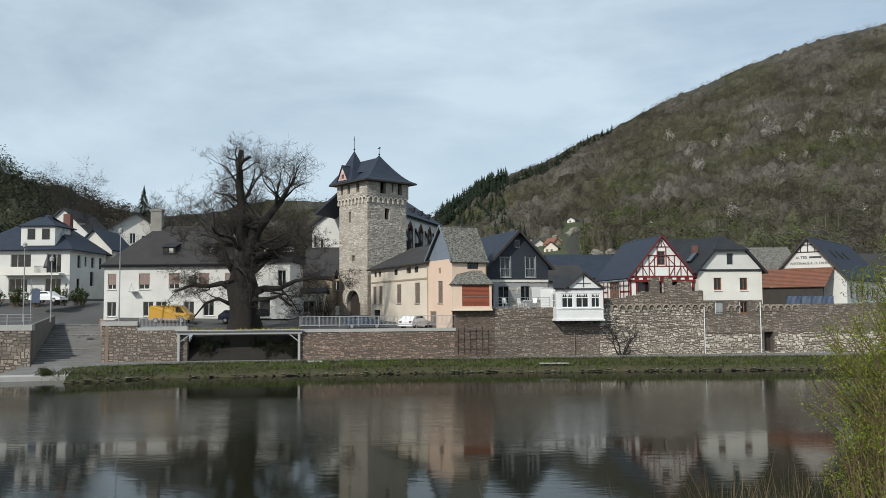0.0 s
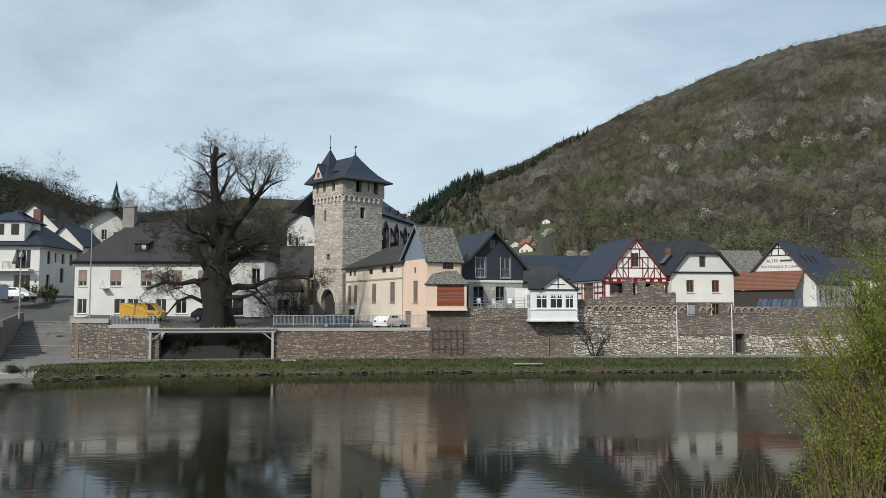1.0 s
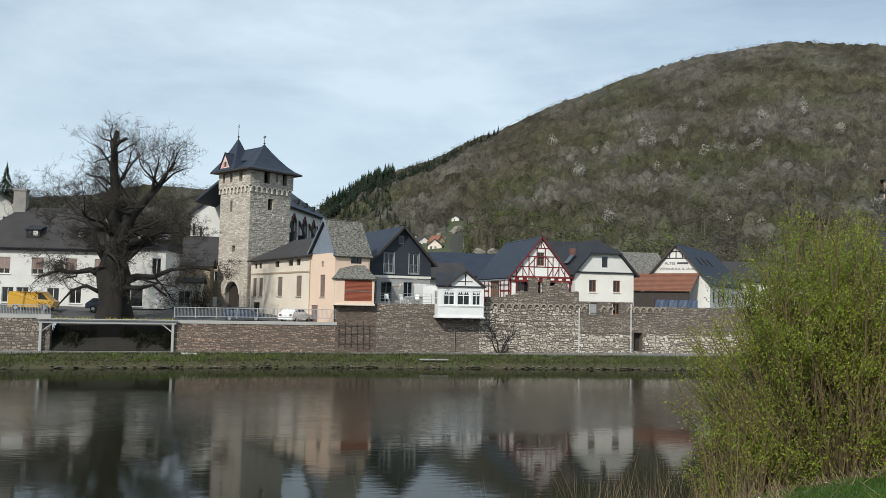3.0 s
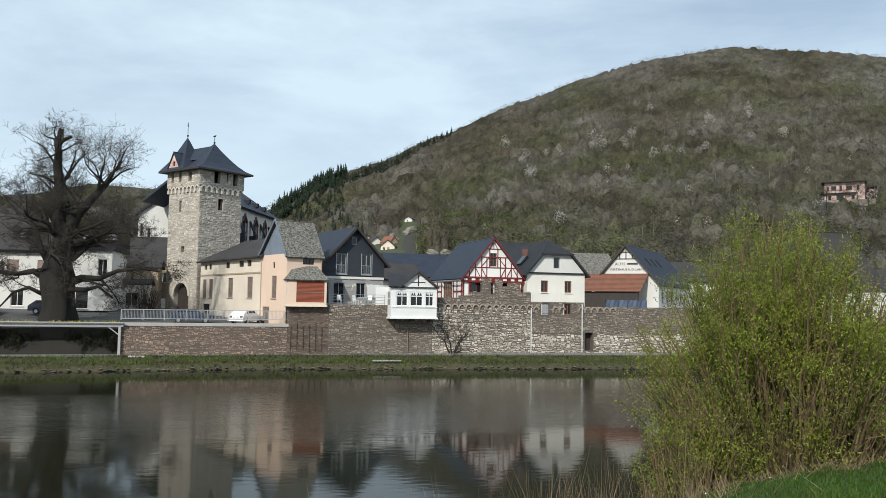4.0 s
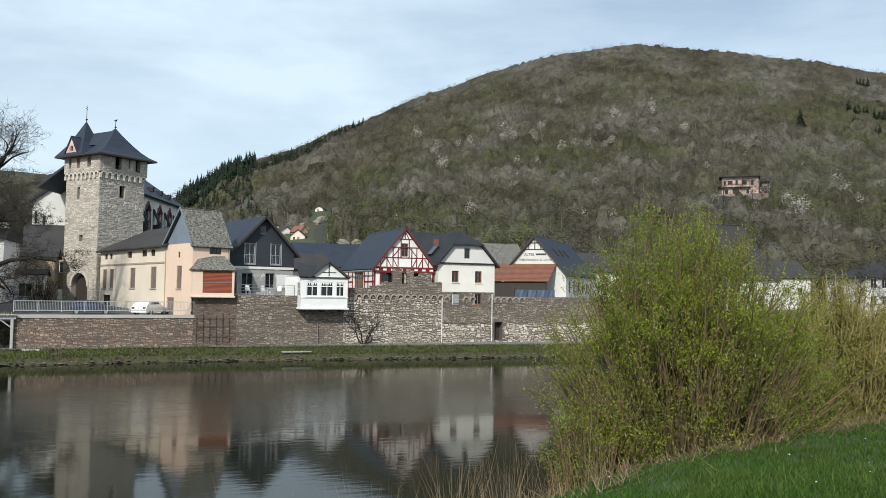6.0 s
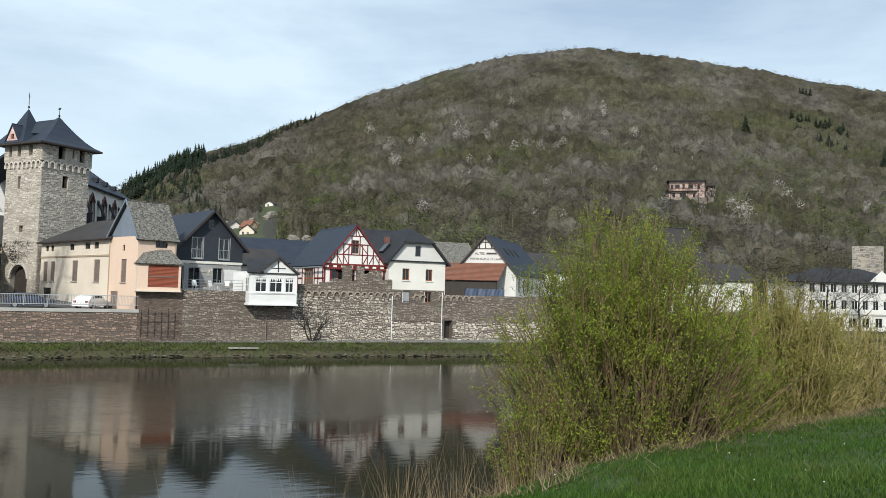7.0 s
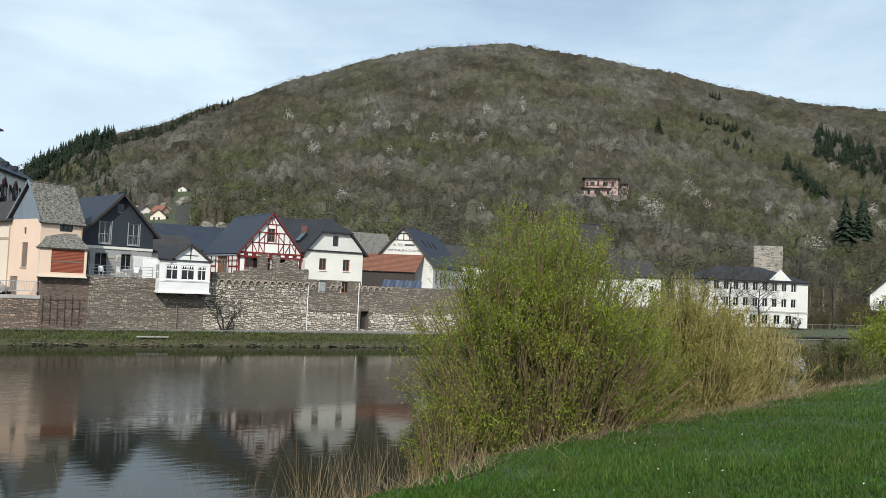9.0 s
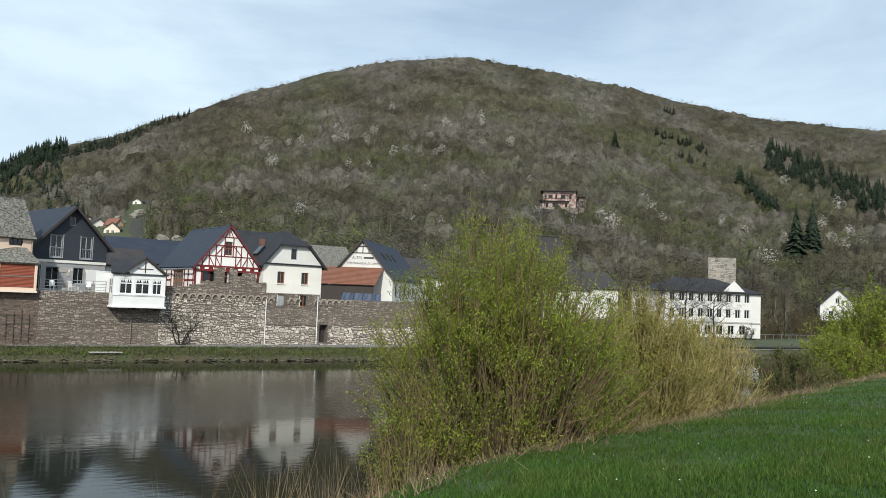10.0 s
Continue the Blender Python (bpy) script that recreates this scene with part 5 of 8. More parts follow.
# ---- the red timber-framed house ----
def timber_house():
    t = thing("timber_house", 19.45, 84.85, 6.1, 8.0, "red and white timber-framed house with blue-grey slate roof", "house")
    W, L, E, R = 7.1, 10.5, 3.2, 7.42
    fr = side_of((0, 0, 0), 0)
    low = [(0.9, 0.3, 3.2, 2.75), (4.1, 0.3, 6.0, 2.75)]
    piece("wall", wall(fr, [(0, 0), (W, 0), (W, E), (0, E)], low, 0.25), "plaster_clean", t)
    gw = [(W / 2 - 0.40, 4.45, W / 2 + 0.40, 5.9)]
    gf = (fr[0] + fr[2] * 0.12, fr[1], fr[2])
    piece("gable", wall(gf, [(-0.1, E), (W + 0.1, E), (W / 2, R)], gw, 0.3), "plaster_clean", t)
    window(t, gf, *gw[0], cols=2, rows=2, frame_m="wood_brown", sill=None)
    for h in low:
        window(t, fr, *h, cols=3, rows=2, frame_m="timber_red", sill=None, bars=0.1)
    lf = side_of((0, L, 0), -90)
    lh = [(4.2, 0.5, 7.4, 2.85)]
    piece("wall", wall(lf, [(0, -1), (L, -1), (L, E), (0, E)], lh, 0.25), "plaster_clean", t)
    window(t, lf, *lh[0], cols=4, rows=2, frame_m="wood_brown", sill=None, bars=0.2)
    for P, a, w in (((W, 0, 0), 90, L),):
        piece("wall", wall(side_of(P, a), [(0, 0), (w, 0), (w, E), (0, E)], (), 0.25), "plaster_clean", t)
    piece("wall", wall(side_of((W, L, 0), 180), [(0, 0), (W, 0), (W, E), (W / 2, R), (0, E)], (), 0.25), "plaster_clean", t)

    def beam(f, s0, z0, s1, z1, w=0.12):
        P0, u, n = f
        a = P0 + u * s0 + Vector((0, 0, z0)) + n * 0.012
        b = P0 + u * s1 + Vector((0, 0, z1)) + n * 0.012
        piece("timber", bar(a, b, 0.07, w, up=n.cross((b - a).normalized())), "timber_red", t)
    slope = (R - E) / (W / 2)

    def zt(s):
        return E + slope * min(s, W - s)
    for z in (4.32, 5.45, 6.35):
        k = (z - E) / slope
        beam(gf, k, z, W - k, z, 0.10)
    for x in (0.75, 1.45, 2.15, 2.75, 4.35, 4.95, 5.65, 6.35):
        beam(gf, x, E + 0.12, x, min(zt(x) - 0.1, 5.45), 0.09)
    for x in (W / 2 - 0.48, W / 2 + 0.48):
        beam(gf, x, 4.32, x, 6.35, 0.10)
    for x in (1.45, 2.15, 4.95, 5.65):
        side = 1 if x < W / 2 else -1
        beam(gf, x, 4.25, x + side * 0.5, E + 0.15, 0.08)
    for side in (-1, 1):
        beam(gf, W / 2 + side * 1.5, 4.35, W / 2 + side * 0.55, 5.4, 0.08)
        beam(gf, W / 2 + side * 0.42, 6.4, W / 2 + side * 0.12, 7.0, 0.08)
        beam(gf, W / 2 + side * 2.9, E + 0.12, W / 2 + side * 2.35, 4.2, 0.08)
    beam(gf, W / 2, 6.35, W / 2, 7.1, 0.08)
    for k, z in ((0, E + 0.02), (1, E - 0.42)):
        beam(gf, -0.15, z, W + 0.15, z, 0.2)
    for i in range(8):
        piece("joist_end", fbox(gf, 0.1 + i * 0.92, E - 0.3, 0.5 + i * 0.92, E - 0.1, -0.07, 0.1), "plaster_clean", t)
    piece("jetty", fbox(fr, 0, E - 0.5, W, E - 0.05, -0.11, -0.002), "timber_red", t)
    for s in (0.1, 0.8, 3.4, 3.95, 6.2, 7.0):
        beam(fr, s, 0, s, E - 0.5, 0.2)
    for s in (0.12, 1.2, 2.4, 3.9, 7.8, 8.9, 10.3):
        beam(lf, s, -0.9, s, E, 0.2)
    for z in (0.35, 1.7, E - 0.12):
        if z == 1.7:
            beam(lf, 7.7, z, L, z, 0.16)
            beam(lf, 0, z, 3.9, z, 0.16)
        else:
            beam(lf, 0, z, L, z, 0.2)
    left, right = roof_gable(0, W, -0.12, L, E, R, over=0.3)
    piece("roof", left, "slate_blue", t)
    piece("roof", right, "slate_blue", t)
    piece("barge_board", join(bar((-0.3, -0.44, E - slope * 0.3 + 0.05), (W / 2, -0.44, R + 0.1), 0.05, 0.15), bar((W + 0.3, -0.44, E - slope * 0.3 + 0.05), (W / 2, -0.44, R + 0.1), 0.05, 0.15)), "timber_red", t)
    piece("gutter", tube([(-0.5, -0.5, E - 0.35), (-0.5, L + 0.4, E - 0.35)], [0.08, 0.08], 8), "steel", t)
    return t


timber_house()


# ---- the white house on the wall ----
def white_house():
    t = thing("white_house", 26.75, 85.05, 5.0, WALL_A, "white plastered house with half-hipped slate roof on the wall", "house")
    W, L, E, J, R = 6.95, 11.0, 5.0, 7.0, 8.6
    fr = side_of((0, 0, 0), 0)
    up = [(1.65, 2.85, 2.5, 4.15), (4.5, 2.85, 5.35, 4.15)]
    low = [(1.8, 0.4, 2.7, 1.65), (4.45, 0.4, 5.35, 1.65)]
    piece("wall", wall(fr, [(0, 0.0), (W, 0.0), (W, E), (0, E)], up + low, 0.35), "plaster_white", t)
    gw = [(3.1, 5.5, 3.85, 6.75)]
    gf = (fr[0] + fr[2] * 0.10, fr[1], fr[2])
    piece("gable", wall(gf, [(-0.12, E), (W + 0.12, E), (5.15, J), (1.75, J)], gw, 0.3), "plaster_bright", t)
    piece("string_course", fbox(gf, -0.18, E - 0.10, W + 0.18, E + 0.05, -0.07, 0.05), "slate", t)
    window(t, gf, *gw[0], cols=1, frame_m="paint_grey", sill=None)
    for h in up:
        window(t, fr, *h, cols=2, frame_m="wood_brown", sill="paint_white", bars=0.10)
    window(t, fr, *low[0], cols=2, frame_m="paint_grey", sill=None, cover=0.9, shutter="paint_grey")
    window(t, fr, *low[1], cols=2, frame_m="wood_brown", sill=None, bars=0.12)
    # stone facing round the lower windows
    stuff(piece("rubble_facing", stone_face(fr, 0.05, W - 0.05, 0.0, lambda s: 0.95 + 0.35 * math.sin(s * 2.3), (0.4, 0.18), 61, low, 0.05), "stone_town", t), "brown rubble facing", "stones")
    piece("wall", wall(side_of((0, L, 0), -90), [(0, 0), (L, 0), (L, E), (0, E)], (), 0.3), "plaster_bright", t)
    piece("wall", wall(side_of((W, 0, 0), 90), [(0, 0), (L, 0), (L, E), (0, E)], (), 0.3), "plaster_bright", t)
    piece("wall", wall(side_of((W, L, 0), 180), [(0, 0), (W, 0), (W, E), (W / 2, R), (0, E)], (), 0.3), "plaster_bright", t)
    sl = (J - E) / 1.75
    o = 0.45
    h = 0.2
    m = W / 2
    yr = 2.1
    left = slab([(-o, L + o, E - sl * o + h), (-o, -0.45, E - sl * o + h), (1.75, -0.45, J + h), (m, yr, R + h), (m, L + o, R + h)], 0.18)
    right = slab([(W + o, -0.45, E - sl * o + h), (W + o, L + o, E - sl * o + h), (m, L + o, R + h), (m, yr, R + h), (5.15, -0.45, J + h)], 0.18)
    piece("roof", left, "slate", t)
    piece("roof", right, "slate", t)
    piece("half_hip", slab([(1.5, -0.5, J + 0.12), (5.4, -0.5, J + 0.12), (m, yr, R + h + 0.02)], 0.12), "slate", t)
    piece("barge_board", join(bar((-o, -0.47, E - sl * o + 0.1), (1.75, -0.47, J + 0.1), 0.06, 0.2), bar((W + o, -0.47, E - sl * o + 0.1), (5.15, -0.47, J + 0.1), 0.06, 0.2), bar((1.6, -0.5, J + 0.05), (5.3, -0.5, J + 0.05), 0.06, 0.16)), "slate", t)
    zz = lambda x: E + sl * x + h + 0.05
    piece("skylight", join(slab([(0.55, 4.6, zz(0.55) + 0.25), (0.55, 3.3, zz(0.55) + 0.25), (1.35, 3.3, zz(1.35) + 0.25), (1.35, 4.6, zz(1.35) + 0.25)], 0.3)), "glass", t)
    piece("chimney", box(1.5, 4.6, R - 1.9, 2.0, 5.2, R - 0.7), "brick_red", t)
    return t


white_house()


# ---- the inn with the painted gable ----
def inn():
    t = thing("inn", 39.9, 98.2, 6.0, -40.0, "white timbered inn with painted gable lettering and slate roof", "inn")
    W, L, E, R = 8.2, 18.0, 3.3, 8.0
    fr = side_of((0, 0, 0), 0)
    piece("wall", wall(fr, [(0, 0), (W, 0), (W, E), (W / 2, R), (0, E)], (), 0.3), "plaster_bright", t)
    rf = side_of((W, 0, 0), 90)
    rw = [(1.5 + i * 2.6, 0.9, 2.5 + i * 2.6, 2.3) for i in range(6)]
    piece("wall", wall(rf, [(0, 0), (L, 0), (L, E), (0, E)], rw, 0.3), "plaster_bright", t)
    for h in rw:
        window(t, rf, *h, cols=2, frame_m="wood_brown")
    piece("wall", wall(side_of((0, L, 0), -90), [(0, 0), (L, 0), (L, E), (0, E)], (), 0.3), "plaster_bright", t)
    piece("wall", wall(side_of((W, L, 0), 180), [(0, 0), (W, 0), (W, E), (W / 2, R), (0, E)], (), 0.3), "plaster_bright", t)
    for s in roof_gable(0, W, 0, L, E, R, over=0.4):
        piece("roof", s, "slate_blue", t)
    sl = (R - E) / (W / 2)
    for z in (6.35, 7.2):
        k = (z - E) / sl
        piece("timber", fbox(fr, k, z, W - k, z + 0.12, -0.04, 0.0), "timber_dark", t)
    for s, z0, z1 in ((3.3, 6.45, 7.2), (4.1, 6.45, 7.8), (4.9, 6.45, 7.2)):
        piece("timber", fbox(fr, s - 0.06, z0, s + 0.06, z1, -0.04, 0.0), "timber_dark", t)
    piece("barge_board", join(bar((-0.4, -0.42, E - sl * 0.4 + 0.1), (W / 2, -0.42, R + 0.12), 0.05, 0.2), bar((W + 0.4, -0.42, E - sl * 0.4 + 0.1), (W / 2, -0.42, R + 0.12), 0.05, 0.2)), "timber_dark", t)

    for y in (3.6, 6.4, 9.2):
        piece("skylight", slab([(5.5, y, R - sl * 1.4 + 0.34), (6.3, y, R - sl * 2.2 + 0.34), (6.3, y + 0.7, R - sl * 2.2 + 0.34), (5.5, y + 0.7, R - sl * 1.4 + 0.34)], 0.12), "glass", t)

    def lettering(text, s, z, size):
        c = bpy.data.curves.new("lettering", "FONT")
        c.body, c.size, c.align_x, c.extrude = text, size, "CENTER", 0.01
        c.materials.append(M["paint_dark"])
        o = new("lettering", c)
        o.parent = t
        o.matrix_basis = pose(s, -0.03, z, 90, 0, 0)
    lettering("ALTES", W / 2 - 0.75, 5.62, 0.48)
    piece("lettering_line", fbox(fr, W / 2 + 0.15, 5.68, W / 2 + 1.5, 5.90, -0.03, 0.0), "paint_dark", t)
    lettering("WIRTSHAUS A. D. LAHN", W / 2 + 0.1, 4.95, 0.40)
    # lean-to with red tiles in front of the gable
    ln = thing("tiled_lean_to", 39.9, 98.2, 6.0, -40.0, "red tiled lean-to roof before the inn's gable", "shed")
    n = 14
    for i in range(n):
        a, b = i / n, (i + 1) / n
        z0, z1 = 2.25 + 2.3 * a, 2.25 + 2.3 * b
        y0, y1 = -4.2 + 4.1 * a, -4.2 + 4.1 * b
        piece("tile_course", slab([(-0.8, y0, z0 + 0.05), (W - 1.2, y0, z0 + 0.05), (W - 1.2, y1, z1), (-0.8, y1, z1)], 0.08), "tile_red", ln)
    # dark colour on this wall stands in for the shaded gap under the tiles
    piece("wall", wall(side_of((-0.6, -3.9, 0), 0), [(0, 0), (W - 0.9, 0), (W - 0.9, 2.2), (0, 2.2)], (), 0.2), "timber_dark", ln)
    tp = thing("blue_tarpaulin", 37.4, 88.6, 6.1, 6.0, "faded blue tarpaulin fence behind the wall", "tarpaulin")
    v, f = [], []
    for i in range(19):
        for j in range(5):
            v.append((i * 0.3, 0.1 * math.sin(i * 1.3) + 0.05 * math.sin(i * 3.1 + j), j * 0.27))
    f = [(i * 5 + j, i * 5 + 5 + j, i * 5 + 6 + j, i * 5 + 1 + j) for i in range(18) for j in range(4)]
    piece("sheet", (v, f), "tarp_blue", tp)
    for i in range(4):
        piece("post", box(i * 1.75, 0.12, 0, i * 1.75 + 0.08, 0.2, 1.2), "timber_dark", tp)


inn()


def plain_house(name, label, x, y, z, yaw, W, L, E, R, wall_m, roof_m, holes=(), along="x", hip=False, frame_m="paint_white", shutter=None, cover=0.0, side=(), gable_m=None, over=0.4, cols=2):
    """A house with four walls, windows in its front (and one side) and a gable or hipped roof."""
    t = thing(name, x, y, z, yaw, label, "house")
    fr = side_of((0, 0, 0), 0)
    rf, bf, lf = side_of((W, 0, 0), 90), side_of((W, L, 0), 180), side_of((0, L, 0), -90)
    gx = along == "y"
    gable = [(0, 0), (W, 0), (W, E), (W / 2, R), (0, E)]
    flat = [(0, 0), (W, 0), (W, E), (0, E)]
    piece("wall", wall(fr, gable if gx and not hip else flat, holes, 0.3), gable_m or wall_m, t)
    piece("wall", wall(bf, gable if gx and not hip else flat, (), 0.3), wall_m, t)
    sg = [(0, 0), (L, 0), (L, E), (L / 2, R), (0, E)]
    sf = [(0, 0), (L, 0), (L, E), (0, E)]
    piece("wall", wall(rf, sg if (not gx and not hip) else sf, side, 0.3), wall_m, t)
    piece("wall", wall(lf, sg if (not gx and not hip) else sf, (), 0.3), wall_m, t)
    for h in holes:
        window(t, fr, *h, cols=cols, frame_m=frame_m, shutter=shutter, cover=cover)
    for h in side:
        window(t, rf, *h, cols=1, frame_m=frame_m, sill=None)
    if hip:
        for s in roof_hip(0, W, 0, L, E, R, over):
            piece("roof", s, roof_m, t)
    elif gx:
        for s in roof_gable(0, W, 0, L, E, R, over=over):
            piece("roof", s, roof_m, t)
    else:
        for a, b in roof_gable(0, L, 0, W, E, R, over=over):
            piece("roof", ([Vector((q.y, q.x, q.z)) for q in a], [tuple(reversed(k)) for k in b]), roof_m, t)
    return t, fr


# ---- the long white house behind the oak ----
def long_white():
    t = thing("long_white_house", -40.95, 98.0, 5.0, 0, "long white two-storey house with dark hipped slate roof", "house")
    W, L, E, R = 16.3, 12.0, 6.9, 11.9
    fr = side_of((0, 0, 0), 0)
    up = [(0.45, 3.7, 1.45, 5.6), (4.2, 3.7, 5.5, 5.6), (7.8, 3.7, 9.1, 5.6), (11.4, 3.7, 12.7, 5.6), (14.6, 3.7, 15.8, 5.6)]
    low = [(0.4, 0.45, 1.5, 2.2), (4.75, 0.45, 6.0, 2.2), (6.3, 0.45, 7.6, 2.2), (9.6, 0.45, 10.9, 2.2), (12.0, 0.45, 13.3, 2.2)]
    piece("wall", wall(fr, [(0, 0), (W, 0), (W, E), (0, E)], up + low, 0.3), "plaster_bright", t)
    for h in up:
        window(t, fr, *h, cols=2, cover=0.7, shutter="shutter_rose", sill="plaster_bright")
    for i, h in enumerate(low):
        window(t, fr, *h, cols=2, sill="plaster_bright")
    for P, a, w in (((W, 0, 0), 90, L), ((W, L, 0), 180, W), ((0, L, 0), -90, L)):
        piece("wall", wall(side_of(P, a), [(0, 0), (w, 0), (w, E), (0, E)], (), 0.3), "plaster_bright", t)
    for s in roof_hip(0, W, 0, L, E, R, 0.5, 4.5, 12.5):
        piece("roof", s, "slate_brown", t)
    piece("gutter", tube([(-0.4, -0.55, E - 0.25), (W + 0.4, -0.55, E - 0.25)], [0.09, 0.09], 8), "slate", t)
    for x in (6.6, 11.6):
        y = 1.5
        z = E + (R - E) * y / 6
        d = piece("dormer", join(box(x, y - 0.3, z - 0.2, x + 1.5, y + 1.4, z + 0.75), slab([(x - 0.15, y - 0.5, z + 0.76), (x + 1.65, y - 0.5, z + 0.76), (x + 1.65, y + 2.2, z + 1.5), (x - 0.15, y + 2.2, z + 1.5)], 0.1)), "slate", t)
        piece("pane", box(x + 0.2, y - 0.33, z + 0.05, x + 0.65, y - 0.305, z + 0.6), "glass", d)
        piece("curtain", box(x + 0.8, y - 0.33, z + 0.05, x + 1.3, y - 0.305, z + 0.6), "curtain", d)
    piece("chimney", join(box(3.6, 5.2, R - 1.2, 5.0, 6.2, R + 1.9), box(3.5, 5.1, R + 1.9, 5.1, 6.3, R + 2.15)), "stone_grey", t)
    piece("canopy", join(box(3.3, -0.9, 3.35, 4.1, 0, 3.45), bar((3.3, -0.85, 3.4), (3.3, 0, 4.4), 0.04)), "paint_grey", t)
    # flat-roofed annexe
    a = thing("annexe", -24.6, 98.6, 5.0, 0, "white flat-roofed annexe beside the long house", "house")
    f2 = side_of((0, 0, 0), 0)
    h = [(0.8, 0.2, 3.6, 2.7), (4.5, 4.0, 5.5, 5.9)]
    piece("wall", wall(f2, [(0, 0), (6.0, 0), (6.0, 6.9), (0, 6.9)], h, 0.3), "plaster_bright", a)
    for q in h:
        window(a, f2, *q, cols=2)
    for P, an, w in (((6.0, 0, 0), 90, 9), ((6.0, 9, 0), 180, 6.0), ((0, 9, 0), -90, 9)):
        piece("wall", wall(side_of(P, an), [(0, 0), (w, 0), (w, 6.9), (0, 6.9)], (), 0.3), "plaster_bright", a)
    piece("roof", box(-0.3, -0.4, 6.9, 6.3, 9.3, 8.1), "slate", a)
    for q in (box(2.6, 1, 8.1, 3.0, 1.4, 8.7), box(5.0, 1, 8.1, 6.2, 1.3, 9.0)):
        piece("vent", q, "paint_grey", a)


long_white()
plain_house("ochre_annexe", "low ochre plastered house beside the gate tower", -23.0, 109.0, 5.2, 3, 8.0, 6.0, 5.2, 6.2, "plaster_ochre", "slate_brown", [(1.2, 1.0, 2.4, 2.4), (3.8, 1.0, 5.0, 2.4)])
plain_house("white_shop", "low white house front beside the gate", -21.2, 105.5, 5.2, 0, 5.6, 3.0, 3.0, 3.5, "plaster_white", "slate", [(3.0, 0.4, 4.4, 2.0)])


# ---- the villa with balconies ----
def villa():
    t = thing("villa", -66.0, 112.0, 7.8, 0, "white hipped-roof villa with balconies and dormer", "house")
    W, L, E, R = 14.4, 12.0, 7.3, 12.0
    fr, rf = side_of((0, 0, 0), 0), side_of((W, 0, 0), 90)
    fh = [(6.2, 4.2, 9.0, 6.2), (11.2, 3.6, 13.2, 6.2), (6.0, 0.9, 8.6, 2.8), (11.0, 0.4, 13.2, 2.8)]
    sh = [(2.3, 4.3, 3.4, 6.2), (4.6, 4.6, 5.4, 6.1), (6.8, 4.5, 7.9, 6.1), (2.2, 0.9, 3.3, 2.9), (6.5, 1.8, 7.8, 4.0), (9.5, 4.4, 10.7, 6.2)]
    piece("wall", wall(fr, [(0, 0), (W, 0), (W, E), (0, E)], fh, 0.3), "plaster_bright", t)
    piece("wall", wall(rf, [(0, 0), (L, 0), (L, E), (0, E)], sh, 0.3), "plaster_bright", t)
    for P, a, w in (((W, L, 0), 180, W), ((0, L, 0), -90, L)):
        piece("wall", wall(side_of(P, a), [(0, 0), (w, 0), (w, E), (0, E)], (), 0.3), "plaster_bright", t)
    for h in fh:
        window(t, fr, *h, cols=3)
    for h in sh:
        window(t, rf, *h, cols=1, sill=None)
    for s in roof_hip(0, W, 0, L, E, R, 0.7, 7.0, 9.0):
        piece("roof", s, "slate_blue", t)
    bal = piece("balcony", box(5.6, -1.5, 3.2, 13.6, 0, 3.5), "plaster_white", t)
    piece("balcony_front", join(box(5.6, -1.5, 3.5, 10.2, -1.38, 4.35), box(5.6, -1.38, 3.5, 5.72, 0, 4.35)), "plaster_white", bal)
    piece("balcony_rail", join(*[box(10.2 + i * 0.15, -1.47, 3.5, 10.23 + i * 0.15, -1.44, 4.4) for i in range(23)], box(10.2, -1.49, 4.4, 13.6, -1.42, 4.46)), "iron", bal)
    piece("base", fbox(fr, 0, -1.5, W, 0.0, -0.06, 0.2), "render_dark", t)
    piece("base", fbox(rf, 0, -1.5, L, 0.0, -0.06, 0.2), "render_dark", t)
    d = piece("dormer", box(7.6, -0.1, E + 0.05, 12.3, 4.5, E + 3.0), "plaster_bright", t)
    df = side_of((7.6, -0.1, 0), 0)
    for s in (0.9, 2.9):
        piece("dormer_window", fbox(df, s, E + 0.9, s + 1.05, E + 2.4, -0.04, 0.0), "glass", d)
    for s in roof_hip(7.6, 12.3, -0.1, 5.5, E + 3.0, E + 4.6, 0.35):
        piece("dormer_roof", s, "slate_blue", d)
    piece("satellite_dish", lathe([(0.03, 0), (0.35, 0.06), (0.55, 0.18), (0.57, 0.18), (0.3, 0.02), (0.03, -0.04)], 14, (16.4 - 1.5, 2.2, R - 1.6)), "paint_white", t)
    piece("chimney", box(11.0, 5.0, R - 2.2, 12.0, 6.0, R + 0.3), "brick_red", t)
    piece("skylight", slab([(12.0, 1.2, 9.0), (12.9, 1.2, 8.9), (12.7, 2.3, 9.9), (11.9, 2.3, 9.9)], 0.1), "paint_grey", t)
    umb = thing("closed_parasol", -54.3, 111.2, 11.3, 0, "closed dark parasol on the villa's balcony", "parasol")
    piece("pole", tube([(0, 0, 0), (0, 0, 2.7)], [0.03, 0.03], 6), "iron", umb)
    piece("canopy", lathe([(0.55, 0.7), (0.42, 1.2), (0.2, 2.0), (0.03, 2.7)], 10), "paint_dark", umb)


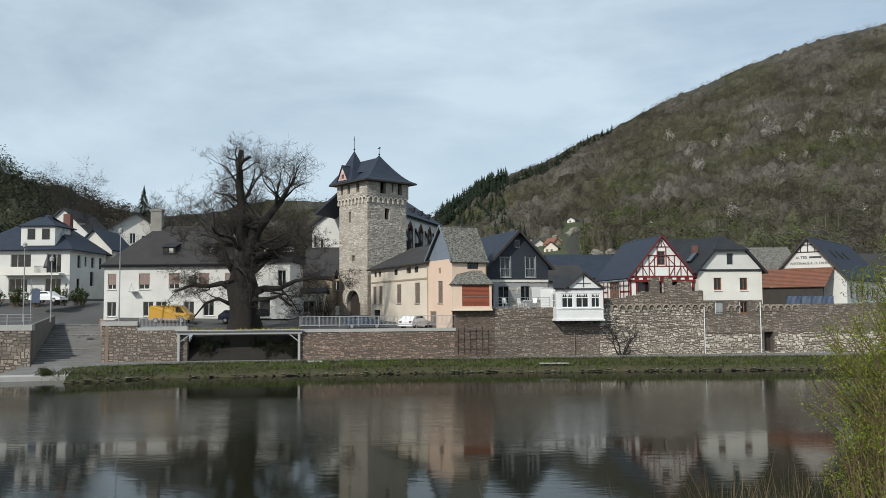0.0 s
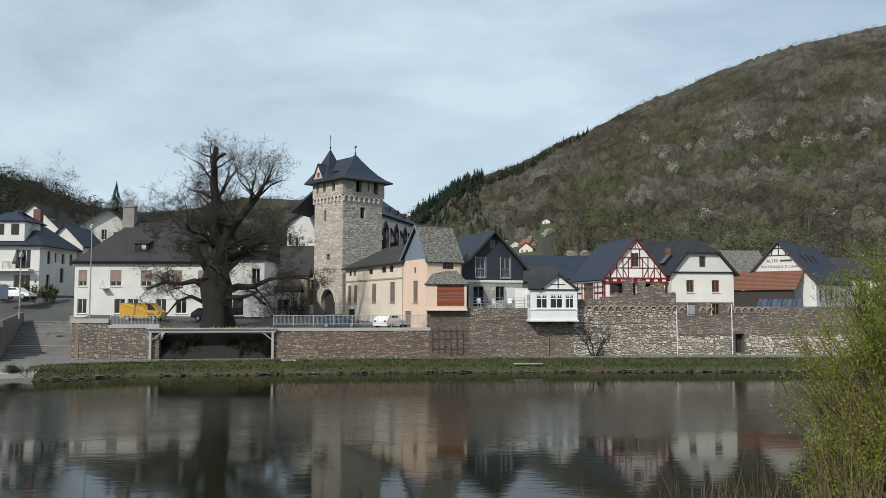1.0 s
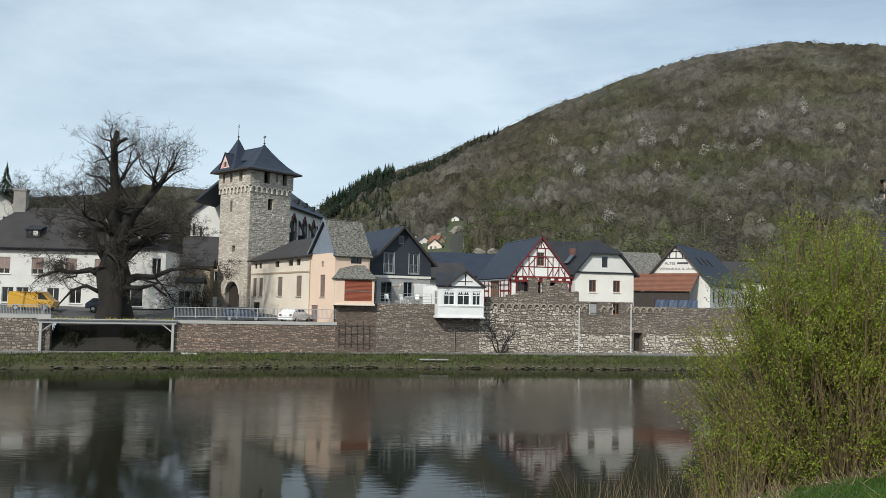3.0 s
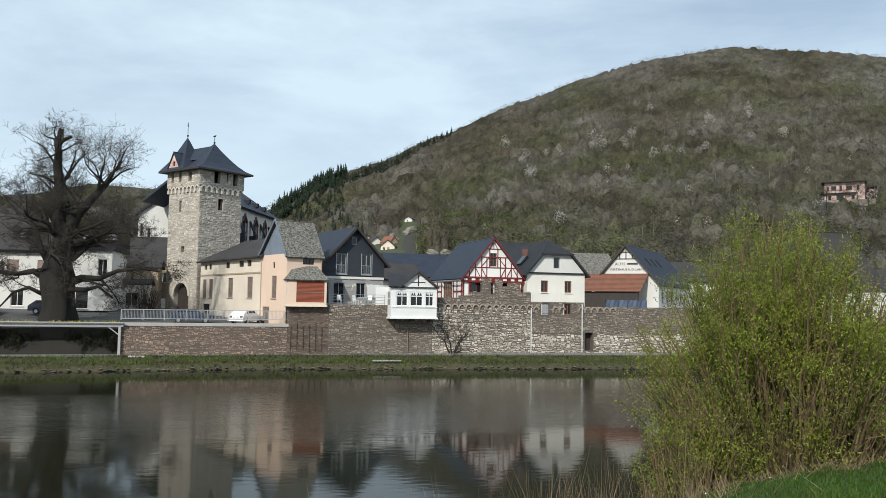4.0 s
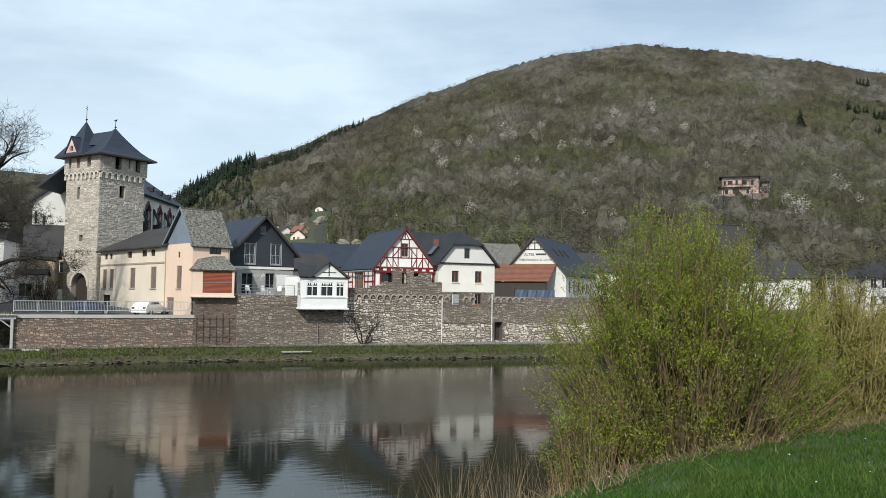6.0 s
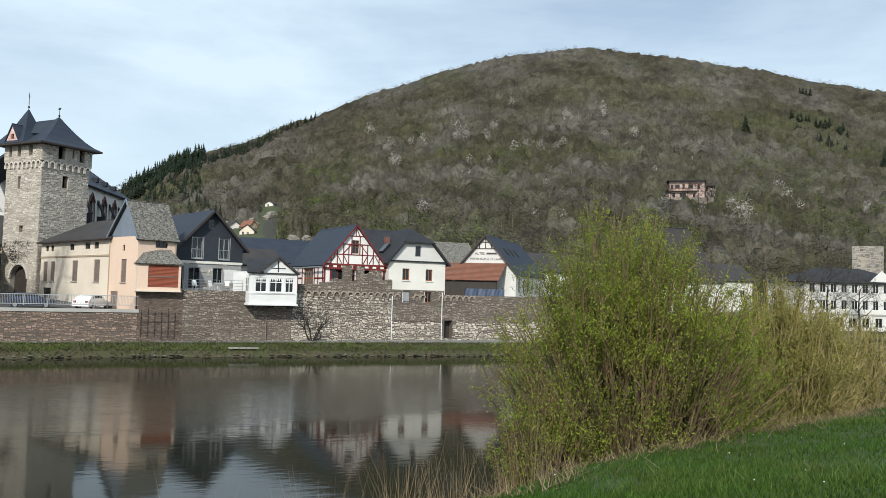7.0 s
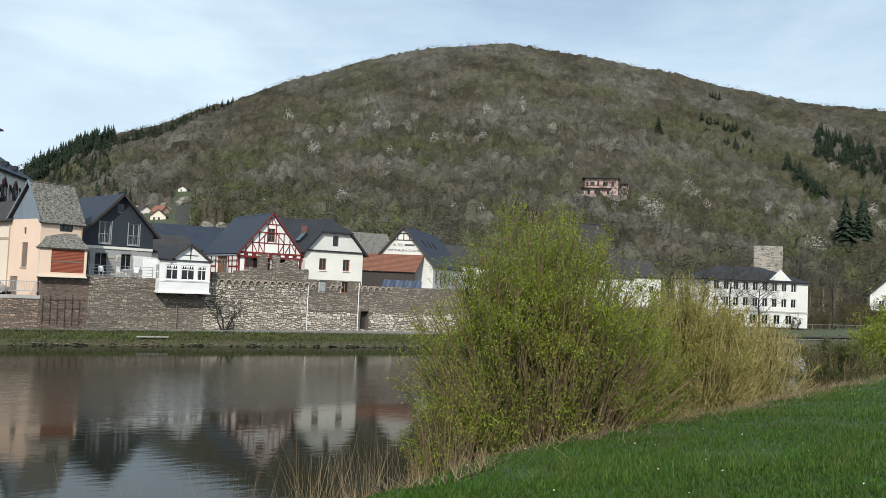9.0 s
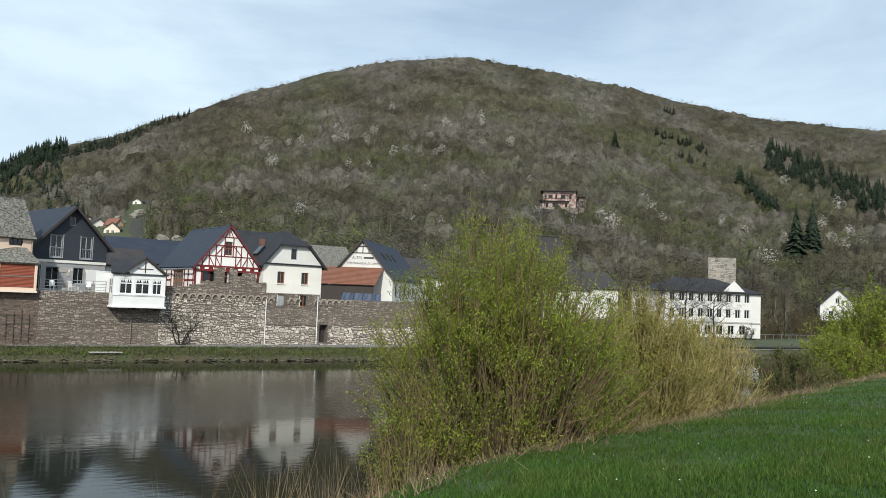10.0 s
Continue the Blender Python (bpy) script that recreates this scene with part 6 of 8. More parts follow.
villa()
plain_house("back_house", "white house with steep slate roof behind the villa", -64.2, 128, 9, 0, 8, 10, 9.4, 13.2, "plaster_bright", "slate_brown", along="y")
plain_house("slope_house", "white gabled house with slate roof on the slope", -56.6, 124.6, 9.5, 0, 5.6, 9, 6.0, 9.0, "plaster_white", "slate_blue", along="y")
plain_house("chalet", "white chalet with brown slate roof and wooden balcony", -62.6, 150, 14.2, 25, 10.5, 10, 6.5, 10.0, "plaster_white", "slate_brown", [(4.2, 4.3, 5.2, 6.2), (6.3, 4.3, 7.2, 5.8), (3.0, 1.0, 4.2, 2.6)], along="y", over=0.9)
plain_house("grey_house", "narrow grey house between the white houses", -44.8, 118, 8.0, 0, 4.2, 8, 5.5, 6.2, "plaster_white", "slate_blue", [(1.0, 1.0, 2.0, 2.6), (2.4, 3.4, 3.4, 4.8)])


# ---- the church ----
def church_block():
    g = thing("church", -22.3, 138.0, 8.0, 0, "white church with pointed windows and steep slate roof", "church")
    fr = side_of((0, 0, 0), 0)
    piece("gable_wall", wall(fr, [(0, 0), (9.5, 0), (9.5, 19.5), (0, 12.4)], [(0.3, 8.6, 0.7, 10.5), (1.4, 8.0, 1.9, 9.8)], 0.6), "plaster_bright", g)
    piece("gable_roof", slab([(-0.5, -0.5, 12.1), (9.5, -0.5, 19.75), (9.5, 10, 19.75), (-0.5, 10, 12.1)], 0.3), "slate", g)
    # the nave runs away from the river
    g2 = thing("church_nave", -8.0, 129.0, 8.0, 74.0, "white church nave with pointed windows and slate roof", "church")
    nf = side_of((0, 0, 0), 0)
    L, E, R = 27.0, 13.6, 18.9
    hs = [(7.6, 7.0, 10.0, 12.2), (13.6, 7.6, 15.8, 12.2), (19.0, 8.0, 21.0, 12.2), (23.6, 8.4, 25.4, 12.2)]
    piece("wall", wall(nf, [(0, 0), (L, 0), (L, E), (0, E)], hs, 0.6), "plaster_bright", g2)
    piece("wall", wall(side_of((L, 0, 0), 90), [(0, 0), (12, 0), (12, E), (0, E)], (), 0.6), "plaster_bright", g2)
    P0, u, n = nf
    for a, z0, b, z1 in hs:
        m = (a + b) / 2
        w = piece("window", fbox(nf, a, z0, b, z1, 0.3, 0.34), "glass", g2)
        piece("stone_frame", join(fbox(nf, a - 0.25, z0, a, z1 - 0.8, -0.1, 0.2), fbox(nf, b, z0, b + 0.25, z1 - 0.8, -0.1, 0.2), bar(P0 + u * (a - 0.1) + n * 0.03 + Vector((0, 0, z1 - 0.9)), P0 + u * m + n * 0.03 + Vector((0, 0, z1 + 0.45)), 0.3),
                                  bar(P0 + u * (b + 0.1) + n * 0.03 + Vector((0, 0, z1 - 0.9)), P0 + u * m + n * 0.03 + Vector((0, 0, z1 + 0.45)), 0.3)), "brick_red", w)
    for s in (5.6, 11.8, 17.5, 22.4, 26.4):
        piece("buttress", join(fbox(nf, s - 0.4, 0, s + 0.4, 9.2, -1.1, 0), slab([P0 + u * (s - 0.45) + n * 1.2 + Vector((0, 0, 9.2)), P0 + u * (s + 0.45) + n * 1.2 + Vector((0, 0, 9.2)), P0 + u * (s + 0.45) + Vector((0, 0, 11.8)), P0 + u * (s - 0.45) + Vector((0, 0, 11.8))], 0.2)), "slate", g2)
    piece("roof", slab([(-2, -0.7, E - 0.1), (L + 0.6, -0.7, E - 0.1), (L - 8, 6.0, R), (-2, 6.0, R)], 0.3), "slate_blue", g2)
    piece("roof", slab([(L + 0.6, -0.7, E - 0.1), (L + 0.6, 12.7, E - 0.1), (L - 8, 6.0, R)], 0.3), "slate_blue", g2)
    piece("roof", slab([(L + 0.6, 12.7, E - 0.1), (-2, 12.7, E - 0.1), (-2, 6.0, R), (L - 8, 6.0, R)], 0.3), "slate_blue", g2)
    for x, k in ((10.5, 0.55), (13.0, 0.28), (17.0, 0.25), (20.5, 0.2)):
        y, z = -0.7 + 6.7 * k, E - 0.1 + (R - E) * k
        piece("roof_vent", box(x, y - 0.5, z - 0.1, x + 0.9, y + 0.5, z + 0.6), "slate", g2)


church_block()
for x, y, z, w, h in ((-16.8, 127, 8, 3.4, 4.6),):
    plain_house("old_house", "grey old house with slate roof below the church", x, y, z, 8, w, 8, h, h + 3.4, "plaster_ochre", "slate", [(1.0, h - 2.6, 1.9, h - 1.2)], along="y")

plain_house("old_house", "low ochre house with brown slate roof behind the gate", -20.0, 117.5, 6.5, 0, 6.4, 7.0, 4.9, 8.5, "plaster_ochre", "slate_brown", [(1.2, 2.2, 2.2, 3.6), (4.0, 2.2, 5.0, 3.6)])
# houses behind the river front
plain_house("slate_roof_house", "low house with dark slate roof behind the bay", 13.9, 99.5, 6.2, 10, 9.0, 7.0, 3.6, 6.4, "plaster_white", "slate_blue")
plain_house("slate_roof_house", "low house with slate roof behind the terrace", 11.5, 95.0, 6.2, 5, 5.0, 6.0, 3.0, 4.8, "plaster_white", "slate_brown")
plain_house("dark_roof_house", "house with large dark slate roof behind the white house", 27.2, 100.0, 6.2, 4, 9.0, 9.0, 4.4, 8.4, "plaster_white", "slate")
plain_house("grey_roof_house", "house with pale grey slate roof in the second row", 36.5, 112.0, 6.2, 2, 13.0, 9.0, 4.4, 8.0, "plaster_white", "slate_mossy")
plain_house("dark_shed", "dark timber shed beside the inn", 35.0, 99.0, 6.1, 4, 5.0, 5.0, 2.6, 4.6, "timber_dark", "slate")
for az, el, w, yaw, wall_m, roof_m, lab in ((7.1, 3.55, 5.5, -18, "plaster_cream", "slate_brown", "small cream gabled house at the hill's foot"), (6.35, 3.8, 6.0, 20, "plaster_white", "slate_brown", "small pale house with brown roof at the hill's foot"),
                                       (5.7, 3.9, 6.0, 5, "plaster_ochre", "slate", "small dark-roofed house at the hill's foot"), (7.75, 3.9, 4.0, 30, "plaster_ochre", "tile_red", "small red-roofed shed at the hill's foot")):
    p = hill_at(az, el)
    plain_house("hillside_house", lab, p.x, p.y, p.z - 0.8, yaw, w, 6, 2.6, 4.9, wall_m, roof_m, [(0.9, 1.0, 1.8, 2.2), (2.6, 1.0, 3.5, 2.2)], along="y")
p = hill_at(8.75, 5.55)
plain_house("vineyard_hut", "small white hut high on the wooded slope", p.x, p.y, p.z - 0.3, -30, 3.8, 4, 2.0, 3.1, "plaster_white", "slate_brown", [(1.0, 0.8, 1.8, 1.7)], along="y")


def hillside_meadow():
    """A steep green clearing above the houses."""
    v, f = [], []
    for i in range(25):
        for j in range(13):
            az = 6.0 + 4.0 * i / 24
            p = hill_at(az, 3.0 + ((1.6 - 0.15 * abs(az - 8)) + 1.2 * min(1, max(0, (az - 8.0) / 0.4))) * j / 12)
            v.append(p + Vector((0, 0, 0.25 + 0.25 * noise.noise(p * 0.2))))
    f = [(i * 13 + j, i * 13 + 13 + j, i * 13 + 14 + j, i * 13 + 1 + j) for i in range(24) for j in range(12)]
    structure(piece("hillside_meadow", (v, f), "field", smooth=True), "steep green clearing on the slope above the town", "meadow")


def rock(az, el, size, seed, label):
    """A weathered lump of pale rock."""
    r2 = random.Random(seed)
    bm = bmesh.new()
    bmesh.ops.create_icosphere(bm, subdivisions=3, radius=1.0)
    for q in bm.verts:
        c = q.co.copy()
        q.co = c * (1 + 0.35 * noise.noise(c * 1.7 + Vector((seed, 0, 0))) + 0.18 * noise.noise(c * 4.1 + Vector((0, seed, 0))))
        q.co = Vector((q.co.x * size[0], q.co.y * size[1], q.co.z * size[2]))
    me = bpy.data.meshes.new("rock")
    bm.to_mesh(me)
    bm.free()
    me.materials.append(M["rock_pale"])
    ob = new("rock", me)
    p = hill_at(az, el)
    ob.matrix_basis = pose(p.x, p.y, p.z + size[2] * 0.3, 0, 0, r2.uniform(0, 360))
    tagged(ob, label, "rock", "rocks on the slope")


hillside_meadow()
for k, (az, el, size) in enumerate(((9.25, 4.95, (2.6, 2.0, 1.7)), (8.9, 4.7, (2.2, 2.0, 1.5)), (8.1, 4.25, (1.8, 1.4, 1.2)), (10.7, 3.25, (2.4, 1.8, 1.6)), (11.7, 3.35, (2.2, 1.8, 1.5)), (7.9, 4.6, (1.3, 1.1, 0.9)))):
    rock(az, el, size, 20 + k, "pale grey weathered rock on the green slope")


# ---- ruined villa on the slope, far houses down the river ----
def hillside_ruin():
    p = hill_at(36.8, 6.85)
    t = thing("hillside_villa", p.x, p.y, p.z - 1, -38, "weathered pink villa with flat roof on the wooded slope", "house")
    W, D, H = 15.5, 9.0, 8.6
    fr = side_of((0, 0, 0), 0)
    h = [(0.8, 5.0, 1.7, 7.2), (2.6, 5.4, 4.6, 7.2), (5.8, 5.0, 6.8, 7.4), (8.4, 5.4, 10.6, 7.2), (12.4, 5.0, 13.4, 7.4), (1.4, 1.2, 2.6, 3.2), (4.6, 0.8, 7.4, 3.3), (10.4, 1.2, 11.6, 3.2)]
    piece("wall", wall(fr, [(0, 0), (W, 0), (W, H), (0, H)], h, 0.4), "ruin_pink", t)
    for q in h:
        window(t, fr, *q, cols=2, frame_m="timber_dark", sill=None)
    for P, a, w in (((W, 0, 0), 90, D), ((W, D, 0), 180, W), ((0, D, 0), -90, D)):
        piece("wall", wall(side_of(P, a), [(0, 0), (w, 0), (w, H), (0, H)], (), 0.4), "ruin_pink", t)
    piece("roof", box(-1.2, -1.6, H, W + 0.8, D + 0.5, H + 0.4), "slate", t)
    bal = piece("balcony", box(-0.4, -1.5, 3.9, W - 3.0, 0, 4.15), "timber_dark", t)
    for x in np.arange(-0.3, W - 3.0, 1.5):
        piece("baluster", box(x, -1.45, 4.15, x + 0.12, -1.33, 5.05), "timber_dark", bal)
    piece("balcony_rail", box(-0.4, -1.48, 5.05, W - 3.0, -1.3, 5.2), "timber_dark", bal)
    for x in (W + 0.1, W + 3.6):
        piece("veranda_post", box(x, -0.4, 0, x + 0.35, 0.0, 6.2), "brick_red", t)
    piece("veranda_floor", box(W, -0.5, 3.2, W + 4.2, 6, 3.5), "brick_red", t)
    piece("veranda_wall", box(W, 2.6, 0, W + 4.0, 3.0, 6.0), "brick_red", t)
    piece("veranda_roof", box(W + 0.81, -0.8, 6.2, W + 4.6, 6.2, 6.5), "slate_brown", t)
    piece("terrace_wall", box(-3, -3.2, -3, W + 4, -2.6, 0.8), "stone_town", t)


hillside_ruin()


def far_white_hall():
    t = thing("riverside_hall", 101.5, 100.5, 2.2, -14.0, "long white three-storey hall by the river", "hall")
    W, D, H = 19.0, 11.0, 8.0
    fr, rf = side_of((0, 0, 0), 0), side_of((W, 0, 0), 90)
    h = []
    for k, z in enumerate((3.4, 6.1)):
        h += [(0.9 + i * 1.85, z, 1.95 + i * 1.85, z + 1.5) for i in range(9)]
    h += [(0.9 + i * 2.3, 0.5, 2.2 + i * 2.3, 2.1) for i in range(7)]
    piece("wall", wall(fr, [(0, 0), (W, 0), (W, H), (0, H)], h, 0.3), "plaster_bright", t)
    for q in h:
        window(t, fr, *q, cols=2, sill=None)
    sh = [(1.5 + i * 2.6, z, 2.6 + i * 2.6, z + 1.5) for i in range(3) for z in (0.7, 3.4, 6.1)]
    piece("wall", wall(rf, [(0, 0), (D, 0), (D, H), (0, H)], sh, 0.3), "plaster_bright", t)
    for q in sh:
        window(t, rf, *q, cols=1, sill=None)
    for P, a, w in (((W, D, 0), 180, W), ((0, D, 0), -90, D)):
        piece("wall", wall(side_of(P, a), [(0, 0), (w, 0), (w, H), (0, H)], (), 0.3), "plaster_bright", t)
    for s in roof_hip(0, W, 0, D, H, H + 2.3, 0.5):
        piece("roof", s, "slate", t)
    piece("pediment", wall(side_of((W - 7.6, -0.2, 0), 0), [(0, H), (4.2, H), (2.1, H + 1.8)], (), 0.3), "plaster_bright", t)
    piece("base_band", fbox(fr, 0, 2.5, W, 2.75, -0.12, 0.0), "concrete", t)
    q = thing("far_quay_wall", 80, 92.0, 0.0, 6, "pale concrete quay wall by the riverside hall", "quay wall")
    piece("core", box(0, 0, 0, 75, 0.7, 1.9, 0.1), "concrete", q)
    for s in np.arange(0, 75, 2.5):
        piece("post", box(s, 0.2, 1.9, s + 0.07, 0.27, 2.9), "steel", q)
    piece("rail", box(0, 0.2, 2.85, 75, 0.26, 2.92), "steel", q)
    # square old tower behind
    tw = thing("old_tower", 141.3, 127.0, 4.0, -49, "grey roofless old stone tower behind the hall", "tower")
    H2 = 14.6
    for P, a in (((0, 0, 0), 0), ((5.8, 0, 0), 90), ((5.8, 5.8, 0), 180), ((0, 5.8, 0), -90)):
        f2 = side_of(P, a)
        hh = [(1.9, 11.0, 2.5, 12.0)] if a == 0 else []
        piece("wall", wall(f2, [(0, 0), (5.8, 0), (5.8, H2), (0, H2)], hh, 0.6), "mortar_pale", tw)
        if a in (0, -90):
            stuff(piece("rubble_facing", stone_face(f2, 0, 5.8, 6, H2, (0.6, 0.35), 71 + a, hh, 0.06), "stone_grey", tw), "grey rubble stones", "stones")
    for x, y, w, l, yaw, lab in ((72, 104, 16, 10, 0, "white timbered house with steep slate roof among the trees"), (92, 118, 13, 9, -10, "pale house with slate roof beyond the willows"), (58, 108, 13, 10, 5, "white house with dark slate roof beyond the willows")):
        plain_house("riverside_house", lab, x, y, 4.5, yaw, w, 7.5 if w > 14 else l, 5.6, 13.6 if w > 14 else 8.5, "plaster_bright", "slate_brown", [(1.0 + i * 2.4, 2.6, 2.0 + i * 2.4, 4.0) for i in range(5)], hip=w > 14)
    plain_house("cottage", "small white gabled cottage with slate roof at the hill's foot", 190.6, 134, 5.4, -50, 8.5, 9, 4.0, 8.2, "plaster_bright", "slate_brown", [(3.6, 4.6, 4.6, 5.9), (2.0, 1.2, 3.2, 2.6), (5.2, 1.2, 6.4, 2.6)], along="y")


far_white_hall()


# ---- vehicles on the river road ----
def car(name, label, x, y, z, yaw, paint, L=4.3, H=1.45, van=False):
    t = thing(name, x, y, z, yaw, label, "van" if van else "car")
    W = 1.75 if not van else 1.95
    if van:
        prof = [(0, 0.35), (L, 0.35), (L, 0.95), (L - 0.35, 1.15), (L - 1.15, H), (0.1, H), (0, H - 0.3)]
        glassp = [(L - 1.55, 1.2), (L - 0.62, 1.18), (L - 1.2, H - 0.15), (L - 1.55, H - 0.15)]
    else:
        prof = [(0, 0.35), (L, 0.35), (L, 0.72), (L - 1.05, 0.9), (L - 1.75, H), (0.75, H), (0.12, 0.95), (0, 0.8)]
        glassp = [(0.55, 0.98), (L - 1.3, 0.95), (L - 1.85, H - 0.08), (0.95, H - 0.08)]
    n = len(prof)
    v, f = [], []
    for k, (yy, s) in enumerate(((-W / 2, 1), (W / 2, 1))):
        for px, pz in prof:
            inset = 0.14 if pz > 1.0 else 0.0
            v.append((px, yy + (inset if yy < 0 else -inset), pz))
    f = [tuple(range(n)), tuple(range(2 * n - 1, n - 1, -1))] + [(i, i + n, (i + 1) % n + n, (i + 1) % n) for i in range(n)]
    piece("body", (v, f), paint, t)
    for yy in (-W / 2 - 0.004 + 0.1, W / 2 + 0.004 - 0.1):
        piece("side_window", slab([(a, yy - (0.03 if yy < 0 else -0.03), b) for a, b in (glassp if yy < 0 else glassp[::-1])], 0.02), "glass", t)
    for px in (0.8, L - 0.85):
        for yy in (-W / 2 + 0.1, W / 2 - 0.1):
            tv, tf = lathe([(0.10, -0.1), (0.32, -0.1), (0.32, 0.1), (0.10, 0.1)], 14)
            wh = piece("wheel", ([(q[0] + px, yy + q[2], 0.32 + q[1]) for q in tv], tf), "rubber", t)
            hv, hf = lathe([(0.02, -0.11), (0.19, -0.115), (0.19, 0.115), (0.02, 0.11)], 10)
            piece("rim", ([(q[0] + px, yy + q[2], 0.32 + q[1]) for q in hv], hf), "steel", wh)
    for yy in (-0.62, 0.62):
        piece("headlight", box(L - 0.12, yy - 0.18, 0.62, L + 0.01, yy + 0.18, 0.76, 0.02), "glass", t)
        piece("tail_light", box(-0.01, yy - 0.15, 0.7, 0.1, yy + 0.15, 0.9, 0.02), "timber_red", t)
    return t


car("parked_car", "white parked hatchback on the river road", -4.0, 85.0, 4.0, 58, "car_white", 3.9)
car("parked_car", "dark parked car before the gate", -10.6, 87.0, 4.05, 6, "car_dark")
car("parked_car", "dark parked car beside the oak", -25.4, 92.5, 4.7, 0, "car_dark")
car("parked_car", "white parked car before the villa", -52.8, 104.5, 7.2, -8, "car_white")
car("delivery_van", "yellow delivery van parked before the long white house", -32.3, 90.0, 4.75, 0, "van_yellow", 4.5, 1.95, True)


def lamp_post(x, y, z, h, label):
    t = thing("street_lamp", x, y, z, 0, label, "street lamp", "street lamps")
    piece("pole", tube([(0, 0, 0), (0, 0, 1.0), (0, 0, h)], [0.09, 0.07, 0.05], 8), "steel", t)
    piece("lantern", lathe([(0.05, h), (0.22, h + 0.12), (0.24, h + 0.5), (0.05, h + 0.62)], 10), "paint_grey", t)


lamp_post(-33.7, 84.5, 4.6, 9.6, "tall pale steel street lamp beside the steps")
lamp_post(-46.5, 90, 5.0, 8.2, "slim grey street lamp on the quay")
lamp_post(-42.5, 88, 5.0, 6.5, "slim grey street lamp on the quay")


def jetty():
    t = thing("boat_jetty", 9.3, 80.2, 0.42, 4, "weathered grey wooden landing stage on the bank", "jetty")
    for i in range(9):
        piece("plank", box(i * 0.32, -1.0, 0.32, i * 0.32 + 0.28, 1.0, 0.40), "concrete", t)
    for x in (0.2, 2.6):
        piece("bearer", box(x - 0.08, -0.95, 0.12, x + 0.08, 0.95, 0.32), "timber_dark", t)
        piece("pile", tube([(x, -0.9, -1.2), (x, -0.9, 0.3)], [0.09, 0.08], 7), "timber_dark", t)
    b = thing("stone_slab", -13.3, 79.6, 0.95, 5, "pale stone slab lying on the bank", "slab")
    piece("block", box(0, 0, 0, 1.5, 0.7, 0.24, 0.05), "concrete", b)


jetty()


def river_boat():
    """A white boat moored at the town's bank beyond the willows."""
    t = thing("river_boat", 43.6, 77.2, 0.0, 3, "white moored passenger boat with dark hull and cabin windows", "boat")
    L, B = 9.2, 2.6

    def shell(z0, z1, k0, k1):
        v = []
        for z, k in ((z0, k0), (z1, k1)):
            for x, y in ((0.3, -0.8), (1.2, -1.0), (L - 2.4, -1.0), (L - 0.8, -0.55), (L, 0.0), (L - 0.8, 0.55), (L - 2.4, 1.0), (1.2, 1.0), (0.3, 0.8)):
                v.append((L / 2 + (x - L / 2) * k, y * B / 2 * k, z))
        n = 9
        return v, [tuple(range(n - 1, -1, -1)), tuple(range(n, 2 * n))] + [(i, (i + 1) % n, n + (i + 1) % n, n + i) for i in range(n)]
    piece("hull", shell(-0.4, 1.15, 0.90, 1.0), "paint_dark", t)
    piece("bulwark", shell(1.155, 1.75, 1.0, 1.03), "paint_white", t)
    fr = side_of((1.0, -1.05, 1.75), 0)
    wins = [(0.35 + i * 1.05, 0.55, 1.15 + i * 1.05, 1.35) for i in range(6)]
    piece("cabin", wall(fr, [(0, 0), (6.8, 0), (6.4, 1.7), (0, 1.7)], wins, 0.1), "paint_white", t)
    for h in wins:
        window(t, fr, *h, cols=1, inset=0.03, sill=None, bars=0.05)
    piece("cabin_body", box(1.0, -0.9, 1.76, 7.4, 1.05, 3.4, 0.08), "paint_white", t)
    piece("cabin_roof", box(0.7, -1.25, 3.46, 7.7, 1.25, 3.6, 0.05), "paint_white", t)


river_boat()


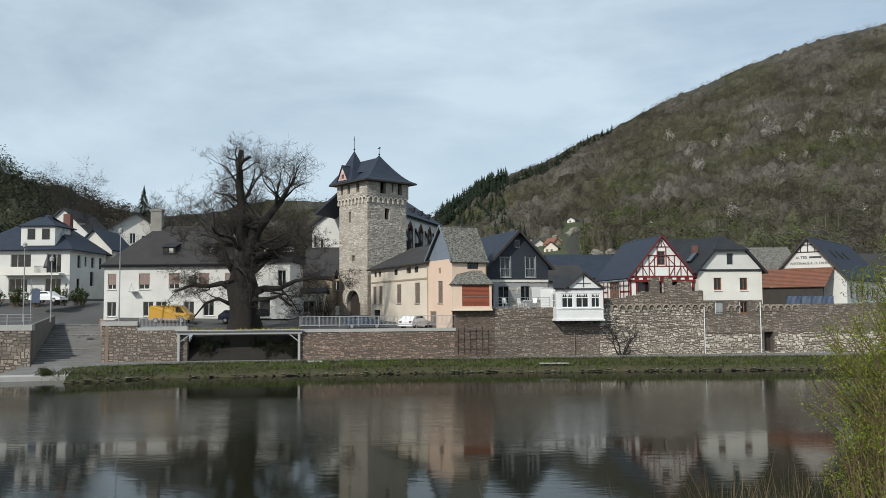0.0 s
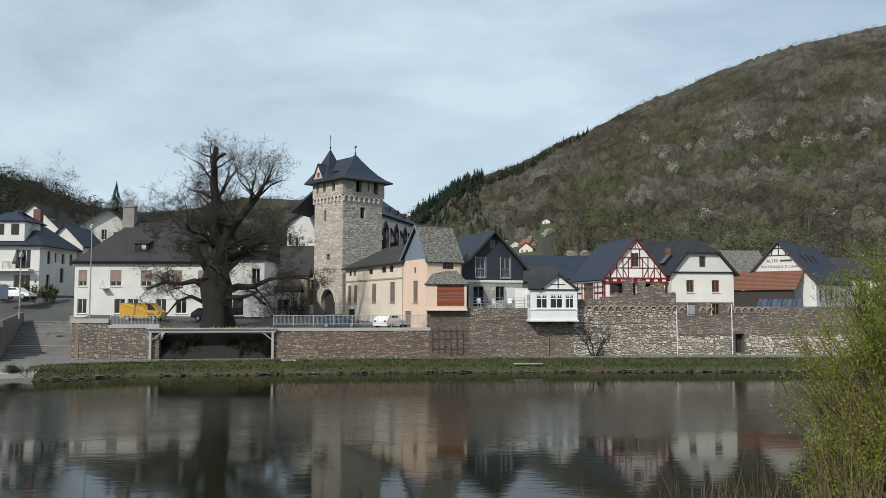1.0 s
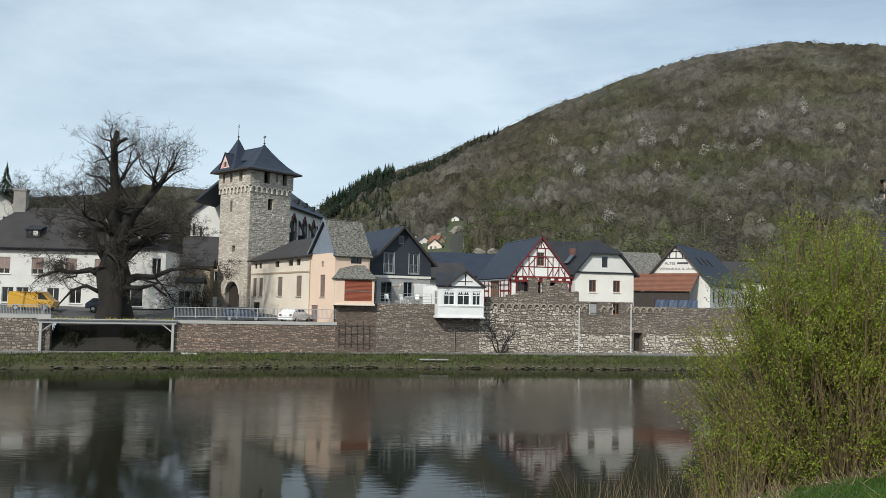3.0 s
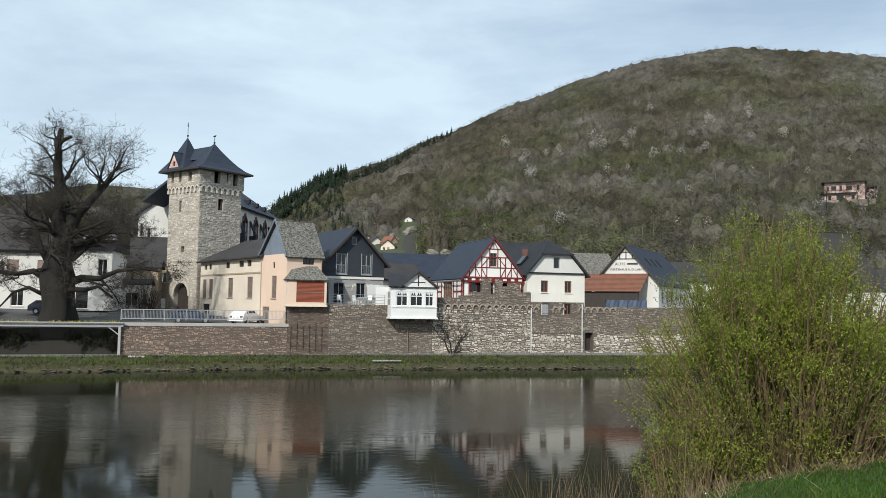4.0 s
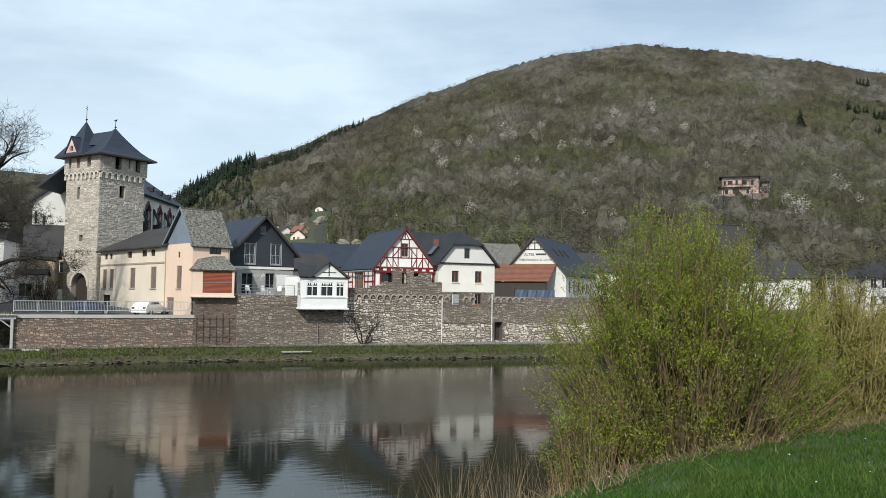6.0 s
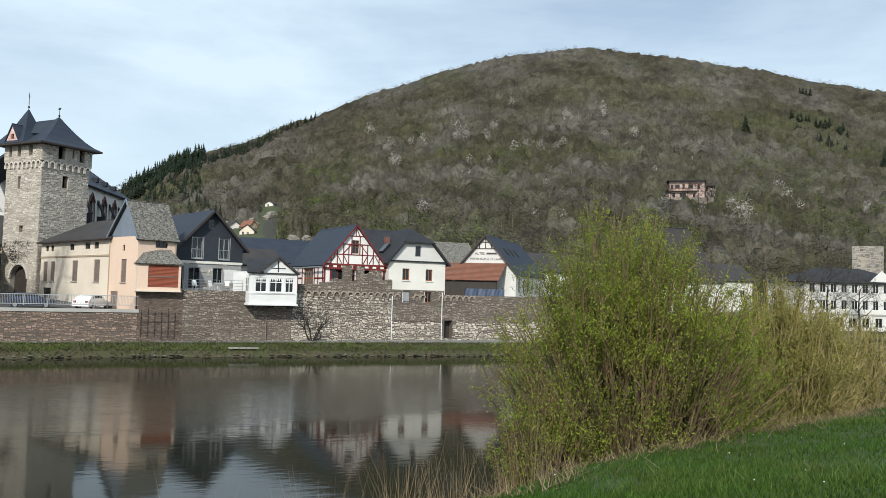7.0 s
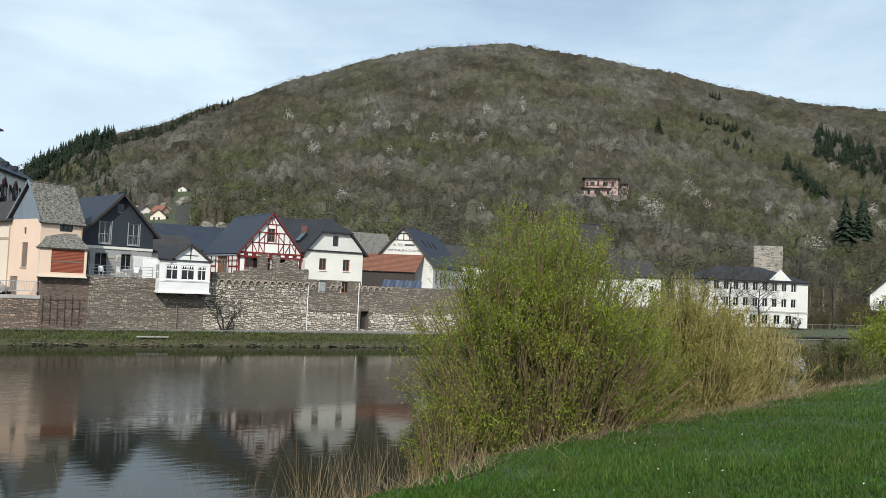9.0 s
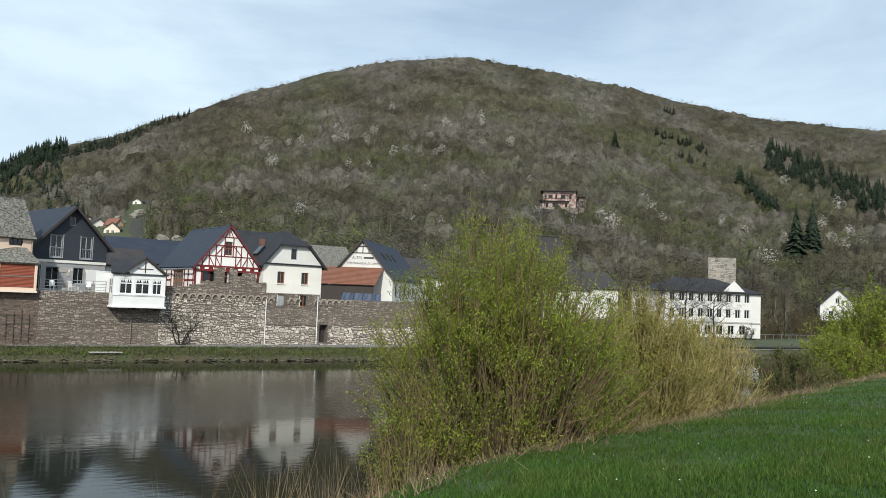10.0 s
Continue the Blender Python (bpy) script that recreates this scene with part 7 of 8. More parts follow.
# ---- woods on the hills ----
def woods(name, spots, flakes, material, label, crown=(4.7, 5.0), flake=0.52, trunk=True, seed=5, slim=0.42, limbs=0):
    """Spring trees, each a lumpy uneven crown of loose twig sprays, with pale limbs showing where asked for, joined into one mesh."""
    rg = np.random.default_rng(seed)
    verts, faces, tree, kind, k = [], [], [], [], 0
    for (px, py, pz, s) in spots:
        n = flakes
        tone_here = rg.random()
        squeeze = 0.8 + 0.35 * rg.random()
        size = np.array([crown[0] * squeeze, crown[0] * squeeze, crown[1] * (0.85 + 0.4 * rg.random())]) * s
        centre = np.array([px, py, pz + crown[1] * s * 0.75])
        # lumps of this crown: a few bulges in random directions
        lump = rg.normal(size=(8, 3))
        lump /= np.linalg.norm(lump, axis=1)[:, None]

        def swell(d):
            return 0.62 + 0.46 * np.max(np.maximum(d @ lump.T, 0) ** 4, axis=1)[:, None]
        d = rg.normal(size=(n, 3))
        d[:, 2] = d[:, 2] * 0.85 + 0.25
        d /= np.linalg.norm(d, axis=1)[:, None]
        r = swell(d) * (1.10 - 0.36 * rg.random((n, 1)) ** 1.5)
        ctr = d * r * size + centre
        # sprays lie across the crown's radius
        nrm = d + rg.normal(size=(n, 3)) * 0.28
        a = np.cross(nrm, rg.normal(size=(n, 3)) * np.array([0.5, 0.5, 1.0]))
        a /= np.linalg.norm(a, axis=1)[:, None] + 1e-9
        b = np.cross(nrm, a)
        b /= np.linalg.norm(b, axis=1)[:, None] + 1e-9
        L = flake * s * (0.5 + rg.random((n, 1)))
        tri = np.stack([ctr - a * L - b * L * slim, ctr - a * L * 0.4 + b * L * slim, ctr + a * L * 1.2], 1)
        verts.append(tri.reshape(-1, 3))
        faces.append(np.arange(n * 3, dtype=np.int32).reshape(-1, 3) + k)
        kind.append(np.zeros(n, dtype=np.int32))
        tree.append(np.full(n * 3, tone_here))
        k += n * 3
        m = limbs if trunk else 0
        if m:
            # slim limbs that climb on the crown's outside, the trunk first
            e = rg.normal(size=(m, 3)) * np.array([1, 1, 0.0])
            e /= np.linalg.norm(e, axis=1)[:, None] + 1e-9
            foot = np.array([px, py, pz - 0.5]) + e * size * 0.55
            top = centre + (e * 0.75 + np.array([0, 0, 0.75])) * size * (0.75 + 0.35 * rg.random((m, 1)))
            w = np.cross(e, [0, 0, 1.0]) * 0.13 * s
            verts.append(np.stack([foot - w, foot + w, top], 1).reshape(-1, 3))
            faces.append(np.arange(m * 3, dtype=np.int32).reshape(-1, 3) + k)
            kind.append(np.ones(m, dtype=np.int32))
            tree.append(np.full(m * 3, tone_here))
            k += m * 3
    P, F = np.concatenate(verts).astype(np.float32), np.concatenate(faces).astype(np.int32)
    n = len(F)
    me = bpy.data.meshes.new(name)
    me.vertices.add(len(P))
    me.vertices.foreach_set("co", P.ravel())
    me.loops.add(n * 3)
    me.loops.foreach_set("vertex_index", F.ravel())
    me.polygons.add(n)
    me.polygons.foreach_set("loop_start", np.arange(0, n * 3, 3, dtype=np.int32))
    me.materials.append(M[material])
    me.materials.append(M["wood_limb"])
    me.polygons.foreach_set("material_index", np.concatenate(kind))
    me.attributes.new("tree", "FLOAT", "POINT").data.foreach_set("value", np.concatenate(tree).astype(np.float32))
    me.update(calc_edges=True)
    ob = new(name, me)
    return stuff(ob, label, "woodland")


def hill_spots(n, az0, az1, u0, u1, seed, size=(0.8, 1.3), keep=None):
    rg = random.Random(seed)
    out = []
    while len(out) < n:
        az = rg.uniform(az0, az1)
        rc, rf = lerp(az, CREST), lerp(az, FOOT)
        u = rg.uniform(u0, u1)
        r = rf + (rc - rf) * u
        if rg.random() > 0.35 + 0.65 * r / rc:
            continue
        p = hill_point(az, r)
        if keep and not keep(az, u, p):
            continue
        out.append((p.x, p.y, p.z - 0.4, rg.uniform(*size) * (1.02 - 0.50 * min(u, 1))))
    return out


def clearing(az, u, p):
    # the villa, the hillside meadow, the hut and the houses at the foot stay free
    el = math.degrees(math.atan2(p.z - 6.6, math.hypot(p.x, p.y)))
    if 36.3 < az < 39.9 and 5.9 < el < 7.2:
        return False
    if 5.2 < az < 9.9 and el < 4.75 - 0.15 * abs(az - 8):
        return False
    if 8.4 < az < 9.9 and el < 5.95:
        return False
    if 10.0 < az < 12.6 and el < 3.5:
        return False
    return True


def greenish(az, u, p):
    return clearing(az, u, p) and noise.noise(Vector((az * 0.11, u * 2.6, 7))) > 0.02


def canopy(name, az0, az1, steps_az, steps_r, label, seed=0.0):
    """The closed mass of twigs below the crowns' tips: a sheet over the slope with a soft swelling for each crown."""
    v, f, tint = [], [], []
    for i in range(steps_az + 1):
        az = az0 + (az1 - az0) * i / steps_az
        rc, rf = lerp(az, CREST), lerp(az, FOOT)
        for j in range(steps_r + 1):
            u = 0.03 + 0.98 * j / steps_r
            p = hill_point(az, rf + (rc - rf) * u)
            cell = 7.4 - 2.6 * u
            w = noise.noise(Vector((p.x * 0.11, p.y * 0.11, 5))) * 0.5
            dist, pts = noise.voronoi(Vector((p.x / cell + w, p.y / cell + w, seed)))
            a = noise.cell(pts[0] * 7.3)
            k = max(0.0, 1 - (dist[0] / 0.85) ** 2)
            lift = (3.2 + 5.0 * a) * (1.05 - 0.45 * u) * k * k * (3 - 2 * k)
            lift += noise.noise(Vector((p.x * 0.45, p.y * 0.45, p.z * 0.45))) * 1.1 + noise.noise(Vector((p.x, p.y, p.z))) * 0.5
            edge = min(1.0, j / 3) * min(1.0, max(0.45, (1.03 - u) / 0.16))
            if not clearing(az, u, p):
                edge = 0.0
            v.append(p + Vector((noise.noise(p * 0.7) * 0.5, 0, (1.6 * (1.05 - 0.45 * u) + lift) * edge - 0.4)))
            tint.append(0.5 + 0.5 * noise.cell(pts[0] * 3.1))
    n = steps_r + 1
    f = [(i * n + j, i * n + j + 1, (i + 1) * n + j + 1, (i + 1) * n + j) for i in range(steps_az) for j in range(steps_r)]
    ob = piece(name, (v, f), "wood_mass", smooth=True)
    ob.data.attributes.new("tree", "FLOAT", "POINT").data.foreach_set("value", np.array(tint, dtype=np.float32))
    return stuff(ob, label, "woodland")


canopy("wood_canopy", -1.0, 66.0, 520, 170, "dense brown-grey mass of bare spring woodland on the hill")
canopy("wood_canopy", -48.0, -1.2, 240, 60, "dark mass of distant woodland behind the town")
WOOD = hill_spots(8200, -1.5, 66, 0.02, 0.97, 1, (0.55, 1.25), clearing)
woods("crest_wood", hill_spots(2600, -1.5, 66, 0.90, 1.02, 11, (0.6, 1.0), clearing), 80, "wood_crest", "thin bare trees along the hill's crest", flake=0.42, slim=0.3)
rgw = random.Random(9)
tone = [min(3, max(0, int(2 + 2.6 * noise.noise(Vector((s[0] * 0.011, s[1] * 0.011, 2))) + rgw.gauss(0, 0.9)))) for s in WOOD]
for k, (m, text) in enumerate((("wood_umber", "dark umber bare trees on the hill"), ("wood_bare", "brown bare spring trees on the hill"), ("wood_olive", "olive budding trees on the hill"), ("wood_grey", "grey bare trees on the hill"))):
    woods("hill_wood", [s for s, q in zip(WOOD, tone) if q == k], 86, m, text, flake=0.50, seed=50 + k, slim=0.30, limbs=2)
woods("green_wood", hill_spots(1100, 2, 66, 0.02, 0.72, 2, (0.7, 1.15), greenish), 100, "wood_green", "trees with first green leaves on the hill", flake=0.45)
BLOSSOM = [(16.0, 10.6), (17.0, 9.6), (19.2, 9.8), (22.1, 10.9), (22.5, 10.7), (24.4, 11.2), (24.5, 10.4), (26.4, 9.9), (27.2, 9.9), (17.6, 8.3), (19.9, 5.0), (24.0, 8.7), (28.2, 7.2), (28.5, 11.0), (25.6, 13.0), (30.1, 12.0), (32.5, 12.0), (34.0, 10.7), (29.7, 10.2), (40.9, 5.4), (41.3, 4.7), (43.8, 6.7), (44.4, 5.9), (44.8, 5.4), (46.8, 6.4), (48.9, 5.3), (50.6, 4.2), (53.0, 4.2), (53.6, 3.8), (55.8, 4.6), (56.3, 4.3), (51.4, 2.9), (54.9, 5.1), (56.8, 4.1), (39.6, 6.3), (36.6, 6.0), (52.8, 7.9), (55.8, 6.3)]
spots_b = []
rgb = random.Random(3)
for az, el in BLOSSOM:
    for _ in range(rgb.choice((1, 1, 2, 3))):
        p = hill_at(az + rgb.gauss(0, 0.30), el + rgb.gauss(0, 0.2))
        spots_b.append((p.x, p.y, p.z + 2.4, rgb.uniform(0.45, 0.95)))
woods("blossom_wood", spots_b + hill_spots(45, 8, 60, 0.06, 0.62, 3, (0.4, 0.8), clearing), 190, "wood_blossom", "white blossoming wild cherry trees on the hill", (4.0, 5.4), flake=0.42, slim=0.5, limbs=4)
woods("far_wood", hill_spots(2200, -24, 0, 0.25, 1.03, 4, (1.2, 1.8)), 40, "wood_umber", "distant wooded ridge behind the town", flake=0.6)
woods("left_wood", hill_spots(800, -48, -22, 0.02, 1.0, 6, (0.6, 1.2)), 130, "wood_crest", "bare woodland on the slope behind the villa", flake=0.30, limbs=5)
LEFT_TALL = []
for az, el, k in ((-29.6, 7.6, 1.9), (-28.6, 7.4, 1.9), (-27.9, 7.0, 1.7), (-27.0, 6.4, 1.6), (-26.2, 6.6, 1.7), (-25.2, 6.4, 1.5)):
    p = hill_at(az, el)
    LEFT_TALL.append((p.x, p.y, p.z, k))
woods("left_evergreens", LEFT_TALL + hill_spots(420, -48, -22.5, 0.05, 0.9, 7, (0.7, 1.2)) + hill_spots(110, -32, -25, 0.25, 0.95, 71, (1.5, 2.1)) + hill_spots(130, -36, -24.5, 0.6, 1.0, 72, (1.6, 2.2)), 220, "wood_deep", "dark evergreen trees on the slope behind the villa", (3.0, 3.6), 0.26)


def firs(name, spots, label, seed=8, wide=0.27):
    """Dark firs: tiers of drooping sprays, narrowing to the tip."""
    rg = np.random.default_rng(seed)
    P = []
    for (px, py, pz, h) in spots:
        n = 210
        z = rg.random(n) ** 0.8
        a = rg.random(n) * 2 * np.pi
        rad = (1 - z) * wide * h * (0.6 + 0.4 * rg.random(n)) + 0.05
        base = np.stack([px + 0 * a, py + 0 * a, pz + h * (0.08 + 0.9 * z)], 1)
        tip = base + np.stack([np.cos(a) * rad, np.sin(a) * rad, -0.25 * rad], 1)
        s = np.stack([-np.sin(a), np.cos(a), 0 * a], 1) * (0.05 * h * (1.1 - z))[:, None]
        P.append(np.stack([base + [0, 0, 0.06 * h], tip - s, tip + s], 1).reshape(-1, 3))
    P = np.concatenate(P)
    n = len(P) // 3
    ob = piece(name, (P.tolist(), [(3 * i, 3 * i + 1, 3 * i + 2) for i in range(n)]), "leaf_conifer")
    return stuff(ob, label, "woodland")


def fir_row(az0, az1, u0, u1, n, seed, h=(9, 14)):
    rg = random.Random(seed)
    out = []
    for i in range(n):
        az = az0 + (az1 - az0) * (i + rg.uniform(-0.4, 0.4)) / max(1, n - 1)
        u = u0 + (u1 - u0) * i / max(1, n - 1) + rg.uniform(-0.01, 0.01)
        rc, rf = lerp(az, CREST), lerp(az, FOOT)
        p = hill_point(az, rf + (rc - rf) * u)
        out.append((p.x, p.y, p.z - 0.5, rg.uniform(*h)))
    return out


def fir_patch(az0, el0, az1, el1, n, width, seed, h=(8, 13)):
    rg = random.Random(seed)
    out = []
    for i in range(n):
        k = rg.random()
        p = hill_at(az0 + (az1 - az0) * k, el0 + (el1 - el0) * k + rg.uniform(-width, width))
        out.append((p.x, p.y, p.z - 0.5, rg.uniform(*h)))
    return out


firs("fir_trees", fir_row(0.0, 3.6, 0.95, 0.95, 60, 1, (6, 13)) + fir_row(1.0, 9, 0.88, 0.93, 70, 2, (5, 10)) + fir_row(-0.6, 4.6, 0.90, 0.97, 90, 22, (7, 13)) + fir_row(-0.6, 3.8, 0.80, 0.90, 80, 23, (7, 12)) + fir_row(4.0, 12.0, 0.94, 0.985, 60, 24, (4, 7)) + fir_patch(41.6, 11.0, 41.8, 11.0, 2, 0.1, 3, (12, 16)) + fir_patch(44.3, 11.9, 47.8, 10.4, 26, 0.15, 4, (6, 10))
     + fir_patch(51.6, 10.0, 58.5, 6.6, 210, 0.85, 5, (8, 14)) + fir_patch(49.8, 8.6, 52.3, 6.2, 34, 0.35, 6, (8, 13)) + fir_patch(53.4, 3.2, 53.6, 3.2, 3, 0.2, 7, (22, 27)) + fir_patch(54.3, 3.2, 54.5, 3.2, 3, 0.2, 17, (22, 27)) + fir_patch(44.4, 11.0, 47.8, 9.4, 14, 0.15, 18, (6, 9)) + fir_patch(44.8, 13.2, 45.6, 13.2, 4, 0.1, 8, (7, 9)) + fir_patch(0.5, 5.2, 6, 5.0, 30, 0.8, 9, (6, 10)) + fir_patch(1.0, 6.0, 4.4, 6.6, 75, 1.1, 10, (6, 10)),
     "dark fir trees in rows on the hill")
firs("fir_trees", [(-40.5, 165, 16, 14), (-43, 168, 16, 11), (-63, 170, 17, 15), (-61.5, 172, 17, 11)], "dark fir trees behind the houses", 9, 0.40)


# ---- the old oak ----
def branch(rg, start, way, length, radius, depth, out_big, out_small, droop=0.0):
    """One bending limb and its side limbs, collected as tubes."""
    n = 6 if depth > 1 else (4 if depth else 2)
    pts, rad = [Vector(start)], [radius]
    d = Vector(way).normalized()
    for i in range(n):
        d = (d + Vector((rg.gauss(0, 0.25), rg.gauss(0, 0.25), rg.gauss(0.05 - droop, 0.2)))).normalized()
        pts.append(pts[-1] + d * length / n)
        rad.append(radius * (1 - 0.72 * (i + 1) / n))
    (out_big if radius > 0.07 else out_small).append(tube(pts, rad, 7 if radius > 0.15 else (4 if radius > 0.04 else 3), False))
    if depth == 0:
        return
    kids = {4: 5, 3: 5, 2: 6, 1: 5}[depth]
    for i in range(kids):
        k = rg.uniform(0.3, 1.0) if i else 1.0
        j = min(int(k * n), n - 1)
        p = pts[j].lerp(pts[j + 1], k * n - j if k < 1 else 1.0)
        side = Vector((rg.gauss(0, 1), rg.gauss(0, 1), rg.gauss(0.25 - droop, 0.7))).normalized()
        w = (d * 0.55 + side).normalized()
        branch(rg, p, w, length * rg.uniform(0.42, 0.68), max(0.013, rad[j] * rg.uniform(0.38, 0.6)), depth - 1, out_big, out_small, droop)


def oak():
    t = thing("oak_tree", -21.2, 86.2, 3.3, 0, "huge old bare oak with gnarled mossy trunk and dead tops", "tree")
    rg = random.Random(12)
    # fluted trunk
    prof = [(3.1, -2.3), (2.3, -1.0), (1.75, 0.6), (1.52, 2.2), (1.42, 4.0), (1.44, 5.4), (1.22, 6.6), (1.0, 7.8), (0.85, 8.8), (0.5, 9.6)]
    v, f = [], []
    sides = 20
    for i, (r, z) in enumerate(prof):
        for j in range(sides):
            a = 2 * math.pi * j / sides
            k = 1 + 0.12 * math.sin(5 * a + z * 0.45) + 0.08 * math.sin(9 * a - z * 0.9) + 0.07 * math.sin(2 * a + z * 1.7) + rg.uniform(-0.05, 0.05)
            v.append((r * k * math.cos(a) * 0.98 + 0.10 * math.sin(z * 0.9), r * k * math.sin(a), z))
    for i in range(len(prof) - 1):
        for j in range(sides):
            f.append((i * sides + j, i * sides + (j + 1) % sides, (i + 1) * sides + (j + 1) % sides, (i + 1) * sides + j))
    f.append(tuple(range((len(prof) - 1) * sides, len(prof) * sides)))
    piece("trunk", (v, f), "bark", t, smooth=True)
    big, small = [], []
    # main stems: the cut dead top, and the great limb to the river's downstream side
    stem = [((-0.1, 0.1, 7.6), 0.95), ((-0.15, 0.2, 9.6), 0.72), ((-0.35, 0.3, 12.0), 0.56), ((-0.40, 0.3, 14.2), 0.46), ((-0.62, 0.2, 16.4), 0.42), ((-0.55, 0.2, 17.6), 0.34), ((-0.78, 0.1, 18.9), 0.30)]
    piece("stem", tube([p for p, r in stem], [r for p, r in stem], 12), "bark", t, smooth=True)
    piece("stub", tube([(-0.75, 0.1, 18.6), (-0.50, 0.1, 19.4), (-0.42, 0.1, 20.0)], [0.28, 0.24, 0.22], 9), "bark", t, smooth=True)
    piece("stub", tube([(-0.70, 0.1, 18.3), (-0.1, 0.1, 18.9), (0.65, 0, 19.3)], [0.24, 0.19, 0.14], 9), "bark", t, smooth=True)
    piece("dead_snag", tube([(-0.5, -0.5, 8.6), (-0.65, -0.6, 10.0), (-0.9, -0.7, 10.9)], [0.20, 0.14, 0.05], 8), "wood_limb", t, "pale splintered dead limb", smooth=True)
    limb = [((0.2, 0, 7.6), 0.85), ((0.75, -0.2, 9.6), 0.66), ((1.5, -0.2, 11.4), 0.52), ((3.1, 0.1, 13.5), 0.40), ((3.95, 0.3, 14.6), 0.30), ((4.6, 0.4, 15.9), 0.2)]
    piece("limb", tube([p for p, r in limb], [r for p, r in limb], 10), "bark", t, smooth=True)
    lowr = [((1.0, 0, 4.7), 0.48), ((2.3, -0.4, 5.1), 0.36), ((3.9, -0.6, 5.1), 0.28), ((5.6, -0.5, 5.9), 0.20), ((7.8, -0.8, 6.2), 0.13), ((9.6, -0.8, 5.9), 0.08)]
    piece("limb", tube([p for p, r in lowr], [r for p, r in lowr], 8), "bark", t, smooth=True)
    lowl = [((-1.0, 0, 5.0), 0.42), ((-2.2, -0.5, 5.7), 0.30), ((-3.6, -0.5, 5.4), 0.22), ((-5.2, -0.9, 5.5), 0.15), ((-6.8, -0.9, 4.9), 0.09)]
    piece("limb", tube([p for p, r in lowl], [r for p, r in lowl], 8), "bark", t, smooth=True)
    upl = [((-0.8, 0, 6.4), 0.40), ((-1.7, -0.3, 8.0), 0.30), ((-2.2, -0.2, 9.8), 0.24), ((-3.0, 0, 10.6), 0.17), ((-4.6, 0.2, 11.0), 0.10)]
    piece("limb", tube([p for p, r in upl], [r for p, r in upl], 8), "bark", t, smooth=True)
    upm = [((0.7, 0.2, 6.6), 0.34), ((1.9, 0.4, 7.7), 0.26), ((2.5, 0.4, 9.2), 0.2), ((4.2, 0.5, 9.7), 0.14), ((6.2, 0.4, 9.8), 0.08)]
    piece("limb", tube([p for p, r in upm], [r for p, r in upm], 8), "bark", t, smooth=True)
    lowd = [((1.2, -0.6, 4.0), 0.26), ((2.6, -1.0, 3.9), 0.20), ((4.0, -1.2, 4.3), 0.16), ((5.4, -1.3, 3.2), 0.09)]
    piece("limb", tube([p for p, r in lowd], [r for p, r in lowd], 8), "bark", t, smooth=True)
    lowe = [((-1.1, -0.5, 3.4), 0.24), ((-2.4, -1.0, 4.1), 0.18), ((-3.7, -1.2, 3.6), 0.13), ((-4.8, -1.3, 2.2), 0.07)]
    piece("limb", tube([p for p, r in lowe], [r for p, r in lowe], 8), "bark", t, smooth=True)
    for line, ks in ((stem, ((2, 4), (3, 4.4), (4, 3.4), (5, 2.8), (6, 2.0), (6, 2.2), (5, 2.4), (5, 2.6), (3, 4.2), (4, 3.2), (2, 4.6), (3, 3.6))),
                     (limb, ((2, 4.2), (3, 4.2), (4, 4.2), (4, 3.8), (5, 4.2), (5, 3.6), (3, 4.2), (4, 3.6), (5, 3.4), (2, 4.2), (5, 3.8), (4, 4.4))),
                     (lowr, ((1, 3.4), (2, 3.8), (3, 3.8), (4, 3.2), (5, 2.6), (3, 3.4))), (lowl, ((1, 3.4), (2, 3.6), (3, 3.4), (4, 2.8), (4, 2.8), (2, 3.4))),
                     (upl, ((1, 3.0), (2, 3.4), (3, 3.4), (4, 2.8), (4, 3.0))), (upm, ((1, 3.0), (2, 3.4), (3, 3.4), (4, 2.8), (4, 2.6))), (lowd, ((2, 2), (3, 1.8))), (lowe, ((1, 2), (2, 2), (3, 1.6)))):
        for i, ln in ks:
            p, r = line[i]
            q = line[i - 1][0]
            way = (Vector(p) - Vector(q)).normalized()
            side = Vector((rg.gauss(0, 0.8), rg.gauss(0, 0.7), rg.gauss(0.25, 0.45)))
            low = line in (lowr, lowl, lowd, lowe)
            branch(rg, p, way * 0.75 + side, ln, r * (0.44 if line is not stem else 0.36), 3 if line in (stem, limb) and i > 2 or line in (lowd, lowe) else 4, big, small, 0.10 if low else 0.0)
    for a in range(11):
        an = a * 0.9 + 0.3
        branch(rg, (0.5 * math.cos(an), 0.5 * math.sin(an), rg.uniform(6.5, 10.5)), (math.cos(an), math.sin(an), 0.25), rg.uniform(5, 6.5), 0.27, 4, big, small, 0.03)
    stuff(piece("branchwork", join(*big), "bark", t, smooth=True), "rough dark branches", "")
    stuff(piece("twig_tangle", join(*small), "twig", t), "fine bare twigs", "twigs")
    return t


oak()


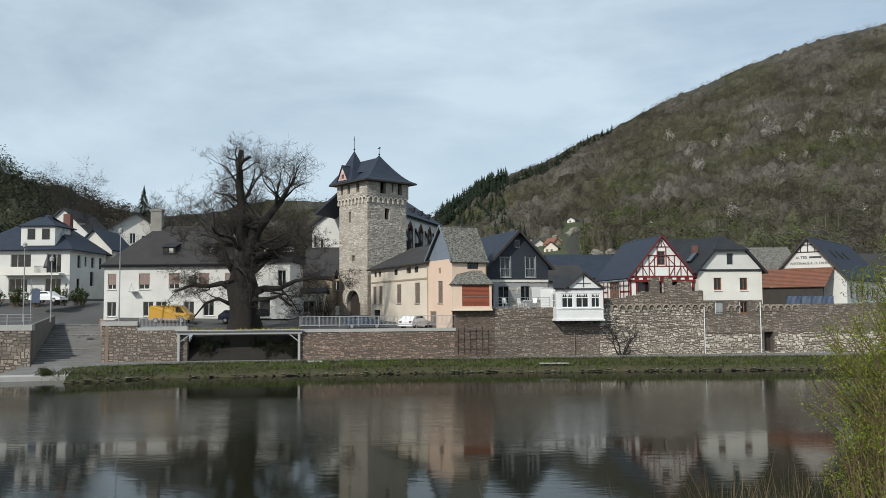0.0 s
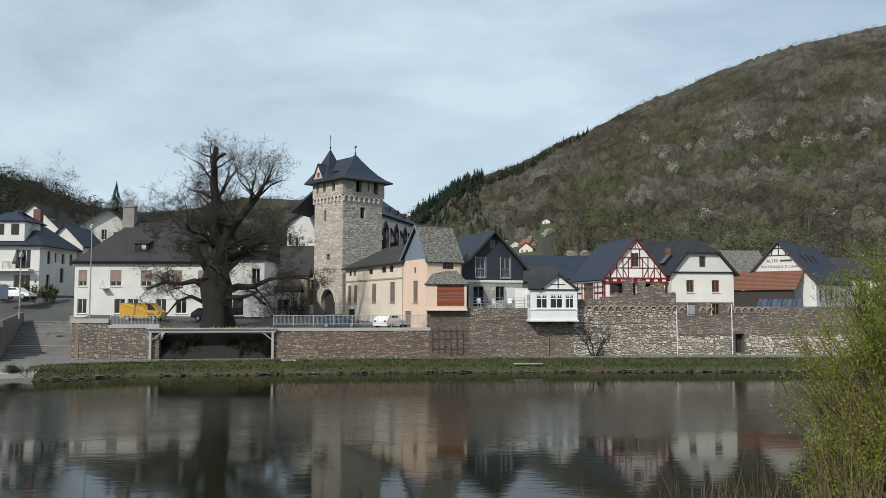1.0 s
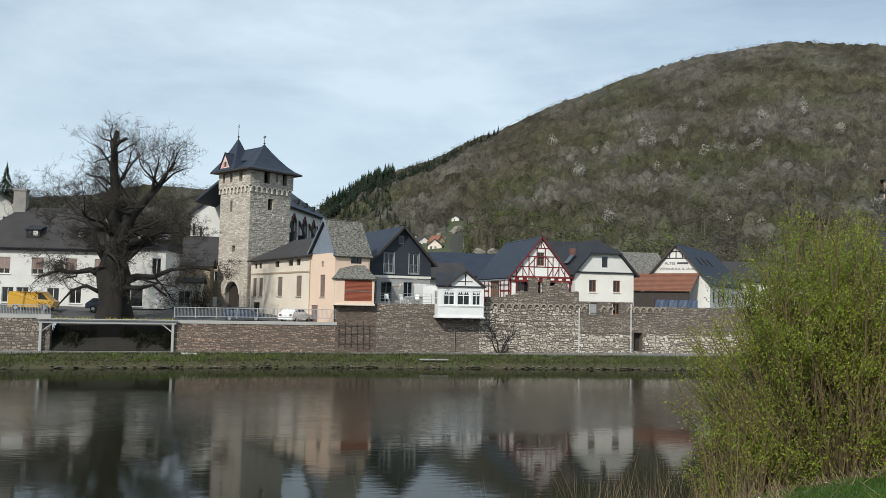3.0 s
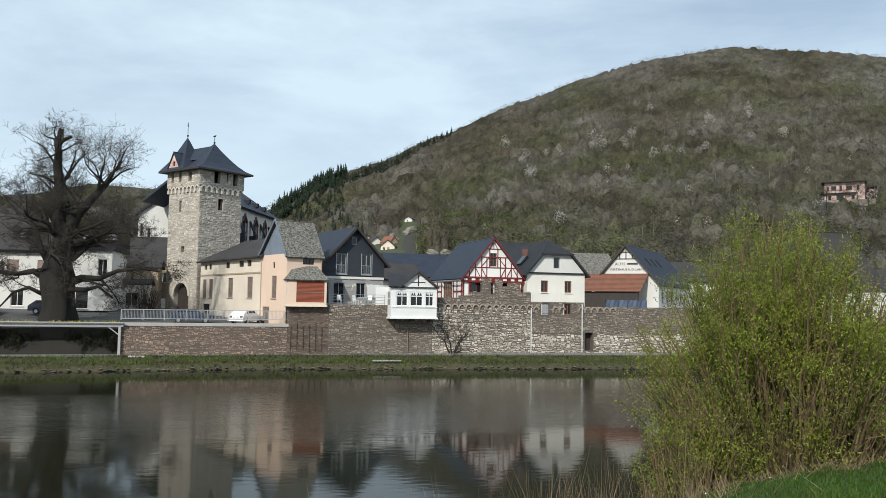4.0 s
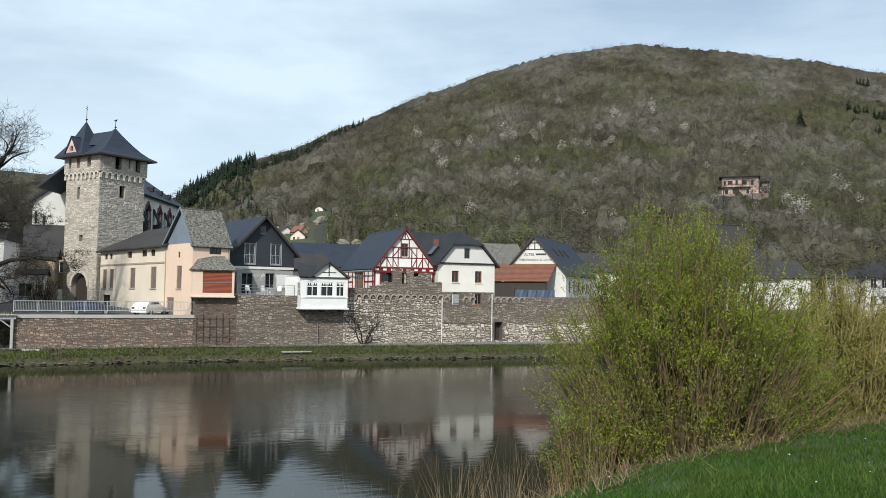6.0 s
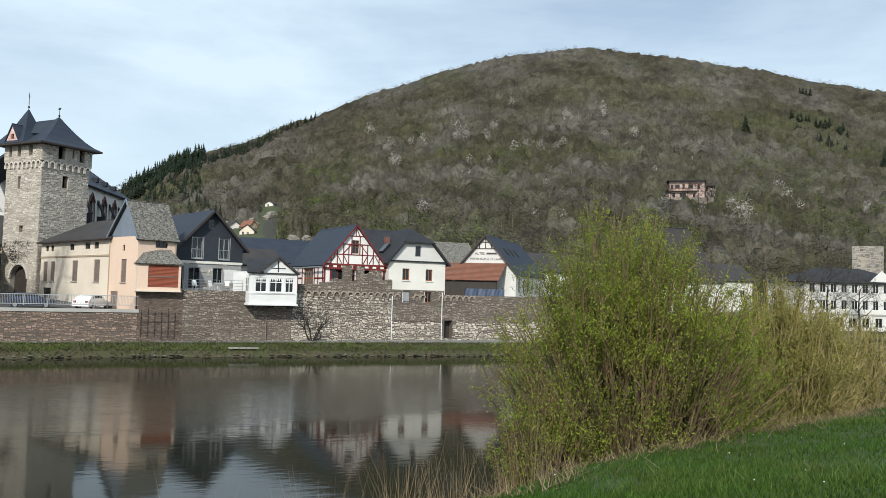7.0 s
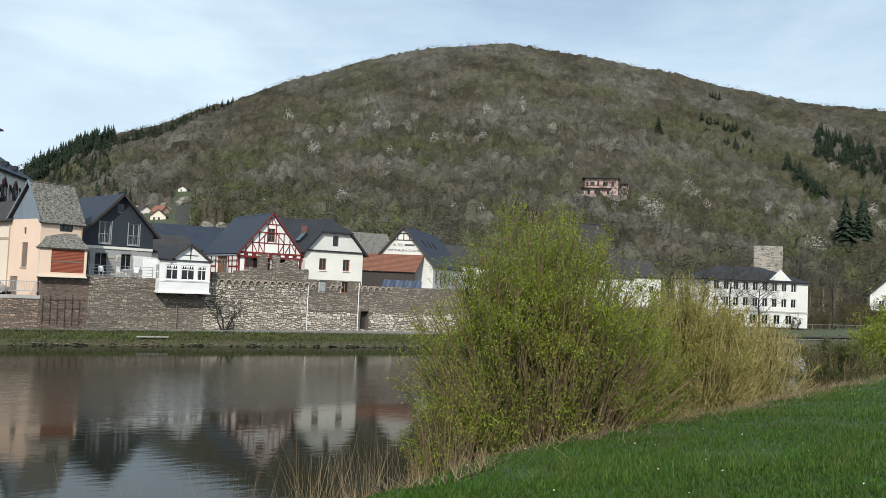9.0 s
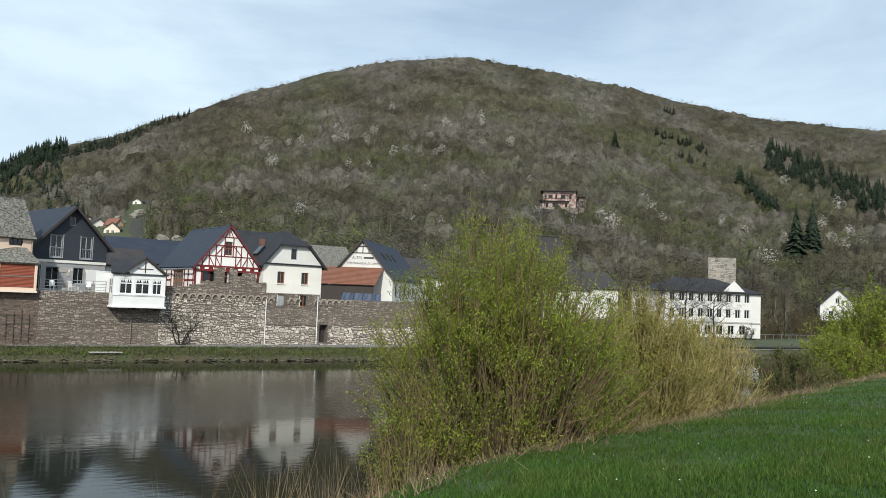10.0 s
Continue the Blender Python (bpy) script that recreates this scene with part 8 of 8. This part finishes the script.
# ---- willows and bushes of the near bank ----
def willow(name, label, x, y, z, height, spread, stems, leaves, leaf_m, stem_m, seed, leaf=0.05, upright=0.5, skirt=1.0, wide=(1, 1), bare=0.0):
    """A many-stemmed willow bush: bending rods from one stool, side rods, and thousands of small leaves."""
    t = thing(name, x, y, z, 0, label, "bush")
    rg = random.Random(seed)
    nr = np.random.default_rng(seed)
    rods, ends = [], []
    for i in range(stems):
        a = rg.uniform(0, 2 * math.pi)
        k = rg.random() ** 0.6
        base = Vector((math.cos(a) * k * 0.45 * spread * wide[0], math.sin(a) * k * 0.45 * spread * wide[1], -0.25 - 0.3 * k))
        reach = spread * k * rg.uniform(0.7, 1.08)
        hgt = height * (1 - 0.86 * k ** 3.2 * skirt) * rg.uniform(0.68, 1.04) * (1.12 if rg.random() < 0.06 else 1.0)
        tip = Vector((math.cos(a) * reach * wide[0], math.sin(a) * reach * wide[1], hgt))
        mid = base.lerp(tip, 0.5) + Vector((-math.cos(a), -math.sin(a), 0)) * reach * 0.10 * (1 - upright) + Vector((rg.gauss(0, 0.12), rg.gauss(0, 0.12), 0.12 * hgt))
        pts = []
        n = 7
        for j in range(n + 1):
            s = j / n
            p = base * (1 - s) ** 2 + mid * 2 * s * (1 - s) + tip * s * s
            pts.append(p + Vector((rg.gauss(0, 0.03), rg.gauss(0, 0.03), 0)))
        r0 = rg.uniform(0.014, 0.036)
        rods.append(tube(pts, [r0 * (1 - 0.8 * j / n) for j in range(n + 1)], 4, False))
        ends.append(pts)
        for m in range(rg.randint(3, 6)):
            j = rg.randint(2, n - 1)
            d = (pts[j + 1] - pts[j]).normalized() + Vector((rg.gauss(0, 0.6), rg.gauss(0, 0.6), rg.gauss(0.15, 0.35)))
            ln = rg.uniform(0.14, 0.30) * height * 0.5
            q = [pts[j], pts[j] + d.normalized() * ln * 0.5, pts[j] + d.normalized() * ln + Vector((rg.gauss(0, 0.05), rg.gauss(0, 0.05), 0.06))]
            rods.append(tube(q, [r0 * 0.4, r0 * 0.28, 0.002], 3, False))
            ends.append(q)
    stuff(piece("stem_tangle", join(*rods), stem_m, t), "slim bending rods", "")
    # leaves sit along the upper parts of the rods
    segs = []
    for pts in ends:
        n = len(pts)
        for j in range((2 if n > 4 else 0), n - 1):
            segs.append((pts[j], pts[j + 1]))
    A = np.array([tuple(s[0]) for s in segs])
    B = np.array([tuple(s[1]) for s in segs])
    pick = nr.integers(0, len(segs), leaves)
    low = (A[pick][:, 2] < 0.34 * height) & (nr.random(leaves) < bare)
    pick = pick[~low]
    leaves = len(pick)
    k = nr.random(leaves)[:, None]
    c = A[pick] * (1 - k) + B[pick] * k + nr.normal(size=(leaves, 3)) * 0.07
    # leaves gather in sprays with gaps between them
    gather = np.sin(c[:, 0] * 4.1 + 2.0 * np.sin(c[:, 2] * 2.3)) * np.sin(c[:, 1] * 3.7 + 1.0) + 0.8 * np.sin(c[:, 2] * 5.3 + c[:, 0] * 2.9)
    c = c[nr.random(leaves) < 0.62 + 0.38 * gather]
    leaves = len(c)
    d = nr.normal(size=(leaves, 3)) + np.array([0, 0, 0.4])
    d /= np.linalg.norm(d, axis=1)[:, None]
    s = np.cross(d, nr.normal(size=(leaves, 3)))
    s /= np.linalg.norm(s, axis=1)[:, None]
    L = leaf * (0.5 + nr.random(leaves)[:, None])
    P = np.stack([c - d * L, c + s * L * 0.34, c + d * L, c - s * L * 0.34], 1).reshape(-1, 3)
    me = bpy.data.meshes.new("leaves")
    me.vertices.add(len(P))
    me.vertices.foreach_set("co", P.astype(np.float32).ravel())
    me.loops.add(leaves * 4)
    me.loops.foreach_set("vertex_index", np.arange(leaves * 4, dtype=np.int32))
    me.polygons.add(leaves)
    me.polygons.foreach_set("loop_start", np.arange(0, leaves * 4, 4, dtype=np.int32))
    me.materials.append(M[leaf_m])
    me.update(calc_edges=True)
    ob = new("leaves", me)
    ob.parent = t
    stuff(ob, "small fresh yellow-green leaves", "leaves")
    return t


willow("willow_bush", "large willow bush in fresh yellow-green leaf on the bank", 9.8, 14.4, 3.6, 4.75, 3.55, 540, 380000, "leaf_willow", "willow_stem", 21, 0.026, 0.5, 0.95, bare=0.58)
willow("willow_bush", "green willow bush leaning between the larger bushes", 12.9, 15.6, 3.5, 3.1, 2.0, 220, 105000, "leaf_willow", "willow_stem", 27, 0.028, 0.4, 0.9, bare=0.35)
willow("willow_bush", "low brushy bare willow overhanging the water", 7.4, 13.5, 2.7, 2.2, 1.3, 170, 36000, "leaf_willow", "willow_stem", 28, 0.025, 0.3, 0.7, bare=0.45)
willow("willow_bush", "yellowish willow bush with upright rods on the bank", 15.9, 16.6, 3.5, 3.6, 2.2, 380, 115000, "leaf_gold", "willow_pale", 22, 0.034, 0.9, 0.85, bare=0.45)
willow("willow_bush", "low yellowish willow bush on the bank", 20.6, 18.6, 3.5, 2.9, 2.3, 260, 20000, "leaf_gold", "willow_pale", 23, 0.036, 0.9, 0.9)
willow("willow_bush", "yellowish willow bush of thin upright rods", 18.3, 17.7, 3.4, 3.2, 1.9, 260, 36000, "leaf_gold", "willow_pale", 29, 0.034, 0.9, 0.85, bare=0.5)
willow("willow_bush", "low green bush on the bank", 27.5, 20.6, 3.4, 2.0, 2.2, 150, 16000, "wood_green", "willow_stem", 24, 0.05, 0.5, 0.8)
willow("willow_bush", "tall willow bush in yellow-green leaf on the bank", 46.5, 28.8, 3.3, 5.2, 4.4, 260, 60000, "leaf_willow", "willow_stem", 25, 0.08, 0.6, 0.8)
willow("willow_bush", "green willow bush further along the bank", 38.5, 26.0, 3.2, 2.7, 2.6, 160, 30000, "leaf_willow", "willow_stem", 26, 0.06, 0.6, 0.8)


def blades(name, spots, material, label, category, h=(0.05, 0.12), w=0.008, lean=0.5, seed=3):
    """Many single blades, one triangle each, in one mesh."""
    rg = np.random.default_rng(seed)
    S = np.array(spots)
    n = len(S)
    hh = rg.uniform(h[0], h[1], n)[:, None]
    a = rg.random(n) * 2 * np.pi
    side = np.stack([np.cos(a), np.sin(a), 0 * a], 1)
    tip = S + np.concatenate([rg.normal(size=(n, 2)) * lean * hh * 0.5, hh], 1)
    P = np.stack([S - side * w, S + side * w, tip], 1).reshape(-1, 3)
    me = bpy.data.meshes.new(name)
    me.vertices.add(len(P))
    me.vertices.foreach_set("co", P.astype(np.float32).ravel())
    me.loops.add(n * 3)
    me.loops.foreach_set("vertex_index", np.arange(n * 3, dtype=np.int32))
    me.polygons.add(n)
    me.polygons.foreach_set("loop_start", np.arange(0, n * 3, 3, dtype=np.int32))
    me.materials.append(M[material])
    me.update(calc_edges=True)
    return stuff(new(name, me), label, category)


rg = random.Random(77)
spots = []
while len(spots) < 130000:
    d = 5.0 + 36 * rg.random() ** 1.7
    az = radians(rg.uniform(2, 66))
    x, y = d * math.sin(az), d * math.cos(az)
    if y < near_edge_y(x) + 0.5:
        spots.append((x, y, meadow_z(x, y) + noise.noise(Vector((x * 0.5, y * 0.5, 0))) * 0.07))
blades("meadow_grass", spots, "grass_blade", "short green spring grass of the meadow", "grass", (0.03, 0.085), 0.011)
spots = []
while len(spots) < 15000:
    x = rg.uniform(2.5, 40)
    y = near_edge_y(x) + rg.gauss(0.35, 0.60)
    if noise.noise(Vector((x * 1.3, y * 1.3, 9))) + 0.25 * (x > 8) < rg.uniform(-0.1, 0.25):
        continue
    spots.append((x, y, meadow_z(x, y)))
blades("dry_grass", spots, "reed", "dry straw-coloured grass along the meadow's rim", "grass", (0.05, 0.26), 0.007, 2.2, 5)
spots = []
while len(spots) < 30000:
    d = 5.0 + 30 * rg.random() ** 1.4
    az = radians(rg.uniform(2, 66))
    cx, cy = d * math.sin(az), d * math.cos(az)
    if cy > near_edge_y(cx) or noise.noise(Vector((cx * 0.35, cy * 0.35, 4))) < 0.0:
        continue
    for _ in range(14):
        x, y = rg.gauss(cx, 0.07), rg.gauss(cy, 0.07)
        spots.append((x, y, meadow_z(x, y)))
blades("grass_tufts", spots, "tuft_blade", "taller uneven tufts of fresh grass in the meadow", "grass", (0.07, 0.17), 0.007, 1.0, 15)
# reeds at the near water's edge
spots = []
while len(spots) < 620:
    cx, cd = rg.choice([(0.6, 2.0), (1.5, 2.6), (2.3, 1.9), (3.0, 2.8), (3.9, 2.2), (4.7, 1.7), (5.3, 2.4), (6.0, 1.9), (-1.5, 2.4), (-0.4, 3.1), (3.4, 1.2), (6.6, 1.3)])
    x = rg.gauss(cx, rg.choice((0.10, 0.16, 0.5)))
    y = near_edge_y(x) + cd + rg.gauss(0, 0.22)
    spots.append((x, y, meadow_z(x, y) - 0.05))
blades("reeds", spots, "reed", "dry brown reed stalks at the near water's edge", "reeds", (0.8, 1.9), 0.006, 0.45, 6)
spots = []
while len(spots) < 26000:
    x = rg.uniform(-34, 70)
    d = rg.uniform(0.05, 3.0)
    spots.append((x, far_bank_y(x) + d, 0.1 + 0.45 * min(1, d / 0.3) + 0.2 * d))
blades("bank_grass", spots, "bank_grass", "rough grass and weeds on the town's bank", "grass", (0.06, 0.30), 0.045, 1.2, 7)

# hedge plants and small shrubs of the town's side
def wall_vine(x, y, z):
    """A bare espalier: a few crooked stems spread flat against the town wall."""
    t = thing("wall_shrub", x, y, z, WALL_A, "bare crooked climbing shrub spread against the town wall", "shrub")
    r2 = random.Random(31)
    big, small = [], []
    for dx, dz, ln in ((-0.75, 1.0, 3.4), (-0.25, 1.0, 3.0), (0.2, 1.0, 2.6), (0.7, 0.9, 3.5), (1.0, 0.6, 2.4)):
        branch(r2, (dx * 0.25, 0, -0.1), (dx, 0, dz), ln, 0.085, 2, big, small)
    for k, tubes in enumerate((big, small)):
        v, f = join(*tubes)
        stuff(piece("stem_tangle" if k == 0 else "twig_tangle", ([Vector((q.x, q.y * 0.12, q.z)) for q in v], f), "bark", t), "bare dark stems", "")


wall_vine(18.3, wall_y(18.3) - 0.25, 1.22)
willow("bank_shrub", "dark low shrub in front of the landing steps", -36.2, 74.2, 0.3, 0.9, 1.1, 60, 4000, "leaf_hedge", "willow_stem", 32, 0.07, 0.4, 0.6)
willow("bank_shrub", "dark low shrub in front of the landing steps", -33.4, 74.4, 0.3, 0.7, 0.7, 50, 2500, "leaf_hedge", "willow_stem", 33, 0.07, 0.4, 0.6)
for i, (x, y, h) in enumerate(((124, 100, 5.5), (131, 101.5, 4.5), (140, 103, 6), (148, 106, 5), (118, 98, 3.5), (156, 110, 6))):
    willow("riverside_shrub", "brown bare shrub on the low bank by the hall", x, y, 1.8, h, 3.4, 120, 6000, "leaf_moss", "willow_stem", 80 + i, 0.14, 0.5, 0.7)
willow("garden_shrub", "clipped dark garden shrub before the villa", -50.0, 106, 7.3, 2.2, 1.8, 80, 5000, "leaf_hedge", "willow_stem", 34, 0.09, 0.5, 0.7)
willow("gate_shrub", "brown bare shrub beside the gate", -15.5, 103.5, 5.2, 3.0, 2.4, 120, 2500, "leaf_moss", "bark", 35, 0.07, 0.4, 0.5)


# near-black shrubs added to keep the hollow dark
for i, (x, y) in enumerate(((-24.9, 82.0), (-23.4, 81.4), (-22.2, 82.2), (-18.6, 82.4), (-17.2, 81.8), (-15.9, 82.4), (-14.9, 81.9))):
    willow("hollow_shrub", "near-black shrub filling the hollow under the walkway", x, y, 1.3, 2.3, 1.15, 60, 3600, "leaf_hollow", "bark", 60 + i, 0.085, 0.4, 0.6)


def shore_stones():
    """Loose stones along the town's waterline."""
    rg = random.Random(90)
    v, f = [], []
    for i in range(800):
        x = rg.uniform(-33, 62)
        r = rg.uniform(0.05, 0.19)
        c = Vector((x, far_bank_y(x) + rg.uniform(-0.18, 0.35), rg.uniform(0.02, 0.24)))
        k = len(v)
        for dx, dy, dz in ((1, 0, 0), (0, 1, 0), (-1, 0, 0), (0, -1, 0), (0, 0, 0.7), (0, 0, -0.7)):
            v.append(c + Vector((dx * r * rg.uniform(0.8, 1.7), dy * r * rg.uniform(0.7, 1.2), dz * r * rg.uniform(0.7, 1.1))))
        f += [(k + a, k + b, k + 4) for a, b in ((0, 1), (1, 2), (2, 3), (3, 0))] + [(k + b, k + a, k + 5) for a, b in ((0, 1), (1, 2), (2, 3), (3, 0))]
    stuff(piece("shore_stones", (v, f), "stone_wet"), "loose wet stones along the waterline", "stones")


shore_stones()


# yellow flowers along the walkway, and a banner on the quay
spots = []
while len(spots) < 170:
    x = rg.uniform(-26.5, -13.8)
    if noise.noise(Vector((x * 0.8, 0, 5))) > -0.15:
        spots.append((x, 83.1 + 0.06 * x + 1.7 + rg.uniform(-0.3, 0.3), 4.15))
M["flower"] = leaf_mat("flower", (0.55, 0.42, 0.02), (0.30, 0.30, 0.03), 1.0, 0.3, 0.2)
blades("flower_bed", spots, "flower", "yellow spring flowers along the walkway", "flowers", (0.1, 0.28), 0.04, 0.6, 12)
bn = thing("banner", -42.9, 84.5, 4.9, 10, "blue and white banner on a slim pole", "banner")
piece("pole", tube([(0, 0, 0), (0, 0, 4.6)], [0.04, 0.03], 6), "steel", bn)
piece("cloth", slab([(0.05, 0, 2.2), (0.85, 0.05, 2.2), (0.85, 0.05, 3.6), (0.05, 0, 3.6)], 0.02), "tarp_blue", bn)

spots = []
while len(spots) < 45:
    d = rg.uniform(8, 26)
    az = radians(rg.uniform(20, 60))
    x, y = d * math.sin(az), d * math.cos(az)
    if y < near_edge_y(x) - 0.3:
        spots.append((x, y, meadow_z(x, y) + 0.10))
blades("daisies", spots, "paint_white", "white daisies scattered in the meadow", "flowers", (0.010, 0.016), 0.013, 0.5, 14)


def bare_tree(x, y, z, h, seed, label):
    """A slim bare tree with fine twigs."""
    t = thing("bare_tree", x, y, z, 0, label, "tree", "bare trees")
    r2 = random.Random(seed)
    big, small = [], []
    line = [(0, 0, -0.3), (0.1, 0, h * 0.25), (0.0, 0.1, h * 0.5), (0.15, 0, h * 0.8)]
    piece("trunk", tube(line, [0.2, 0.16, 0.12, 0.05], 8), "bark", t, smooth=True)
    for i in range(9):
        k = 0.3 + 0.07 * i
        a = i * 2.4
        branch(r2, (0.05, 0, h * k), (math.cos(a), math.sin(a), 1.1), h * 0.42 * (1.1 - k * 0.5), 0.075, 3, big, small)
    stuff(piece("twig_tangle", join(*big, *small), "twig", t), "fine bare twigs", "")


for i, (x, y, z, h) in enumerate(((92, 92, 1.8, 9), (99, 93.5, 1.8, 10), (106, 94, 1.8, 8.5), (126, 103, 2.0, 11), (131, 106, 2.0, 10), (137, 104, 2.0, 12), (-58, 132, 10, 13), (-50, 140, 12, 12), (-63.5, 137, 13, 15), (-61.5, 139, 13, 13), (-66.5, 138, 13, 12))):
    bare_tree(x, y, z, h, 200 + i, "bare tree by the riverside hall" if x > 0 else "bare tree on the slope behind the villa")
for i, (az, el, h) in enumerate(((36.9, 6.3, 9), (38.0, 6.2, 10), (38.7, 6.3, 11), (39.3, 6.4, 9))):
    p = hill_at(az, el)
    bare_tree(p.x, p.y, p.z - 0.5, h, 240 + i, "bare tree before the hillside villa")
for i, (x, y) in enumerate(((-60, 108.5), (-57, 108.8), (-54.2, 108.4), (-48.5, 108.2), (-63, 108.6))):
    willow("garden_shrub", "dark evergreen hedge shrub before the villa", x, y, 7.3, 2.0, 1.5, 60, 4200, "leaf_hedge", "willow_stem", 300 + i, 0.09, 0.5, 0.7)
